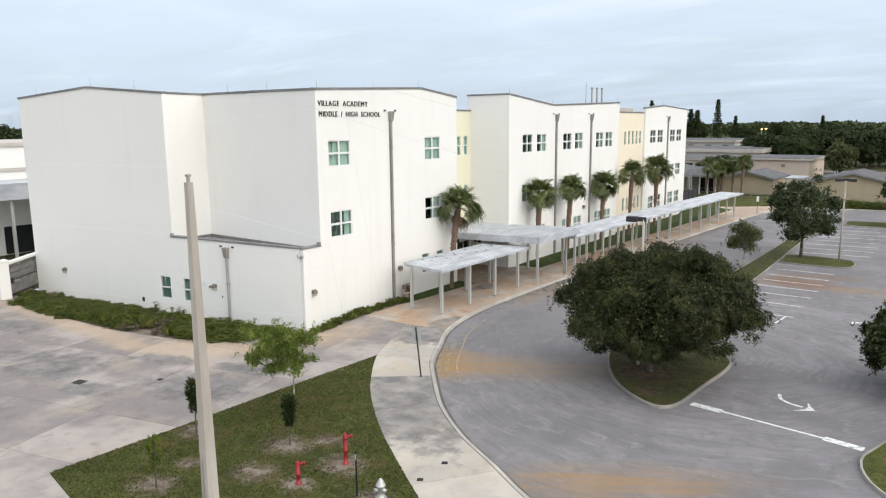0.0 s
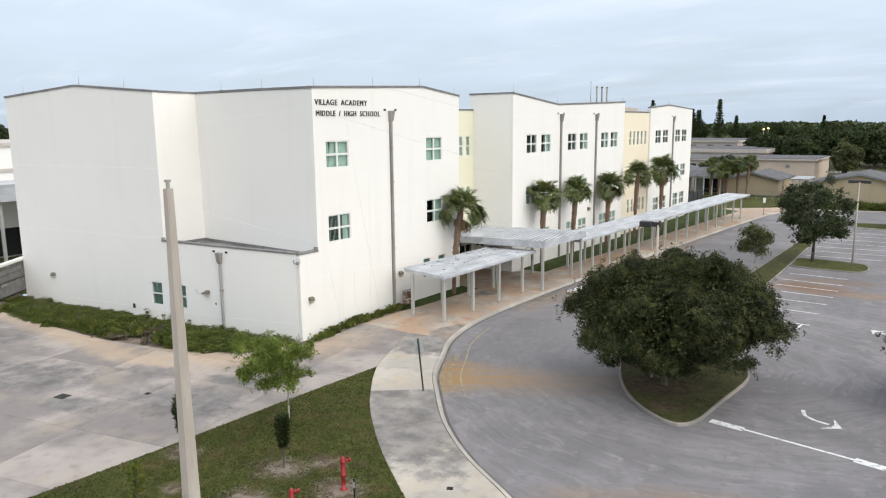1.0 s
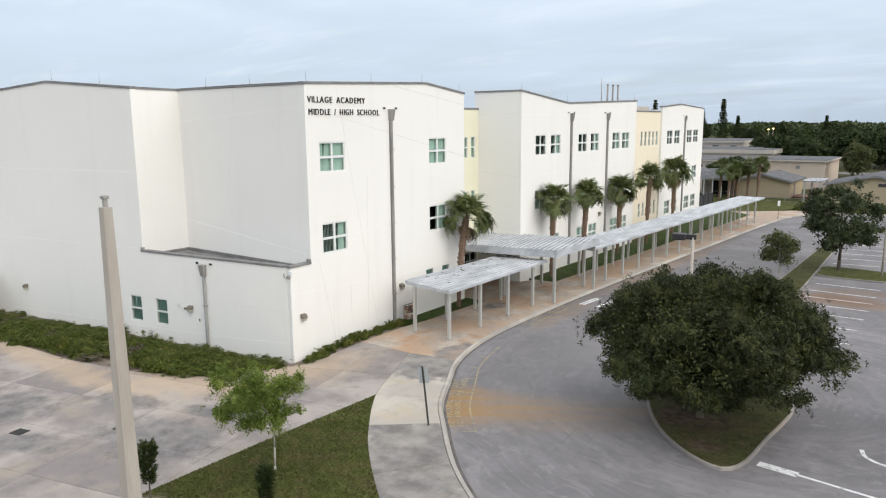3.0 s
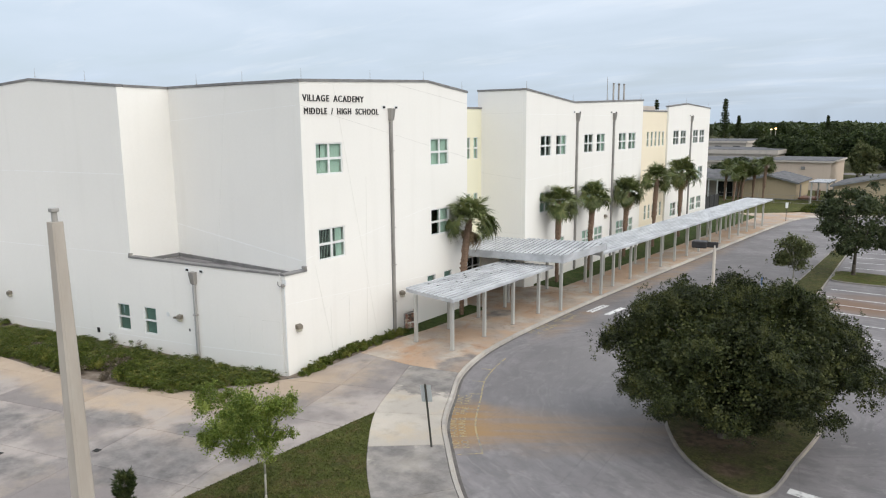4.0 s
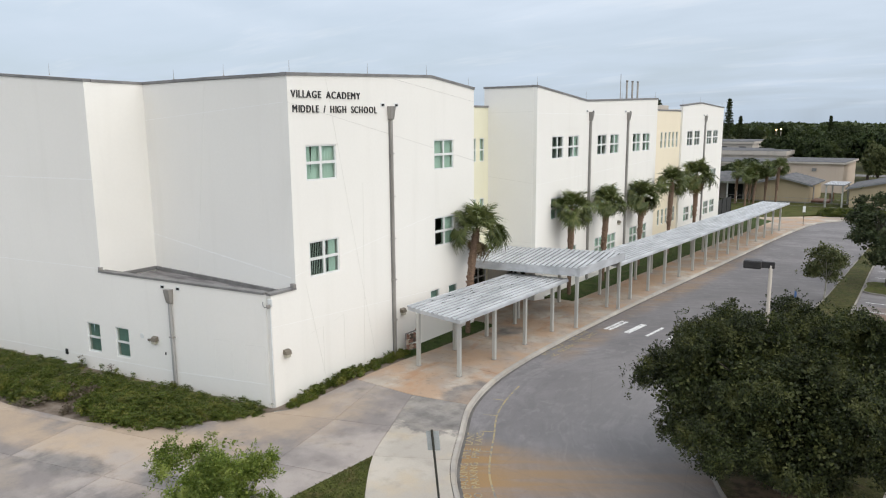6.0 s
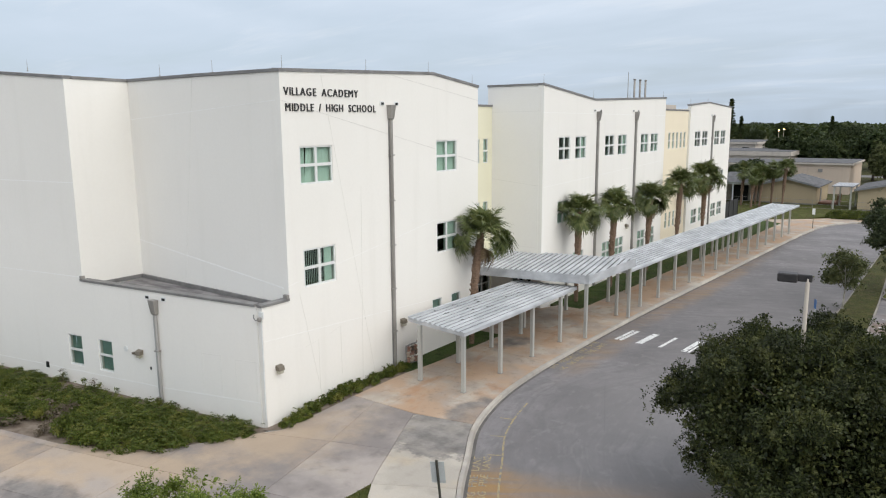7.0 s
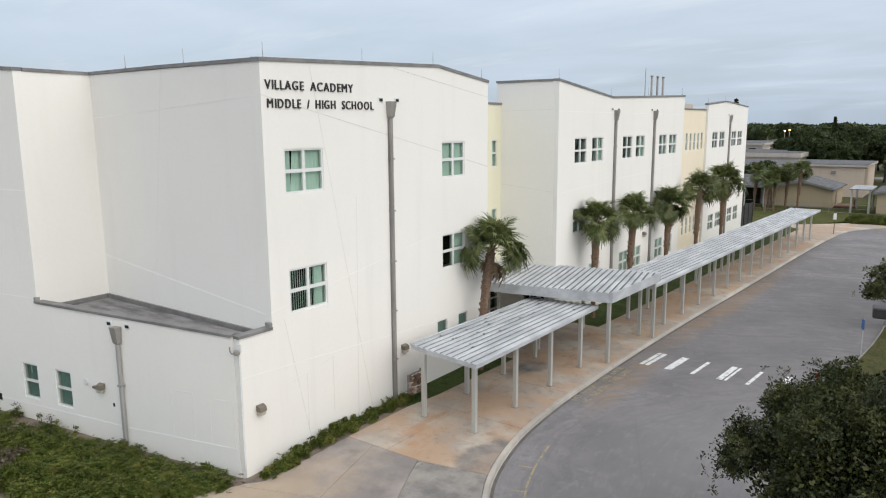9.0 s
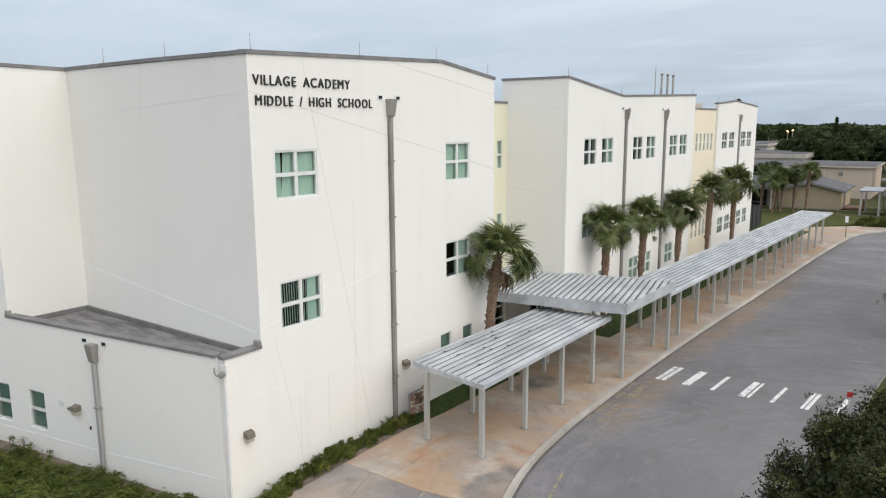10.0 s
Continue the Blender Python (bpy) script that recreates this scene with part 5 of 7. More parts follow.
def palm(x, y, z0, top, radius, seed, label, lean=(0.0, 0.0), group="palms along the school wall", skirt=True, fronds=34):
    rng = np.random.default_rng(seed)
    ob = thing("palm_tree", (x, y, z0), label, "palm tree", group)
    h = top - z0
    bm = bmesh.new()
    rings, sides = 22, 12
    prev = None
    for i in range(rings + 1):
        s = i / rings
        r = (0.125 + 0.10 * max(0.0, math.sin((s - 0.30) * 2.6)) + 0.02 * (1 - s)) * min(1.0, 0.35 + (1.0 - s) * 7)
        r *= 1 + 0.09 * (i % 2)
        cx, cy = lean[0] * s * s, lean[1] * s * s
        ring = [bm.verts.new((cx + r * math.cos(2 * math.pi * j / sides) * rng.uniform(0.93, 1.07), cy + r * math.sin(2 * math.pi * j / sides) * rng.uniform(0.93, 1.07), h * s)) for j in range(sides)]
        if prev:
            for j in range(sides):
                bm.faces.new((prev[j], prev[(j + 1) % sides], ring[(j + 1) % sides], ring[j]))
        prev = ring
    bm.faces.new(prev)
    # old leaf boots below the crown
    for i in range(90):
        a, zz = rng.uniform(0, 2 * math.pi), h * (0.40 + 0.57 * rng.uniform(0, 1) ** 0.8)
        m = Matrix.Translation((lean[0] * (zz / h) ** 2 + 0.165 * math.cos(a), lean[1] * (zz / h) ** 2 + 0.165 * math.sin(a), zz)) @ Matrix.Rotation(a, 4, "Z") @ Matrix.Rotation(radians(28), 4, "Y")
        box(bm, -0.02, 0.03, -0.045, 0.045, -0.05, 0.17, 0, m)
    part("trunk", bm, M_PALMTRUNK, ob, "rough brown trunk with old leaf boots", None, True)
    head = Vector((lean[0], lean[1], h - 0.22))

    def crown(count, lo, hi, spread, nod=0.0, bunches=()):
        qs = []
        for i in range(count):
            q = fan_frond(rng, radius * 1.13 * spread * rng.uniform(0.8, 1.12), nod=nod * rng.uniform(0.5, 1.2))
            pitch = lo + (hi - lo) * ((i + rng.uniform(0, 1)) / count)
            az = bunches[i % len(bunches)] + rng.uniform(-0.5, 0.5) if bunches else i * 2.39996 + rng.uniform(-0.3, 0.3)
            m = Matrix.Translation(head) @ Matrix.Rotation(az, 4, "Z") @ Matrix.Rotation(-radians(pitch), 4, "Y") @ Matrix.Rotation(radians(rng.uniform(-38, 38)), 4, "X")
            a = np.array(m)
            qs.append(q @ a[:3, :3].T + a[:3, 3])
        return np.concatenate(qs)

    turn = rng.uniform(-0.4, 0.4)
    old = (1.35 + turn, -1.75 + turn, 0.55 + turn)          # the older leaves hang in bunches
    part("crown", quads_mesh("crown", np.concatenate([crown(int(fronds * 0.7), 2, 82, 1.04, 0.08), crown(fronds - int(fronds * 0.7), -30, 8, 1.16, 0.9, old), crown(5, 20, 80, 0.7)]), M_PALM), None, ob, "green fan-shaped fronds")
    if skirt:
        part("dead_fronds", quads_mesh("dead_fronds", crown(4, -84, -66, 1.0), M_DEADPALM), None, ob, "dry brown hanging fronds")
    return ob


palm(-35.0, 42.95, 0.15, 6.35, 1.58, 11, "fan palm with drooping fronds beside the white wall", (0.1, 0.85), fronds=34)
palm(-34.5, 55.1, 0.15, 6.4, 1.5, 12, "fan palm with a thick brown trunk", (0.0, 0.25), skirt=False)
palm(-34.4, 60.7, 0.15, 6.4, 1.42, 13, "fan palm growing close to a downspout", (0.1, 0.3), skirt=False)
palm(-34.4, 68.1, 0.15, 6.2, 1.5, 14, "fan palm with dead hanging fronds", (0.0, 0.5))
palm(-34.2, 74.9, 0.15, 7.0, 1.5, 15, "tall fan palm with a thick trunk", (0.1, 0.2), skirt=False)
palm(-34.2, 82.6, 0.15, 7.1, 1.75, 16, "tall slender fan palm before the far wing", (0.0, 0.2))
for i, (x, y, t) in enumerate(((-40.3, 122.5, 5.3), (-38.9, 125.0, 4.9), (-37.6, 122.0, 5.2), (-36.3, 123.2, 5.6), (-34.6, 122.3, 5.9), (-38.4, 120.4, 4.6))):
    palm(x, y, 0.1, t, 1.45, 40 + i, "fan palm in a cluster on the far lawn", (0.2, 0.1), "palms on the far lawn", False, 26)


# ---- broadleaf trees ----
def limbs(bm, foot, fork, tips, r, rng):
    """A tapered trunk and limbs that branch towards the given tips."""
    foot, fork = Vector(foot), Vector(fork)
    knee = foot.lerp(fork, 0.5) + Vector((rng.uniform(-0.06, 0.06), rng.uniform(-0.06, 0.06), 0))
    tube(bm, foot - Vector((0, 0, 0.1)), foot + Vector((0, 0, 0.15)), r * 1.5, r * 1.1, 10)
    tube(bm, foot, knee, r * 1.1, r * 0.92, 10)
    tube(bm, knee, fork, r * 0.93, r * 0.78, 10)
    for t in tips:
        t = Vector(t)
        b = fork.lerp(t, 0.5) + Vector((0, 0, 0.12 * (t - fork).length))
        tube(bm, fork, b, r * 0.55, r * 0.32, 7)
        tube(bm, b, t, r * 0.32, r * 0.10, 6)
        for _ in range(2):
            e = b + (t - b) * rng.uniform(0.3, 0.8) + Vector(rng.normal(size=3)) * 0.25 * (t - b).length
            tube(bm, b, e, r * 0.2, r * 0.05, 5)


def broadleaf(name, x, y, z0, size, middle, crown, fork, r, seed, material, bark, label, group="", shift=(0.0, 0.0), taper=0.0):
    """A tree: trunk and limbs, and a crown of sprays round the middle height with the given half sizes."""
    rng = np.random.default_rng(seed)
    ob = thing(name, (x, y, z0), label, "tree", group)
    bm = bmesh.new()
    tips = [(size[0] * 0.75 * math.cos(a) * k, size[1] * 0.75 * math.sin(a) * k, middle + size[2] * rng.uniform(-0.1, 0.55)) for a, k in ((i * 2.4, rng.uniform(0.5, 1.0)) for i in range(9))]
    limbs(bm, (0, 0, 0), (rng.uniform(-0.1, 0.1), rng.uniform(-0.1, 0.1), fork), tips, r, rng)
    part("trunk", bm, bark, ob, "", None, True)
    leaves = spray_crown(size, rng=rng, **crown)
    leaves[:, :, :2] *= 1 + taper * (0.25 - np.clip(leaves[:, :1, 2:] / size[2], -0.4, 1.0))     # narrower towards the top
    leaves += np.array((shift[0], shift[1], middle))
    part("crown", quads_mesh("crown", leaves[leaves[:, 0, 2] > 0.35], material), None, ob)
    return ob


broadleaf("oak_tree", -16.2, 34.0, 0.11, (4.85, 5.1, 2.8), 3.6, dict(lumps=210, sprays=23000, per=16, leaf=0.086, flat=0.14, wide=0.16, slim=0.48, lump=(0.08, 0.20), lift=0.3, inner=0.25, core=0.87, stray=0.03, ragged=0.22), 1.5, 0.13, 3, M_OAK, M_BARK,
          "broad dark green live oak on a kerbed island", shift=(0.1, 0.0), taper=0.10)
broadleaf("oak_tree", -16.2, 71.0, 0.1, (2.9, 2.9, 3.3), 3.95, dict(lumps=60, sprays=3000, per=10, leaf=0.17, flat=0.25, wide=0.22, lump=(0.07, 0.22), inner=0.12, core=0.86, stray=0.05, ragged=0.3), 1.8, 0.14, 5, M_OAK_PALE, M_BARK,
          "round dark green oak at the end of a parking row")
broadleaf("oak_tree", -19.3, 63.5, 0.1, (1.4, 1.4, 1.6), 2.45, dict(lumps=22, sprays=800, per=9, leaf=0.15, flat=0.1, wide=0.22, lump=(0.22, 0.36), inner=0.05, core=0.66, stray=0.09), 1.4, 0.06, 6, M_FARPALE, M_BARK_PALE,
          "small sparse young tree on the long island")
broadleaf("oak_tree", -4.6, 38.4, 0.11, (3.5, 3.5, 1.8), 2.2, dict(lumps=70, sprays=6500, per=13, leaf=0.125, flat=0.1, wide=0.17, lump=(0.08, 0.22), inner=0.4, core=0.86, stray=0.04, ragged=0.3), 1.2, 0.15, 7, M_OAK, M_BARK,
          "dark green oak on the island beside the bay")
broadleaf("oak_tree", -9.4, 98.6, 0.1, (4.0, 4.0, 2.2), 4.2, dict(lumps=50, sprays=1500, per=9, leaf=0.30, flat=0.2, wide=0.35, inner=0.3), 1.9, 0.15, 8, M_OAK, M_BARK,
          "dark green oak on the far island")
broadleaf("young_tree", -27.0, 20.35, 0.16, (1.75, 1.75, 1.15), 2.85, dict(lumps=40, sprays=2100, per=18, leaf=0.082, flat=0.05, wide=0.17, slim=0.40, lump=(0.09, 0.25), lift=0.9, inner=0.03, core=0.84, stray=0.06, ragged=0.3), 1.7, 0.035, 9, M_YOUNG, M_BARK_PALE,
          "young bright green tree with a slim pale trunk", shift=(-0.5, -0.38))


def young_pine(x, y, h, seed, label, bushy, material):
    rng = np.random.default_rng(seed)
    ob = thing("young_pine", (x, y, 0.16), label, "tree", "young pines on the lawn")
    bm = bmesh.new()
    tube(bm, (0, 0, 0), (0.03, 0.02, h * 0.95), 0.035, 0.012, 7)
    part("trunk", bm, M_BARK, ob)
    qs = []
    for i in range(bushy):
        t = 0.42 + 0.58 * (i + rng.uniform(0, 1)) / bushy
        a, reach = rng.uniform(0, 2 * math.pi), (0.08 + 0.16 * math.sin(min(1.0, (t - 0.38) / 0.62) * math.pi * 0.85)) * h * 0.52
        root = np.array((0.03 * t, 0.02 * t, h * t - 0.12))
        end = root + np.array((reach * math.cos(a), reach * math.sin(a), rng.uniform(0.7, 1.6) * reach))
        k = 26
        f = rng.uniform(0.25, 1.0, (k, 1))
        u = unit((end - root)[None] / np.linalg.norm(end - root) + 0.45 * rng.normal(size=(k, 3)))
        v = np.cross(u, unit(rng.normal(size=(k, 3))))
        p = root + (end - root) * f
        ln = rng.uniform(0.10, 0.20, (k, 1))
        qs.append(np.stack([p, p + u * ln * 0.5 + v * 0.016, p + u * ln, p + u * ln * 0.5 - v * 0.016], axis=1))
    part("crown", quads_mesh("crown", np.concatenate(qs), material), None, ob, "upright tufts of needles")
    return ob


young_pine(-24.3, 17.75, 1.95, 21, "young dark pine in a ring of bare earth", 130, M_PINE)
young_pine(-28.2, 16.25, 2.2, 22, "young dark pine beside the concrete pole", 130, M_PINE)
young_pine(-25.5, 12.85, 1.75, 23, "thin yellowing pine near the lawn's edge", 45, M_SHRUB)


# ---- shrubs ----
def shrub_mesh(seed, size, leaf, lumps, sprays, per, material):
    rng = np.random.default_rng(seed)
    q = spray_crown(size, lumps, sprays, per, leaf, rng, 0.45, leaf * 1.3, 0.55, (0.2, 0.42), 0.7, 0.15, 0.85, 0.10)
    q[:, :, 2] += size[2] * 0.55
    return quads_mesh("shrub", q[q[:, 0, 2] > 0.02], material)


SHRUBS = [shrub_mesh(60 + i, (0.85, 0.85, 0.52), 0.068, 15, 400, 12, M_SHRUB) for i in range(5)]
DRY = [shrub_mesh(70 + i, (0.7, 0.7, 0.40), 0.10, 7, 90, 8, M_DRYSHRUB) for i in range(2)]
SMALL = [shrub_mesh(80 + i, (0.50, 0.50, 0.34), 0.08, 8, 110, 11, M_SHRUB) for i in range(3)]
rs = random.Random(5)


x = -61.2
while x < -36.1:
    lo, hi = on_line(HEDGE_EDGE, x) + (0.7 if x < -41 else 0.5), wall_line(x) - (0.5 if x < -41 else 0.3)
    y = lo
    while y < hi:
        px, py = x + rs.uniform(-0.3, 0.3), y + rs.uniform(-0.25, 0.25)
        dry = rs.random() < (0.14 if y < lo + 1.3 else 0.05)
        me = rs.choice(DRY if dry else SHRUBS)
        if rs.random() < (0.09 if y < lo + 2.0 else 0.03):
            y += 0.98
            continue
        s = rs.uniform(0.62, 1.3)
        low = (0.78 if x < -49 else 1.0) * max(0.30, min(0.98, 0.24 + 0.155 * (wall_line(x) - y)))
        ob = single("shrub", me, None, "low dry brown shrub in the planting bed" if dry else "low leafy green shrub in the planting bed", "shrub", "shrubs in the planting bed",
                    at=Matrix.LocRotScale((px, py, bed_level(px, py)), Euler((0, 0, rs.uniform(0, 6.28))), (s, s, low * rs.uniform(0.6, 1.15))))
        y += 0.98
    x += 0.98
y = 29.9
while y < 38.2:
    s = rs.uniform(0.6, 0.95)
    single("shrub", rs.choice(SMALL), None, "small green shrub at the foot of the white wall", "shrub", "shrubs along the sign front", at=Matrix.LocRotScale((-35.5 + rs.uniform(-0.1, 0.1), y, 0.14 + drop(-35.5, y)), Euler((0, 0, rs.uniform(0, 6.28))), (s, s, s)))
    y += 0.40
for i in range(22):
    s = rs.uniform(1.2, 1.6)
    single("shrub", rs.choice(SHRUBS), None, "clipped dark green hedge shrub by the far bend", "shrub", "hedge by the far bend",
           at=Matrix.LocRotScale((-26.6 + i * 0.85, 113.6 + 0.16 * i + rs.uniform(-0.3, 0.3), 0.05), Euler((0, 0, rs.uniform(0, 6.28))), (s, s, s * 0.9)))

# tall weeds at the foot of the wall
for i, (wx, hh) in enumerate(((-48.9, 0.75), (-48.75, 0.55), (-47.3, 0.5), (-46.6, 0.6), (-46.2, 0.45), (-45.0, 0.4), (-42.2, 0.4), (-37.6, 0.4))):
    rng = np.random.default_rng(500 + i)
    n = 60
    zz = rng.uniform(0, hh, n)
    p = np.stack([rng.normal(size=n) * 0.07, rng.normal(size=n) * 0.05, zz], axis=1)
    single("weed", quads_mesh("weed", leaf_quads(p, 0.16, 0.03, rng, 0.0), M_SHRUB if i % 3 else M_DRYSHRUB), None, "tall thin weed at the foot of the wall", "weed", "weeds along the wall", "stuff", at=Matrix.Translation((wx, wall_line(wx) - 0.25, bed_level(wx, wall_line(wx) - 0.25))))

# grass blades over the near lawn
rng = np.random.default_rng(99)
outline = np.array(lawn_outline)
cand = np.stack([rng.uniform(-30, -14, 150000), rng.uniform(9.5, 28, 150000)], axis=1)
inside = np.zeros(len(cand), dtype=bool)
j = len(outline) - 1
for i in range(len(outline)):
    (xi, yi), (xj, yj) = outline[i], outline[j]
    cross = ((yi > cand[:, 1]) != (yj > cand[:, 1])) & (cand[:, 0] < (xj - xi) * (cand[:, 1] - yi) / (yj - yi + 1e-9) + xi)
    inside ^= cross
    j = i
cand = cand[inside][:52000]
for bx, by, br in BARE:
    far_off = np.hypot(cand[:, 0] - bx, cand[:, 1] - by) / br
    cand = cand[rng.uniform(0.2, 1.0, len(cand)) < far_off]
g = np.concatenate([cand, np.full((len(cand), 1), 0.19)], axis=1)
single("grass", quads_mesh("grass", leaf_quads(g, 0.085, 0.026, rng, 0.1), M_BLADE), None, "short uneven grass blades on the lawn", "grass", kind="stuff")


# ---- street furniture on the lawn ----
pole = thing("concrete_pole", (-20.3, 11.5, 0.16), "tall tapered square concrete pole without a lamp", "pole")
bm = bmesh.new()
rings = []
for z, w in ((-0.3, 0.205), (3.0, 0.175), (6.5, 0.135), (10.75, 0.09)):
    c = w * 0.28
    rings.append([bm.verts.new((px, py, z)) for px, py in ((-w, -w + c), (-w + c, -w), (w - c, -w), (w, -w + c), (w, w - c), (w - c, w), (-w + c, w), (-w, w - c))])
for a, b in zip(rings, rings[1:]):
    for i in range(8):
        bm.faces.new((a[i], a[(i + 1) % 8], b[(i + 1) % 8], b[i]))
bm.faces.new(rings[-1])
bmesh.ops.recalc_face_normals(bm, faces=bm.faces)
part("shaft", bm, M_POLE, pole, "weathered concrete shaft", Matrix.Rotation(radians(8), 4, "Z"))
bm = bmesh.new()
tube(bm, (0, 0, 10.7), (0, 0, 10.92), 0.045, 0.045, 10)
box(bm, -0.06, 0.06, -0.06, 0.06, 10.90, 10.96, 0.01)
part("tenon", bm, M_SPOUT, pole, "grey steel stub")
part("conduit", one_box(-0.02, 0.02, -0.25, -0.2, 0, 3.2, 0.005), M_SPOUT, pole)


def standpipe(x, y, h, double, label):
    ob = thing("fire_connection", (x, y, 0.16), label, "hydrant", "red fire connections on the lawn")
    bm = bmesh.new()
    lathe(bm, [(0.12, -0.05), (0.12, 0.05), (0.07, 0.06), (0.07, h * 0.40), (0.10, h * 0.41), (0.10, h * 0.47), (0.08, h * 0.49), (0.085, h * 0.9), (0.055, h * 0.97), (0.03, h)], 14)
    part("barrel", bm, M_RED, ob, "", None, True)
    for s in ((1, -1) if double else (1,)):
        bm = bmesh.new()
        tube(bm, (0.0, 0, h * 0.84), (0.17, 0.13 * s, h * 0.90), 0.05, 0.055, 12)
        tube(bm, (0.155, 0.12 * s, h * 0.895), (0.21, 0.16 * s, h * 0.915), 0.065, 0.065, 12)
        part("outlet", bm, M_RED, ob, "capped red outlet", None, True)
    part("pad", plate([(0.30 * math.cos(i * 0.5236), 0.42 * math.sin(i * 0.5236)) for i in range(12)], -0.03, 0.012), M_SOIL, ob, "bare earth round the foot")
    return ob


standpipe(-21.45, 17.9, 1.22, True, "red double fire department connection")
standpipe(-21.75, 15.9, 0.85, False, "slim red fire standpipe")
hyd = thing("fire_hydrant", (-18.8, 16.85, 0.16), "silver painted fire hydrant on the lawn", "hydrant")
bm = bmesh.new()
lathe(bm, [(0.2, -0.05), (0.2, 0.04), (0.13, 0.06), (0.13, 0.42), (0.17, 0.44), (0.17, 0.49), (0.14, 0.51), (0.12, 0.60), (0.06, 0.67), (0.03, 0.72)], 16)
part("barrel", bm, M_SILVER, hyd, "", None, True)
for a in (0, 120, 240):
    bm = bmesh.new()
    tube(bm, (0, 0, 0.33), (0.22 * math.cos(radians(a)), 0.22 * math.sin(radians(a)), 0.33), 0.065, 0.075, 12)
    part("outlet", bm, M_SILVER, hyd, "", None, True)
marker = thing("marker_post", (-19.55, 16.5, 0.16), "thin black marker post with a pale tip", "post")
part("post", one_box(-0.03, 0.03, -0.02, 0.02, -0.1, 1.6, 0.005), M_BLACK, marker)
part("tag", one_box(-0.035, 0.035, -0.026, -0.02, 1.3, 1.5, 0.002), M_SIGNBACK, marker, "pale reflective tag")

# sign post with its back to the drive
lean_m = Matrix.Rotation(radians(-4.0), 4, "Y") @ Matrix.Rotation(radians(3.0), 4, "X")
sp = thing("road_sign", (-24.9, 26.6, 0.15), "leaning street sign on a dark channel post", "sign")
part("post", one_box(-0.035, 0.035, -0.025, 0.025, -0.1, 2.55, 0.006), M_STEELPOST, sp, "dark channel post", lean_m)
panel = part("sign_panel", one_box(-0.21, 0.21, 0.03, 0.036, 1.82, 2.48, 0.0), M_SIGNBACK, sp, "bare aluminium sign panel", lean_m @ Matrix.Rotation(radians(22), 4, "Z"))
sp = thing("road_sign", (-27.35, 102.2, 0.15), "small white sign on a thin post at the bend", "sign")
part("post", one_box(-0.03, 0.03, -0.02, 0.02, -0.1, 2.4, 0.005), M_STEELPOST, sp)
part("sign_panel", one_box(-0.16, 0.16, -0.03, -0.024, 1.6, 2.3), M_FRAME, sp, "white sign face", Matrix.Rotation(radians(20), 4, "Z"))
sp = thing("road_sign", (-19.85, 56.3, 0.11), "small blue parking sign on a thin post", "sign", "blue parking signs")
M_BLUE = plain("blue sign enamel", (0.03, 0.12, 0.33), (0.05, 0.16, 0.40), 6.0, 0.4)
part("post", one_box(-0.025, 0.025, -0.02, 0.02, -0.1, 2.0, 0.005), M_SIGNBACK, sp)
part("sign_panel", one_box(-0.16, 0.16, -0.03, -0.024, 1.45, 2.0), M_BLUE, sp, "blue sign face", Matrix.Rotation(radians(-60), 4, "Z"))


sp = thing("road_sign", (-20.7, 47.9, 0.11), "small red sign on a thin post beside the oak", "sign")
part("post", one_box(-0.025, 0.025, -0.02, 0.02, -0.1, 1.4, 0.005), M_SIGNBACK, sp)
part("sign_panel", one_box(-0.12, 0.12, -0.03, -0.024, 1.12, 1.34), M_RED, sp, "red sign face", Matrix.Rotation(radians(35), 4, "Z"))


def light_pole(x, y, h, arm, label, heads=1):
    ob = thing("car_park_light", (x, y, 0.1), label, "street lamp", "car park lights")
    bm = bmesh.new()
    tube(bm, (0, 0, 0), (0, 0, h), 0.085, 0.058, 12)
    part("pole", bm, M_POLE, ob, "pale concrete pole", None, True)
    for s in range(heads):
        d = Vector(arm) * (1 if s == 0 else -1)
        m = Matrix.Translation((0, 0, h)) @ Matrix.Rotation(math.atan2(d.y, d.x), 4, "Z")
        part("arm", one_box(-0.12, 0.3, -0.05, 0.05, -0.1, 0.12, 0.02), M_LAMP, ob, "short dark arm", m)
        part("lamp_head", one_box(0.28, 0.84, -0.2, 0.2, -0.13, 0.14, 0.03), M_LAMP, ob, "dark box lamp head", m)


light_pole(-17.05, 34.6, 7.5, (-1, -0.12), "car park light with one dark box head above the oak")
light_pole(-13.05, 70.5, 7.2, (-1, -0.1), "car park light on the end island", 2)

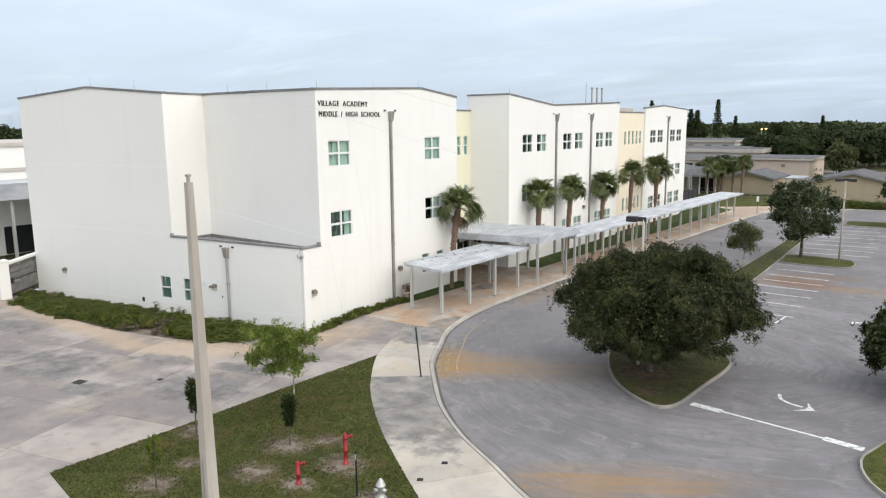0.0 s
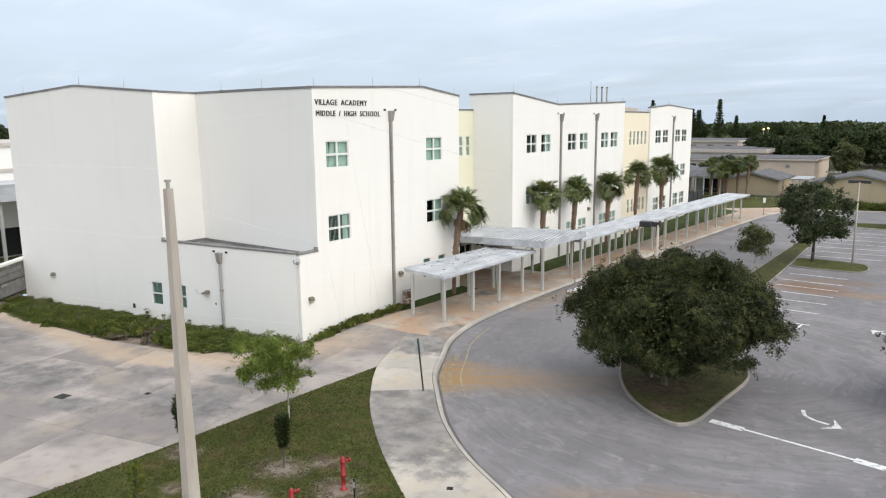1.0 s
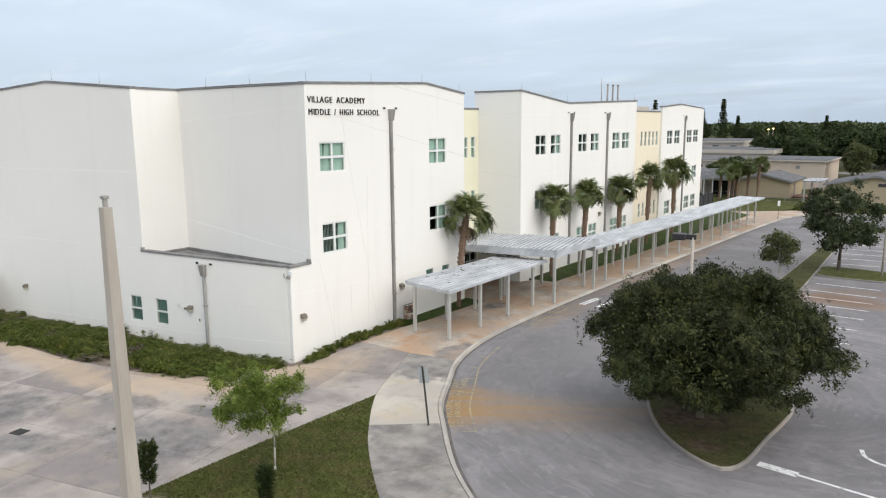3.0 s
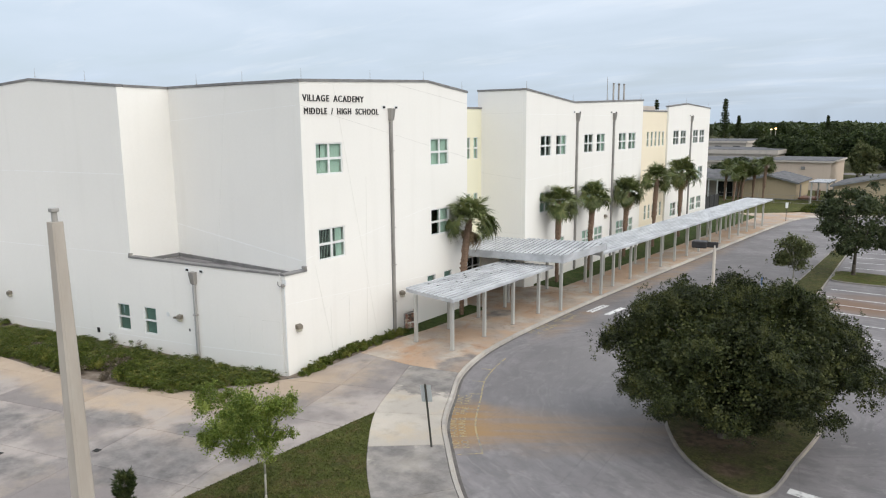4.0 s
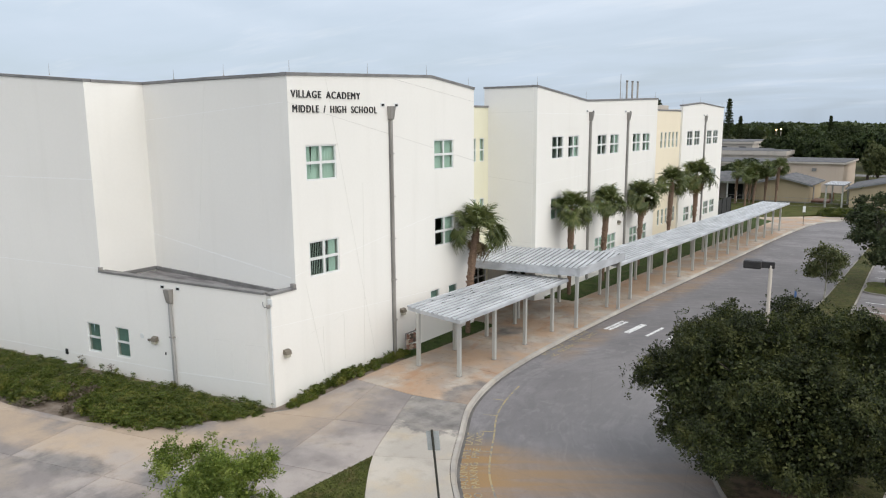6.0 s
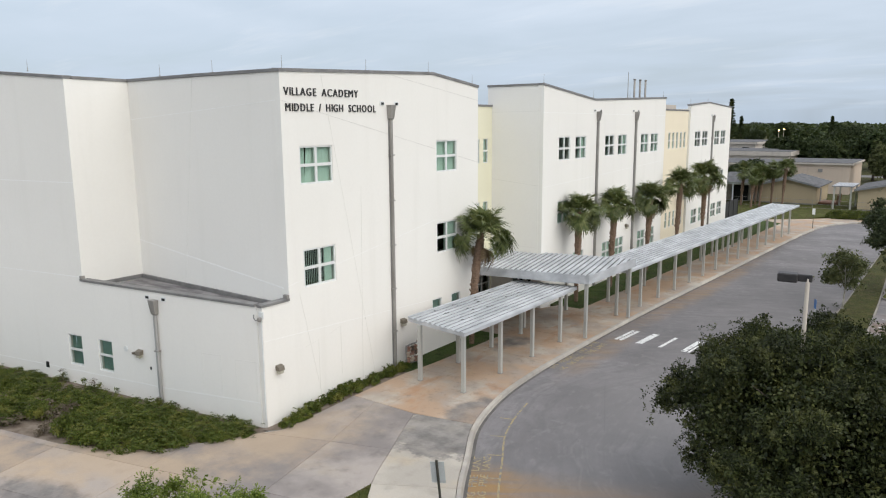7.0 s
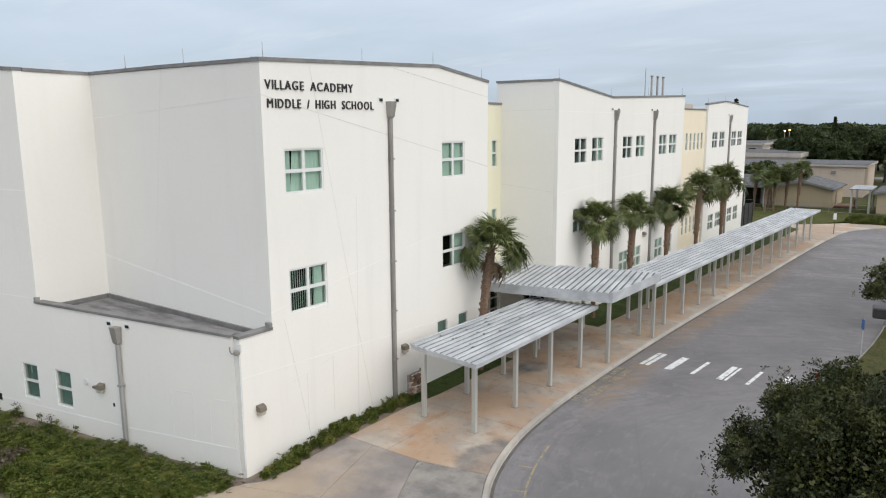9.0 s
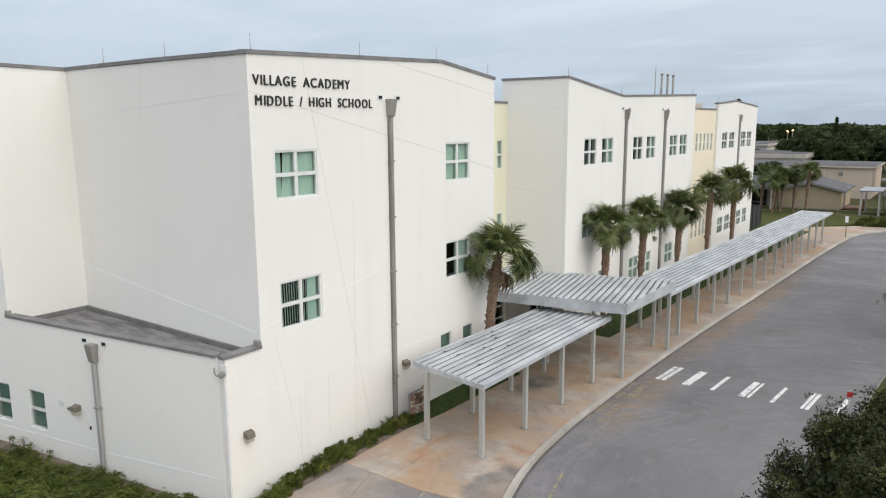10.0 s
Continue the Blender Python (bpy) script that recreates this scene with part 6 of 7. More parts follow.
# backflow pipes in a frame by the wall
cr = thing("pipe_rack", (-35.45, 38.3, 0.15), "rusty brown backflow pipes and valves in a frame by the wall", "pipe rack")
M_RUSTPIPE = plain("rusty red pipe", (0.16, 0.07, 0.045), (0.30, 0.19, 0.14), 7.0, 0.8)
M_CREAMPIPE = plain("chalky pipe paint", (0.46, 0.40, 0.33), (0.36, 0.28, 0.21), 7.0, 0.8)
rp = random.Random(17)
for i, z in enumerate((0.32, 0.62, 0.92)):
    bm = bmesh.new()
    tube(bm, (0, -0.5, z), (0, 0.5, z), 0.075, 0.075, 10)
    part("pipe", bm, M_RUSTPIPE if i % 2 else M_CREAMPIPE, cr, "", None, True)
    for j in range(4):
        y = -0.5 + 0.3 * j + rp.uniform(-0.06, 0.06)
        bm = bmesh.new()
        lathe(bm, [(0.02, -0.12), (0.10, -0.10), (0.10, -0.05), (0.065, -0.03), (0.065, 0.05), (0.11, 0.07), (0.11, 0.10), (0.03, 0.16)], 10, (0.03 + rp.uniform(0, 0.06), y, z + rp.uniform(-0.04, 0.06)))
        part("valve", bm, (M_RUSTPIPE, M_CREAMPIPE, M_RUSTPIPE, M_BARK)[(i + j) % 4], cr, "rusty valve body", None, True)
for y in (-0.56, 0.56):
    part("upright", one_box(-0.04, 0.04, y - 0.035, y + 0.035, 0, 1.15, 0.008), M_COPING, cr, "dark steel upright")
for z in (0.12, 1.09):
    part("cross_rail", one_box(-0.04, 0.04, -0.53, 0.53, z, z + 0.06, 0.008), M_COPING, cr)
bm = bmesh.new()
lathe(bm, [(0.02, 0.0), (0.12, 0.02), (0.12, 0.05), (0.02, 0.07)], 12, (0.05, 0.36, 1.15))
part("hand_wheel", bm, M_RUSTPIPE, cr, "rusty valve wheel")


# drains and covers
def drain(x, y, z, w, h, turn):
    ob = thing("drain_cover", (x, y, z), "dark iron drain cover set in concrete", "drain cover", "drain covers in the paving")
    m = Matrix.Rotation(radians(turn), 4, "Z")
    part("rim", one_box(-w, w, -h, h, -0.02, 0.008, 0.003), M_DRAIN, ob, "", m)
    for i in range(5):
        yy = -h + (i + 0.5) * 2 * h / 5
        part("bar", one_box(-w * 0.85, w * 0.85, yy - h * 0.09, yy + h * 0.09, 0.008, 0.016), M_BLACK, ob, "", m)


drain(-38.0, 16.4, 0.152, 0.30, 0.26, 15)
drain(-35.1, 18.9, 0.152, 0.14, 0.12, 15)
drain(-18.6, 20.1, 0.152, 0.11, 0.10, 30)
drain(-18.55, 18.6, 0.152, 0.11, 0.10, 30)

# ---- gate, fence and building at the left ----
gp = thing("gate_pillar", (-59.7, 21.75, 0.1), "white stucco gate pillar", "pillar")
part("shaft", one_box(-0.35, 0.35, -0.35, 0.35, 0, 2.75, 0.02), M_WALL, gp)
part("cap", one_box(-0.42, 0.42, -0.42, 0.42, 2.75, 2.87, 0.02), M_WALL, gp)
g0, g1 = Vector((-59.9, 22.1)), Vector((-62.5, 25.3))
gd = (g1 - g0).normalized()
gate = thing("metal_gate", (g0.x, g0.y, 0.12), "dark metal gate with vertical bars and a mesh panel", "gate")
gm = Matrix.Rotation(math.atan2(gd.y, gd.x), 4, "Z")
gl_ = (g1 - g0).length
for z in (0.1, 1.15, 2.35):
    part("rail", one_box(0, gl_, -0.03, 0.03, z, z + 0.07, 0.005), M_BLACK, gate, "", gm)
for i in range(int(gl_ / 0.16) + 1):
    part("bar", one_box(i * 0.16, i * 0.16 + 0.04, -0.015, 0.015, 0.1, 2.4), M_SPOUT, gate, "", gm)
for z0, z1 in ((0.22, 0.95), (1.32, 1.62), (1.78, 2.08)):
    part("panel", one_box(0.5, gl_ - 0.5, -0.045, -0.02, z0, z1), M_COPING, gate, "dark perforated panel", gm)
part("lock_box", one_box(0.3, 0.75, -0.08, 0.05, 0.95, 1.35, 0.01), M_BLACK, gate, "black lock box", gm)
part("lintel", one_box(-0.4, gl_ + 0.5, -0.2, 0.2, 2.42, 2.62, 0.02), M_WALL, gate, "white gate beam", gm)
lf = thing("metal_gate", (-60.1, 21.4, 0.12), "second leaf of the dark metal gate", "gate")
lm = Matrix.Rotation(radians(215), 4, "Z")
for z in (0.1, 1.15, 2.25):
    part("rail", one_box(0, 6.0, -0.03, 0.03, z, z + 0.07, 0.005), M_SPOUT, lf, "", lm)
for i in range(38):
    part("bar", one_box(i * 0.16, i * 0.16 + 0.035, -0.02, 0.02, 0.1, 2.3), M_SPOUT, lf, "", lm)

wing = thing("school_wing", (-92, 38, 0), "low white school wing with a covered walk", "building")


def boxed(parent, name, x0, x1, y0, y1, z0, z1, material, label="", bevel=0.0):
    o = Vector(parent.location)
    return part(name, one_box(x0 - o.x, x1 - o.x, y0 - o.y, y1 - o.y, z0 - o.z, z1 - o.z, bevel), material, parent, label)


boxed(wing, "wall", -104, -80, 15, 70, 0, 10.6, M_WALL)
boxed(wing, "coping", -104.1, -79.8, 14.9, 70.1, 10.6, 10.95, M_OLDWALL)
boxed(wing, "band", -79.998, -79.85, 15, 70, 8.2, 8.5, M_OLDWALL, "projecting band")
boxed(wing, "walk_roof", -80, -74, 15, 66, 5.9, 7.4, M_ALU, "white fascia of the covered walk")
for i in range(12):
    boxed(wing, "post", -74.6, -74.35, 16 + i * 4.2, 16.25 + i * 4.2, 0, 5.9, M_POST)
boxed(wing, "door", -80.0, -79.9, 30, 34, 0.1, 2.8, M_DARK, "dark doors in the shade")

# screen fence at the end of the far wing
fe = thing("screen_fence", (-37.2, 103.0, 0.1), "black screen fence at the end of the far wing", "fence")
part("screen", one_box(-0.02, 0.02, -3.5, 5.0, 0.05, 2.5), M_FENCE, fe, "black mesh screen")
for i in range(5):
    bm = bmesh.new()
    tube(bm, (0.05, -3.5 + i * 2.1, 0), (0.05, -3.5 + i * 2.1, 2.6), 0.035, 0.035, 8)
    part("post", bm, M_BLACK, fe)
rail = thing("chain_link_fence", (-36, 123.2, 0.1), "low chain link fence before the portable classrooms", "fence")
for i in range(20):
    bm = bmesh.new()
    tube(bm, (-14 + i * 2.4, 0, 0), (-14 + i * 2.4, 0, 1.3), 0.03, 0.03, 6)
    part("post", bm, M_SPOUT, rail)
for z in (0.15, 0.7, 1.27):
    bm = bmesh.new()
    tube(bm, (-14, 0, z), (31.6, 0, z), 0.02, 0.02, 6)
    part("rail", bm, M_SPOUT, rail)


# ---- portable classrooms and far school blocks ----
def portable(x0, x1, y0, y1, eave, ridge, wall_mat, label, door=True):
    mx = (x0 + x1) / 2
    ob = thing("portable_classroom", (mx, y0, 0.0), label, "building", "portable classrooms on the far lawn")
    w, d = (x1 - x0) / 2, y1 - y0
    bm = bmesh.new()
    vs = [[bm.verts.new(c) for c in ((-w, y, 0.3), (w, y, 0.3), (w, y, eave), (0, y, ridge), (-w, y, eave))] for y in (0, d)]
    bm.faces.new(vs[0])
    bm.faces.new(list(reversed(vs[1])))
    for i in (0, 1, 4):
        bm.faces.new((vs[0][i], vs[1][i], vs[1][(i + 1) % 5], vs[0][(i + 1) % 5]))
    bmesh.ops.recalc_face_normals(bm, faces=bm.faces)
    part("wall", bm, wall_mat, ob)
    part("skirting", one_box(-w + 0.05, w - 0.05, 0.06, d - 0.06, -0.05, 0.3), M_SPOUT, ob)
    for s in (-1, 1):
        bm = bmesh.new()
        pts = [(0, ridge + 0.04), (s * (w + 0.5), eave - 0.5 * (ridge - eave) / w + 0.04)]
        vs = [bm.verts.new((px, y, pz + dz)) for dz in (0, 0.14) for y in (-0.5, d + 0.5) for px, pz in pts]
        for f in ((0, 1, 3, 2), (4, 6, 7, 5), (0, 4, 5, 1), (2, 3, 7, 6), (1, 5, 7, 3), (0, 2, 6, 4)):
            bm.faces.new([vs[i] for i in f])
        bmesh.ops.recalc_face_normals(bm, faces=bm.faces)
        part("roof", bm, M_SHINGLE, ob, "grey shingle roof slope")
        bm = bmesh.new()
        vs = [bm.verts.new((px, y, pz + dz)) for dz in (-0.14, 0.16) for y in (-0.56, -0.505) for px, pz in pts]
        for f in ((0, 1, 3, 2), (4, 6, 7, 5), (0, 4, 5, 1), (2, 3, 7, 6), (1, 5, 7, 3), (0, 2, 6, 4)):
            bm.faces.new([vs[i] for i in f])
        bmesh.ops.recalc_face_normals(bm, faces=bm.faces)
        part("rake_board", bm, M_ALU_FAR, ob, "white rake board")
    for i in range(1, int(2 * w / 1.22)):
        part("batten", one_box(-w + i * 1.22 - 0.03, -w + i * 1.22 + 0.03, -0.03, 0.0, 0.3, eave - 0.05), wall_mat, ob)
    if door:
        part("door", one_box(w, w + 0.06, d * 0.3, d * 0.3 + 1.0, 0.35, 2.4, 0.01), M_COPING, ob, "grey door")
        st = part("deck", one_box(w + 0.1, w + 2.6, d * 0.15, d * 0.55, 0.2, 0.45, 0.02), M_WOODRAIL, ob, "red brown wooden deck")
        for i in range(6):
            part("rail_post", one_box(w + 2.5, w + 2.58, d * 0.15 + i * d * 0.08, d * 0.15 + i * d * 0.08 + 0.08, 0.45, 1.45), M_WOODRAIL, st)
        part("top_rail", one_box(w + 2.48, w + 2.6, d * 0.15, d * 0.55, 1.42, 1.52), M_WOODRAIL, st)
    return ob


portable(-39.1, -31.2, 128.5, 139.0, 2.9, 3.9, M_PORTABLE, "tan portable classroom with a grey gable roof")
portable(-25.4, -12.9, 124.5, 136.0, 3.0, 4.4, M_PORTABLE, "tan portable classroom with a wide grey gable roof")
portable(-58.0, -46.0, 126.0, 138.0, 3.6, 5.0, M_OLDWALL, "white portable classroom with a grey roof", False)
porch = thing("porch", (-42.4, 126.5, 0), "white porch with a grey hipped roof on thin posts", "porch")
boxed(porch, "fascia", -45.6, -39.5, 125.6, 131.0, 3.0, 3.3, M_FRAME)
bm = bmesh.new()
vs = [bm.verts.new((px + 42.4, py - 126.5, pz)) for px, py, pz in ((-45.9, 125.3, 3.304), (-39.2, 125.3, 3.304), (-39.2, 131.3, 3.304), (-45.9, 131.3, 3.304), (-43.6, 128.3, 4.7), (-41.5, 128.3, 4.7))]
for f in ((0, 1, 5, 4), (1, 2, 5), (2, 3, 4, 5), (3, 0, 4), (3, 2, 1, 0)):
    bm.faces.new([vs[i] for i in f])
bmesh.ops.recalc_face_normals(bm, faces=bm.faces)
part("roof", bm, M_SHINGLE, porch, "grey hipped roof")
for x in (-45.3, -43.9, -42.5, -41.1, -39.8):
    boxed(porch, "post", x, x + 0.16, 125.8, 125.96, 0, 3.0, M_FRAME)
boxed(porch, "back_wall", -45.5, -39.6, 130.4, 130.6, 0, 3.0, M_OLDWALL, "shaded wall under the porch")
boxed(porch, "dark_door", -43.6, -41.2, 130.25, 130.39, 0.1, 2.5, M_DARK, "dark doorway")
cw = thing("covered_walk", (-27.4, 127.5, 0), "pale metal walkway cover between the classrooms", "canopy")
boxed(cw, "roof", -28.7, -26.0, 124.2, 131, 3.3, 3.42, M_ALU_FAR)
for i in range(9):
    boxed(cw, "rib", -28.65 + i * 0.3, -28.5 + i * 0.3, 124.2, 131, 3.424, 3.47, M_ALU, "pale roof rib")
for x in (-28.5, -26.4):
    for y in (124.6, 130.6):
        boxed(cw, "post", x, x + 0.2, y, y + 0.2, 0, 3.3, M_POST)


def block(x0, x1, y0, y1, h, label, material, windows=0, band=0.6):
    ob = thing("school_block", ((x0 + x1) / 2, y0, 0), label, "building", "flat-roofed blocks behind the yard")
    boxed(ob, "wall", x0, x1, y0, y1, -0.1, h - band, material)
    boxed(ob, "fascia", x0 - 0.4, x1 + 0.4, y0 - 0.4, y1 + 0.4, h - band, h, M_OLDWALL, "pale roof fascia")
    boxed(ob, "roof", x0 - 0.3, x1 + 0.3, y0 - 0.3, y1 + 0.3, h + 0.004, h + 0.08, M_SHINGLE, "grey flat roof")
    for i in range(windows):
        x = x0 + (i + 0.5) * (x1 - x0) / windows
        boxed(ob, "window", x - 0.8, x + 0.8, y0 - 0.06, y0 - 0.002, h - band - 1.9, h - band - 0.7, M_DARK, "dark window")


block(-40.5, -29.6, 150, 166, 5.3, "tan flat-roofed school block", M_PINKTAN, 0, 0.3)
block(-82, -43.4, 172, 190, 6.3, "white flat-roofed school block", M_OLDWALL, 8, 0.9)
block(-96, -55.5, 196, 222, 7.6, "long white flat-roofed school block", M_OLDWALL, 9, 0.5)
block(-12, 26, 142, 160, 5.2, "low block with a grey roof behind the portables", M_PORTABLE, 4, 0.4)
block(-58, -40.9, 152, 168, 4.9, "low flat-roofed school block with a pale wall", M_OLDWALL, 5, 0.3)
bm = one_box(-34.5, -33.8, 149.85, 149.99, 3.7, 4.25, 0.02)
single("wall_vent", bm, M_COPING, "grey louvred vent on the tan block", "vent")

# ---- distant trees ----
def far_tree_mesh(seed, size, leaf, count, clumps, material):
    rng = np.random.default_rng(seed)
    return quads_mesh("crown", spray_crown(size, clumps, count // 7, 7, leaf, rng, 0.25, leaf * 0.9, 0.65, (0.16, 0.30), 0.6, 0.3, 0.82), material)


FAR = [far_tree_mesh(200 + i, (5.5, 5.5, 4.2), 0.46, 13000, 75, M_FARLEAF) for i in range(4)]
FARPALE = far_tree_mesh(210, (4.4, 4.4, 3.6), 0.5, 7000, 50, M_FARPALE)
trunk_bm = bmesh.new()
limbs(trunk_bm, (0, 0, 0), (0.1, 0.1, 3.2), [(2.5, 0.5, 6), (-2, 1.5, 6.2), (0.3, -2.4, 6.5), (0, 2.0, 7)], 0.28, np.random.default_rng(1))
FARTRUNK = mesh_of("trunk", trunk_bm, M_BARK, True)


def far_tree(x, y, s, sz, me, label, group):
    ob = thing("tree", (x, y, -0.03), label, "tree", group)
    ob.scale = (s, s, s * sz)
    ob.rotation_euler = (0, 0, rs.uniform(0, 6.28))
    part("trunk", FARTRUNK, None, ob)
    part("crown", me, None, ob, "", Matrix.Translation((0, 0, 6.6)))


for i in range(46):
    x = -66 + i * 2.9 + rs.uniform(-2, 2)
    y = 205 + rs.uniform(0, 40) + (20 if x < -45 else 0)
    grow = 0.62 + 0.36 * min(1.0, max(0.0, (x + 60) / 45))
    far_tree(x, y, grow * rs.uniform(0.85, 1.15), rs.uniform(0.95, 1.12), FAR[i % 4], "dense dark green tree behind the school yard", "trees behind the school yard")
for x, y, s in ((-49.0, 192, 0.8), (-43.0, 184, 0.86), (-37.0, 178, 0.75), (-29.5, 186, 0.92), (-22.5, 176, 0.95), (-15.0, 188, 1.02), (-7, 180, 1.0), (2, 184, 1.05), (12, 178, 1.0)):
    far_tree(x, y, s, 1.08, FAR[int(x) % 4], "large dark green tree behind the tan block", "trees behind the school yard")
far_tree(-24.6, 152, 0.66, 1.28, FARPALE, "rounded olive green tree beside the tan block", "trees behind the school yard")
for x, y, s in ((-46.0, 142, 0.48), (-43.6, 141, 0.56)):
    far_tree(x, y, s, 1.05, FAR[1], "dark green tree among the portable classrooms", "trees behind the school yard")
for i in range(120):
    x = -700 + i * 9.5 + rs.uniform(-6, 6)
    y = 330 + rs.uniform(0, 120) - 0.10 * x
    far_tree(x, y, rs.uniform(0.85, 1.2), 1.0, FAR[i % 4], "distant tree on the horizon", "distant trees")
for i in range(60):
    x = -240 + i * 1.5 + rs.uniform(-3, 3)
    y = 25 + (i * 17 % 130)
    if x < -125:
        far_tree(x, y, rs.uniform(0.9, 1.3), 1.0, FAR[i % 4], "dark green tree beyond the low school wing", "trees beyond the low wing")
rng = np.random.default_rng(44)
n = 52000
wx = rng.uniform(-1500, 700, n)
wy = rng.uniform(480, 1400, n)
hump = 7.5 + 2.5 * np.sin(wx * 0.021 + wy * 0.011) + 1.5 * np.sin(wx * 0.077)
wz = hump * rng.uniform(0.15, 1.0, n) ** 0.5
single("woods", quads_mesh("woods", leaf_quads(np.stack([wx, wy, wz], axis=1), 7.0, 4.5, rng, 0.8), M_FARLEAF), None, "low dark woods along the horizon", "woods", kind="stuff")


def tall_pine(x, y, h, w, seed):
    rng = np.random.default_rng(seed)
    ob = thing("tall_pine", (x, y, 0), "tall narrow dark conifer standing above the roofs", "tree", "tall conifers on the skyline")
    bm = bmesh.new()
    tube(bm, (0, 0, 0), (0, 0, h * 0.98), 0.3, 0.05, 8)
    part("trunk", bm, M_BARK, ob)
    qs = []
    for t in np.arange(0.25, 1.0, 0.042):
        r = (w * 1.25 * (1 - t) ** 0.7 + 0.3) * rng.uniform(0.75, 1.2)
        for a in np.arange(0, 6.28, 0.55):
            a += rng.uniform(-0.3, 0.3)
            m = 6
            s = rng.uniform(0.2, 1.0, m)
            p = np.stack([r * s * math.cos(a), r * s * math.sin(a), h * t + 0.25 * r * s + rng.normal(size=m) * 0.1], axis=1)
            qs.append(p)
    part("crown", quads_mesh("crown", leaf_quads(np.concatenate(qs), 1.0, 0.32, rng, 0.6), M_PINE), None, ob, "tiers of dark needles")


for i, (x, y, h, w) in enumerate(((-75.7, 250, 20.0, 1.7), (-82.5, 250, 16.5, 2.0), (-86.0, 254, 17.0, 1.9), (-98.6, 250, 20.3, 1.8), (-102, 256, 17.0, 1.6), (-109.5, 400, 15.8, 1.7), (-128, 210, 18.5, 1.9), (-68, 400, 15.2, 1.3))):
    tall_pine(x, y, h, w, 300 + i)


# a lit street light far beyond the yard
M_GLOW = Nodes("warm lamp glow")
M_GLOW.b.inputs["Emission Color"].default_value = (1.0, 0.55, 0.22, 1)
M_GLOW.b.inputs["Emission Strength"].default_value = 9.0
M_GLOW.colour((0.8, 0.5, 0.3))
for x, y, z in ((-58.0, 240.0, 10.35), (-59.3, 240.0, 10.1)):
    lamp = thing("street_lamp", (x, y, 0), "far street lamp glowing warm orange above the trees", "street lamp", "far street lamps")
    bm = bmesh.new()
    tube(bm, (0, 0, 0), (0, 0, z), 0.12, 0.07, 8)
    part("pole", bm, M_POLE, lamp)
    bm = bmesh.new()
    lathe(bm, [(0.04, 0.08), (0.22, 0.04), (0.25, -0.1), (0.14, -0.2), (0.04, -0.24)], 10, (0, 0, z))
    part("lamp_head", bm, M_GLOW.set(0.5), lamp, "glowing orange lamp head", None, True)

# grit and dry leaves swept along the kerb
M_GRIT = leaf_material("dry leaf grit", (0.10, 0.07, 0.045), (0.24, 0.18, 0.12), (0.36, 0.29, 0.2), 0.0)
rng = np.random.default_rng(77)
edge = [p for p in KERB if 43 < p.y < 112 and p.x < -15]
n = 4500
pts = []
lens = np.cumsum([0.0] + [(b - a).length for a, b in zip(edge, edge[1:])])
for t, off in zip(rng.uniform(0, lens[-1], n), 0.06 + np.abs(rng.normal(size=n)) * 0.45):
    i = min(len(edge) - 2, int(np.searchsorted(lens, t)) - 1 if t > 0 else 0)
    a, b = edge[i], edge[i + 1]
    d = (b - a).normalized()
    p = a.lerp(b, (t - lens[i]) / max(1e-6, lens[i + 1] - lens[i])) - Vector((-d.y, d.x)) * off
    if math.sin(t * 0.5) + math.sin(t * 0.17 + 1.0) + rng.normal() * 0.8 > -0.3:
        pts.append((p.x, p.y, 0.012))
single("leaf_litter", quads_mesh("leaf_litter", leaf_quads(np.array(pts), 0.05, 0.032, rng, 8.0), M_GRIT), None, "dry leaf litter and grit along the kerb", "litter", kind="stuff")

# ---- markings on the road ----
def mark(points, z=0.006, name="road_marking", material=M_PAINT, label="worn white road marking", group="markings on the road"):
    bm = bmesh.new()
    f = bm.faces.new([bm.verts.new((x, y, z)) for x, y in points])
    f.normal_update()
    if f.normal.z < 0:
        f.normal_flip()
    bmesh.ops.triangulate(bm, faces=bm.faces)
    return single(name, bm, material, label, "road marking", group, "structure")


def stripe(a, b, w, **more):
    a, b = Vector(a), Vector(b)
    n = (b - a).normalized()
    n = Vector((-n.y, n.x)) * w / 2
    return mark([tuple(a - n), tuple(b - n), tuple(b + n), tuple(a + n)], **more)


def ribbon(line, w, material, label):
    bm = bmesh.new()
    l, r = beside(line, w / 2), beside(line, -w / 2)
    vl = [bm.verts.new((p.x, p.y, 0.006)) for p in l]
    vr = [bm.verts.new((p.x, p.y, 0.006)) for p in r]
    for i in range(len(line) - 1):
        bm.faces.new((vl[i], vr[i], vr[i + 1], vl[i + 1]))
    bmesh.ops.recalc_face_normals(bm, faces=bm.faces)
    return single("road_marking", bm, material, label, "road marking", "markings on the road", "structure")


# stop bar and lane line
stripe((-13.25, 31.25), (-11.9, 31.15), 0.42)
stripe((-11.9, 31.15), (-7.9, 30.75), 0.14)
stripe((-7.9, 30.75), (-6.5, 30.55), 0.42)
# parking stalls
for y in (49.2, 52.4, 55.3, 57.8, 60.1, 62.3, 65.0):
    stripe((-16.9, y), (-12.6, y), 0.12)
stripe((-15.0, 47.0), (-13.2, 47.1), 0.12)
stripe((-15.0, 47.0), (-14.3, 49.2), 0.12)
stripe((-13.2, 47.1), (-13.0, 49.2), 0.12)
stripe((-14.2, 49.1), (-13.2, 47.1), 0.10)
for i in range(9):
    y = 74.5 + i * 2.9
    stripe((-17.3, y), (-11.2, y + 0.8), 0.12)
for i in range(12):
    y = 46 + i * 3.1
    stripe((-3.0, y), (2.2, y), 0.12)


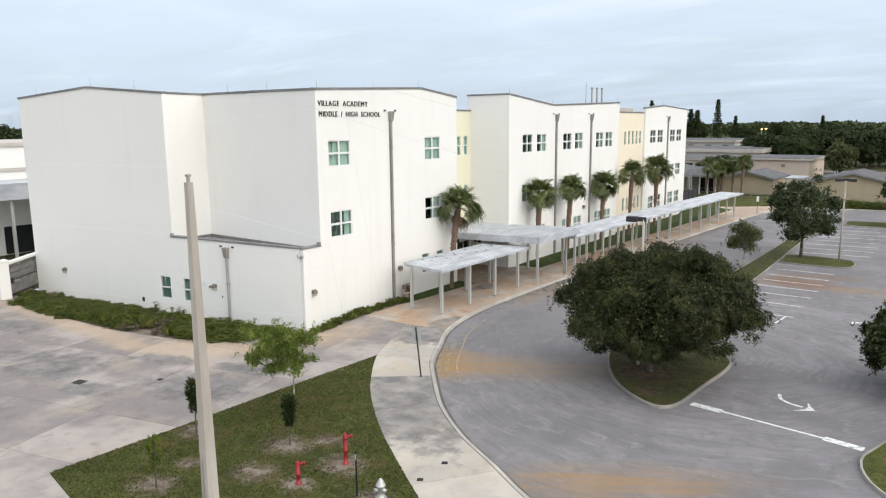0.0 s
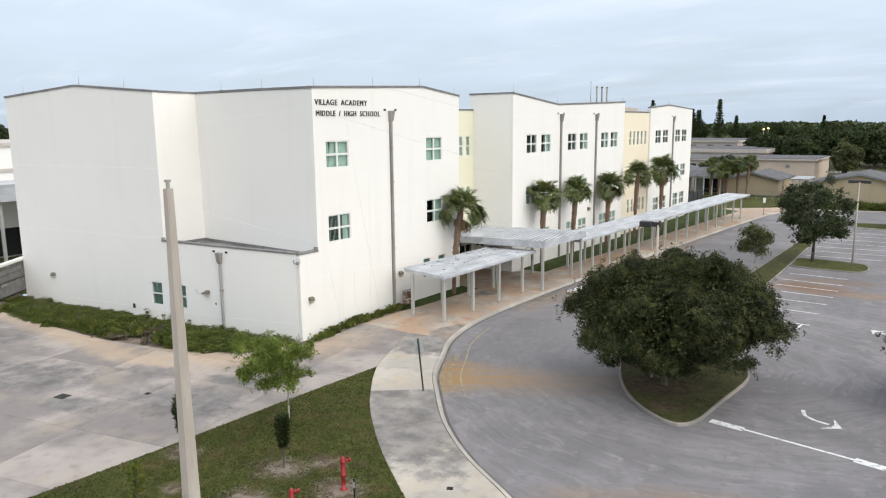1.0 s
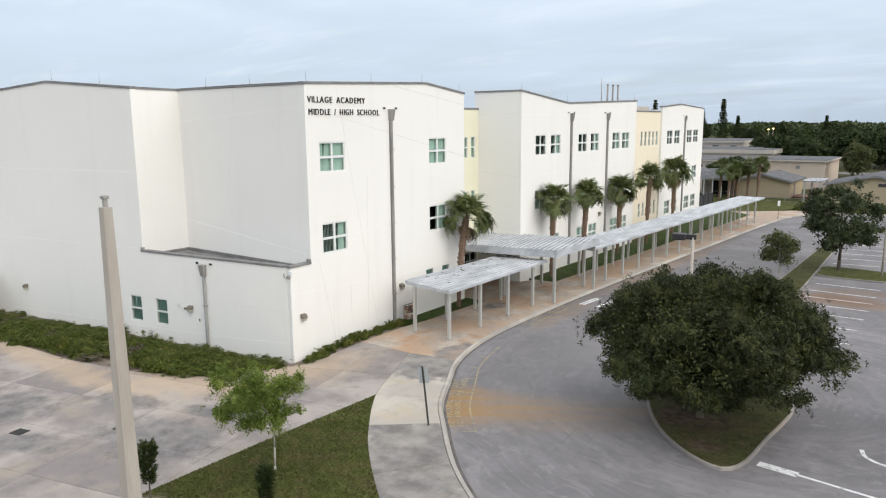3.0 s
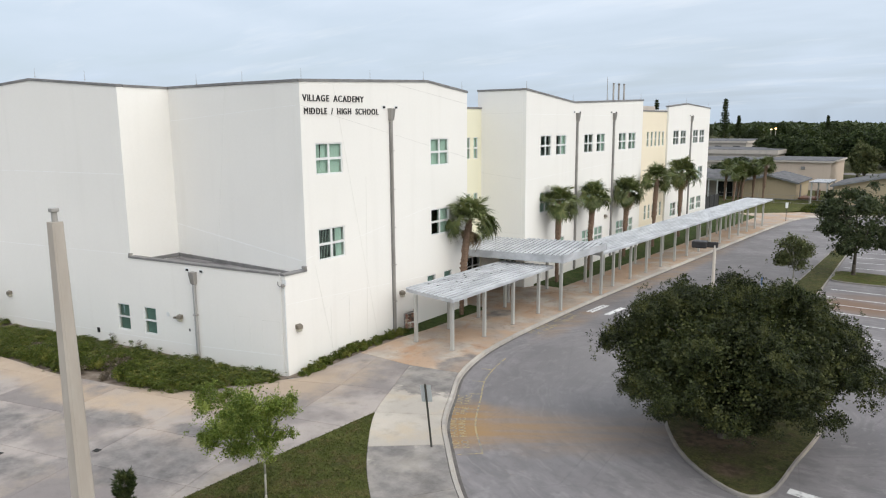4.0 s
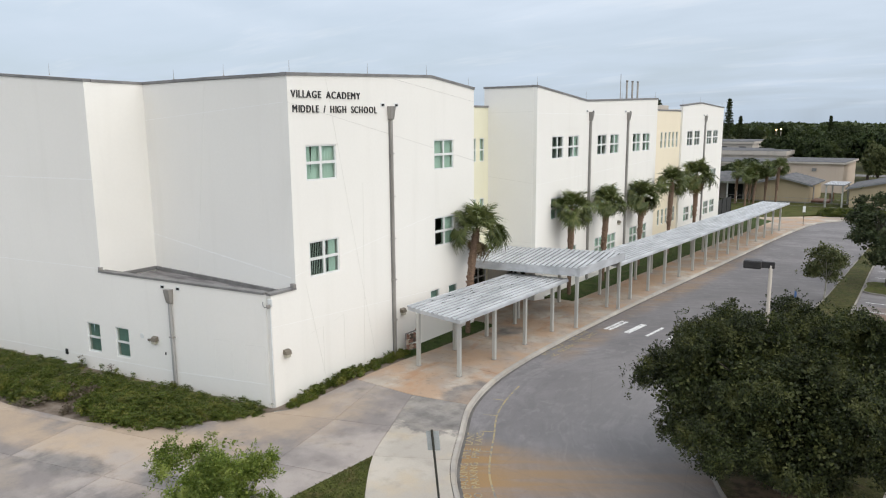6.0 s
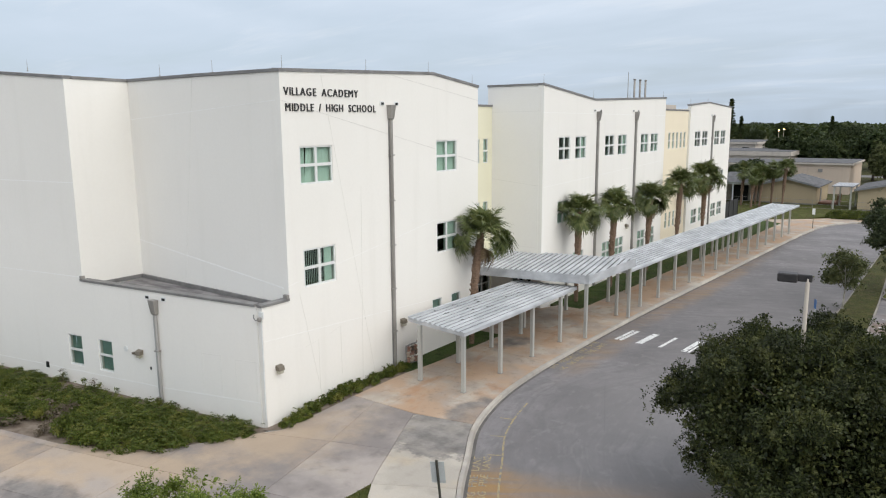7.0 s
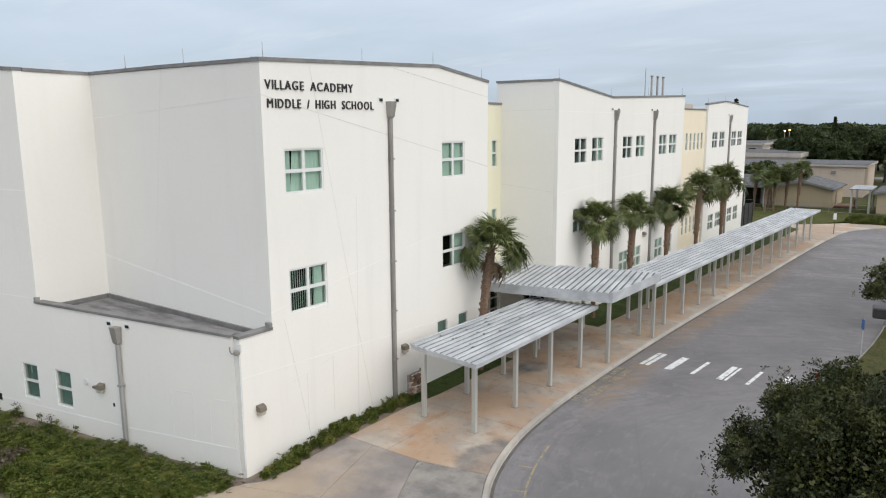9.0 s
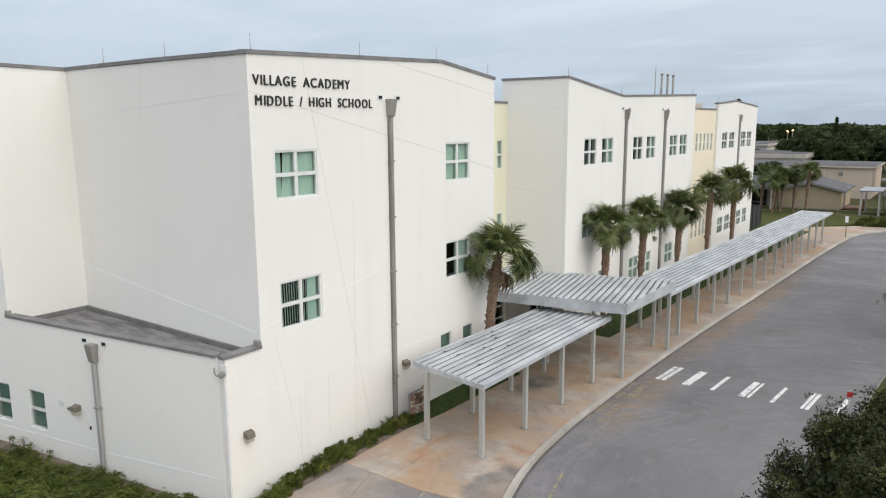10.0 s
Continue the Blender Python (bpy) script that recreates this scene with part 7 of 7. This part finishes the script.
def arrow(x, y, turn, s=1.0):
    m = Matrix.Translation((x, y, 0)) @ Matrix.Rotation(radians(turn), 4, "Z") @ Matrix.Scale(s, 4)

    def at(pts):
        return [tuple((m @ Vector((a, b, 0))).xy) for a, b in pts]

    bend = glide([(-0.95, 0.75), (-0.65, 0.25), (-0.15, 0.0), (0.45, 0.0)], 5)
    ribbon([Vector((m @ Vector((p.x, p.y, 0))).xy) for p in bend], 0.16 * s, M_PAINT, "worn white curved lane arrow")
    mark(at([(0.36, -0.70), (1.0, -0.02), (0.36, 0.70), (0.62, 0.12), (0.62, -0.12)]), label="worn white arrow head")


arrow(-9.62, 33.78, -14, 0.98)
arrow(-8.6, 49.6, 150, 1.0)
# crossing
BARS = (((0.0, 0.20), (0.27, 0.21)), ((0.0, 0.38),), ((0.02, 0.19),), ((0.0, 0.28), (0.36, 0.12)), ((0.05, 0.17),), ((0.0, 0.13), (0.18, 0.16)), ((0.0, 0.2),))
for i, bars_here in enumerate(BARS):
    for off, w in bars_here:
        x = -29.0 + i * 1.28 + off
        mark([(x, 48.75), (x + w, 48.75), (x + w + 0.2, 51.05), (x + 0.2, 51.05)], name="crossing_stripe", label="worn white crossing stripe", group="stripes of the crossing")
# fire lane line and its words
near_line = [p for p in KERB if 26.3 < p.y < 41.5 and p.x < -20]
lane = beside(near_line, -1.22)
ribbon(lane[: int(len(lane) * 0.82)], 0.075, M_PAINT_Y, "worn yellow fire lane line")
for i in (0, 9, 12, 15, 18):
    if i < len(near_line):
        p, q = beside(near_line, -0.62)[i], lane[i]
        stripe(tuple(p if i else beside(near_line, -0.25)[i]), tuple(q), 0.06, material=M_PAINT_Y, label="worn yellow fire lane tick")


def along(line, s):
    for a, b in zip(line, line[1:]):
        d = (b - a).length
        if s <= d:
            return a.lerp(b, s / d), math.atan2((b - a).y, (b - a).x)
        s -= d
    return line[-1], 0.0


words = thing("fire_lane_lettering", (-25.5, 29.5, 0.0), "worn yellow fire lane lettering along the kerb", "lettering", "", "structure")


def put_on_road(line, start):
    def put(me, x, k, h):
        p, a = along(line, start + x)
        m = Matrix.Translation((p.x + 25.5, p.y - 29.5, 0.007)) @ Matrix.Rotation(a, 4, "Z") @ Matrix.Diagonal((k, h, 1, 1))
        part("letter", me, None, words, "", m)
    return put


for gap in (-0.44, -0.80):
    row = beside(near_line, gap)
    letter_line("NO PARKING", 2.9, 0.30, M_PAINT_Y, 0.0, 0.012 + abs(gap) * 0.001, put_on_road(row, 0.5))
    letter_line("FIRE LANE", 2.3, 0.30, M_PAINT_Y, 0.0, 0.012 + abs(gap) * 0.001, put_on_road(row, 3.7))
far_line = [p for p in KERB if 40.0 < p.y < 48.4 and p.x < -20]
for gap in (-0.42, -0.90):
    row = beside(far_line, gap)
    letter_line("NO PARKING", 2.8, 0.34, M_PAINT_Y, 0.0, 0.012 + abs(gap) * 0.001, put_on_road(row, 2.2))
    letter_line("FIRE LANE", 2.3, 0.34, M_PAINT_Y, 0.0, 0.012 + abs(gap) * 0.001, put_on_road(row, 5.3))

# dirt in the gutter
M_DIRT = plain("dark gutter dirt", (0.085, 0.078, 0.074), (0.15, 0.138, 0.13), 1.3, 0.95)
ribbon(beside([p for p in KERB if -16 < p.y and p.x < 0], -0.10), 0.15, M_DIRT, "dark dirt line in the gutter")

# ---- paving: kerb stones and slabs ----
kerb_run = [p for p in KERB if -16 < p.y and p.x < 10]
pave = thing("kerb_line", (-28, 50, 0), "pale concrete kerb along the drive", "kerb", kind="structure")
for i in range(len(kerb_run) - 1):
    a, b = kerb_run[i], kerb_run[i + 1]
    d = (b - a).normalized()
    side = Vector((-d.y, d.x))
    n = max(1, round((b - a).length / 3.0))
    for j in range(n):
        p, q = a.lerp(b, j / n) + d * 0.004, a.lerp(b, (j + 1) / n) - d * 0.004
        bm = bmesh.new()
        rows = []
        for c in (p, q):
            rows.append([bm.verts.new((c.x + side.x * u + 28, c.y + side.y * u - 50, z)) for u, z in ((-0.05, -0.05), (-0.05, 0.006), (-0.02, 0.012), (0.0, 0.12), (0.035, 0.155), (0.17, 0.158), (0.17, -0.05))])
        for k in range(7):
            bm.faces.new((rows[0][k], rows[0][(k + 1) % 7], rows[1][(k + 1) % 7], rows[1][k]))
        bm.faces.new(rows[0])
        bm.faces.new(list(reversed(rows[1])))
        bmesh.ops.recalc_face_normals(bm, faces=bm.faces)
        part("kerb_stone", bm, M_KERB, pave)


def slabs(owner, outline, xs, ys, top, material, gap=0.02, turn=0.0):
    """Cuts an outline along grid lines and lays a slab, with its joint, in each field."""
    bm = bmesh.new()
    c, s = math.cos(radians(turn)), math.sin(radians(turn))
    f = bm.faces.new([bm.verts.new((x * c + y * s, y * c - x * s, 0)) for x, y in outline])
    f.normal_update()
    if f.normal.z < 0:
        f.normal_flip()
    bmesh.ops.triangulate(bm, faces=bm.faces)
    bmesh.ops.dissolve_limit(bm, angle_limit=0.01, verts=bm.verts, edges=bm.edges)
    for axis, values in ((0, xs), (1, ys)):
        for v in values:
            co, no = [0, 0, 0], [0, 0, 0]
            co[axis], no[axis] = v, 1
            bmesh.ops.bisect_plane(bm, geom=list(bm.verts) + list(bm.edges) + list(bm.faces), plane_co=co, plane_no=no)
    fields = {}
    for f in bm.faces:
        at = f.calc_center_median()
        key = (sum(at.x > v for v in xs), sum(at.y > v for v in ys))
        fields.setdefault(key, []).append([Vector((v.co.x * c - v.co.y * s, v.co.x * s + v.co.y * c)) for v in f.verts])
    bm.free()
    o = Vector(owner.location)
    for key in sorted(fields):
        bm = bmesh.new()
        for poly in fields[key]:
            bm.faces.new([bm.verts.new((p.x - o.x, p.y - o.y, top - o.z + drop(p.x, p.y))) for p in poly])
        bmesh.ops.remove_doubles(bm, verts=bm.verts, dist=0.001)
        bmesh.ops.inset_region(bm, faces=list(bm.faces), thickness=gap, depth=0.0, use_even_offset=True, use_boundary=True)
        rim = {v for e in bm.edges if len(e.link_faces) == 1 for v in e.verts}
        for v in rim:
            v.co.z -= 0.03
        part("slab", bm, material, owner)


plaza_edge = [tuple(p) for p in WALK_EDGE if p.y >= 27.75]
plaza_outline = ([(-29.2, 21.5), (-29.35, 15.7), (-29.6, 11.2), (-26.7, 10.7), (-20, 9.2), (-12, 6.5), (-12, -14), (-84, -14), (-84, 26.5), (-63, 25.2)] + HEDGE_EDGE[0:] +
                 [(-35.3, 29.5), (-35.0, 33.4)] + list(reversed(plaza_edge)))
plaza = single("plaza", plate(plaza_outline, -0.45, -0.22), M_PAVEJOINT, "large stained concrete plaza slabs with dark joints", "plaza", kind="structure")
slabs(plaza, plaza_outline, [-29.0 + u for u in (-45, -40, -35.5, -31, -26.5, -22, -17.7, -13.3, -8.9, -4.5, 0.05, 5.1, 9.7, 14.5)], [26.2 + v for v in (-22.5, -18.5, -14.5, -10.7, -6.9, -2.95, 0.2, 3.4, 6.4, 10.8)], 0.15, M_PLAZA, turn=15.0)

k0 = [p for p in beside(KERB, 0.185) if p.y < 34.05 and p.x < -5.3]
strip_poly = [tuple(p) for p in k0] + [tuple(p) for p in reversed(WALK_EDGE)]
strip = single("pavement", plate(strip_poly, -0.2, 0.118), M_PAVEJOINT, "curved concrete pavement slabs, some dark with stains", "pavement", kind="structure")
# slabs of the curved pavement, cut across the walk
o = Vector(strip.location)


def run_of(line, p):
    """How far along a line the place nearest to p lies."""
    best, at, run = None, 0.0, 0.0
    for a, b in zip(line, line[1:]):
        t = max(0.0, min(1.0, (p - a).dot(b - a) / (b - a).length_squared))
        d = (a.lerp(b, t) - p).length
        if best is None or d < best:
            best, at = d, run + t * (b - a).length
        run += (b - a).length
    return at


# each joint from the lawn side to the kerb side
joints = [((-8.0, 11.5), (-5.4, 16.3)), ((-10.9, 13.2), (-8.6, 17.4)), ((-13.6, 14.8), (-11.5, 18.6)), ((-16.2, 16.5), (-14.2, 19.7)), ((-18.6, 18.1), (-16.6, 21.0)), ((-21.2, 20.0), (-19.2, 22.5)),
          ((-24.0, 22.2), (-22.1, 24.8)), ((-26.9, 25.2), (-24.7, 27.0)), ((-28.6, 28.0), (-26.3, 29.3)), ((-30.3, 30.7), (-27.7, 31.9)), ((-31.5, 33.4), (-28.8, 34.1))]
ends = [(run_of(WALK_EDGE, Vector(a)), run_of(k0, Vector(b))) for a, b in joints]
for i in range(len(ends) - 1):
    (i0, o0), (i1, o1) = ends[i], ends[i + 1]
    sub = 5
    outer = [along(k0, o0 + (o1 - o0) * j / sub)[0] for j in range(sub + 1)]
    inner = [along(WALK_EDGE, i0 + (i1 - i0) * j / sub)[0] for j in range(sub + 1)]
    bm = bmesh.new()
    a = [bm.verts.new((p.x, p.y, 0.15)) for p in outer]
    b = [bm.verts.new((p.x, p.y, 0.15)) for p in inner]
    for j in range(sub):
        bm.faces.new((a[j], a[j + 1], b[j + 1], b[j]))
    bmesh.ops.recalc_face_normals(bm, faces=bm.faces)
    if bm.faces[:][0].normal.z < 0:
        bmesh.ops.reverse_faces(bm, faces=bm.faces)
    bmesh.ops.inset_region(bm, faces=list(bm.faces), thickness=0.016, depth=0.0, use_even_offset=True, use_boundary=True)
    for v in {v for e in bm.edges if len(e.link_faces) == 1 for v in e.verts}:
        v.co.z -= 0.03
    part("slab", bm, M_STRIP if i > 6 else M_STRIP_OLD, strip)

k1 = [tuple(p) for p in beside(KERB, 0.185) if p.y > k0[-1].y + 0.01 and p.x < -20.5]
walk_poly = [tuple(k0[-1])] + k1 + [(-26.0, 113.8), (-31.0, 109.3), (-34.4, 107.0), (-31.2, 104.5), (-31.5, 98.0), (-33.35, 53.4), (-35.0, 53.4), (-35.57, 52.0), (-39.3, 51.7), (-39.3, 45.4), (-34.5, 45.3), (-34.75, 39.0), (-35.0, 37.0), (-35.0, 33.4), (-31.5, 33.42)]
cwalk = single("pavement", plate(walk_poly, -0.2, 0.118), M_PAVEJOINT, "tan rust-stained concrete walk under the canopies", "pavement", kind="structure")
slabs(cwalk, walk_poly, [-36.5, -33.0], [38.0 + 4.6 * i for i in range(17)], 0.15, M_CANOPYWALK, 0.014)
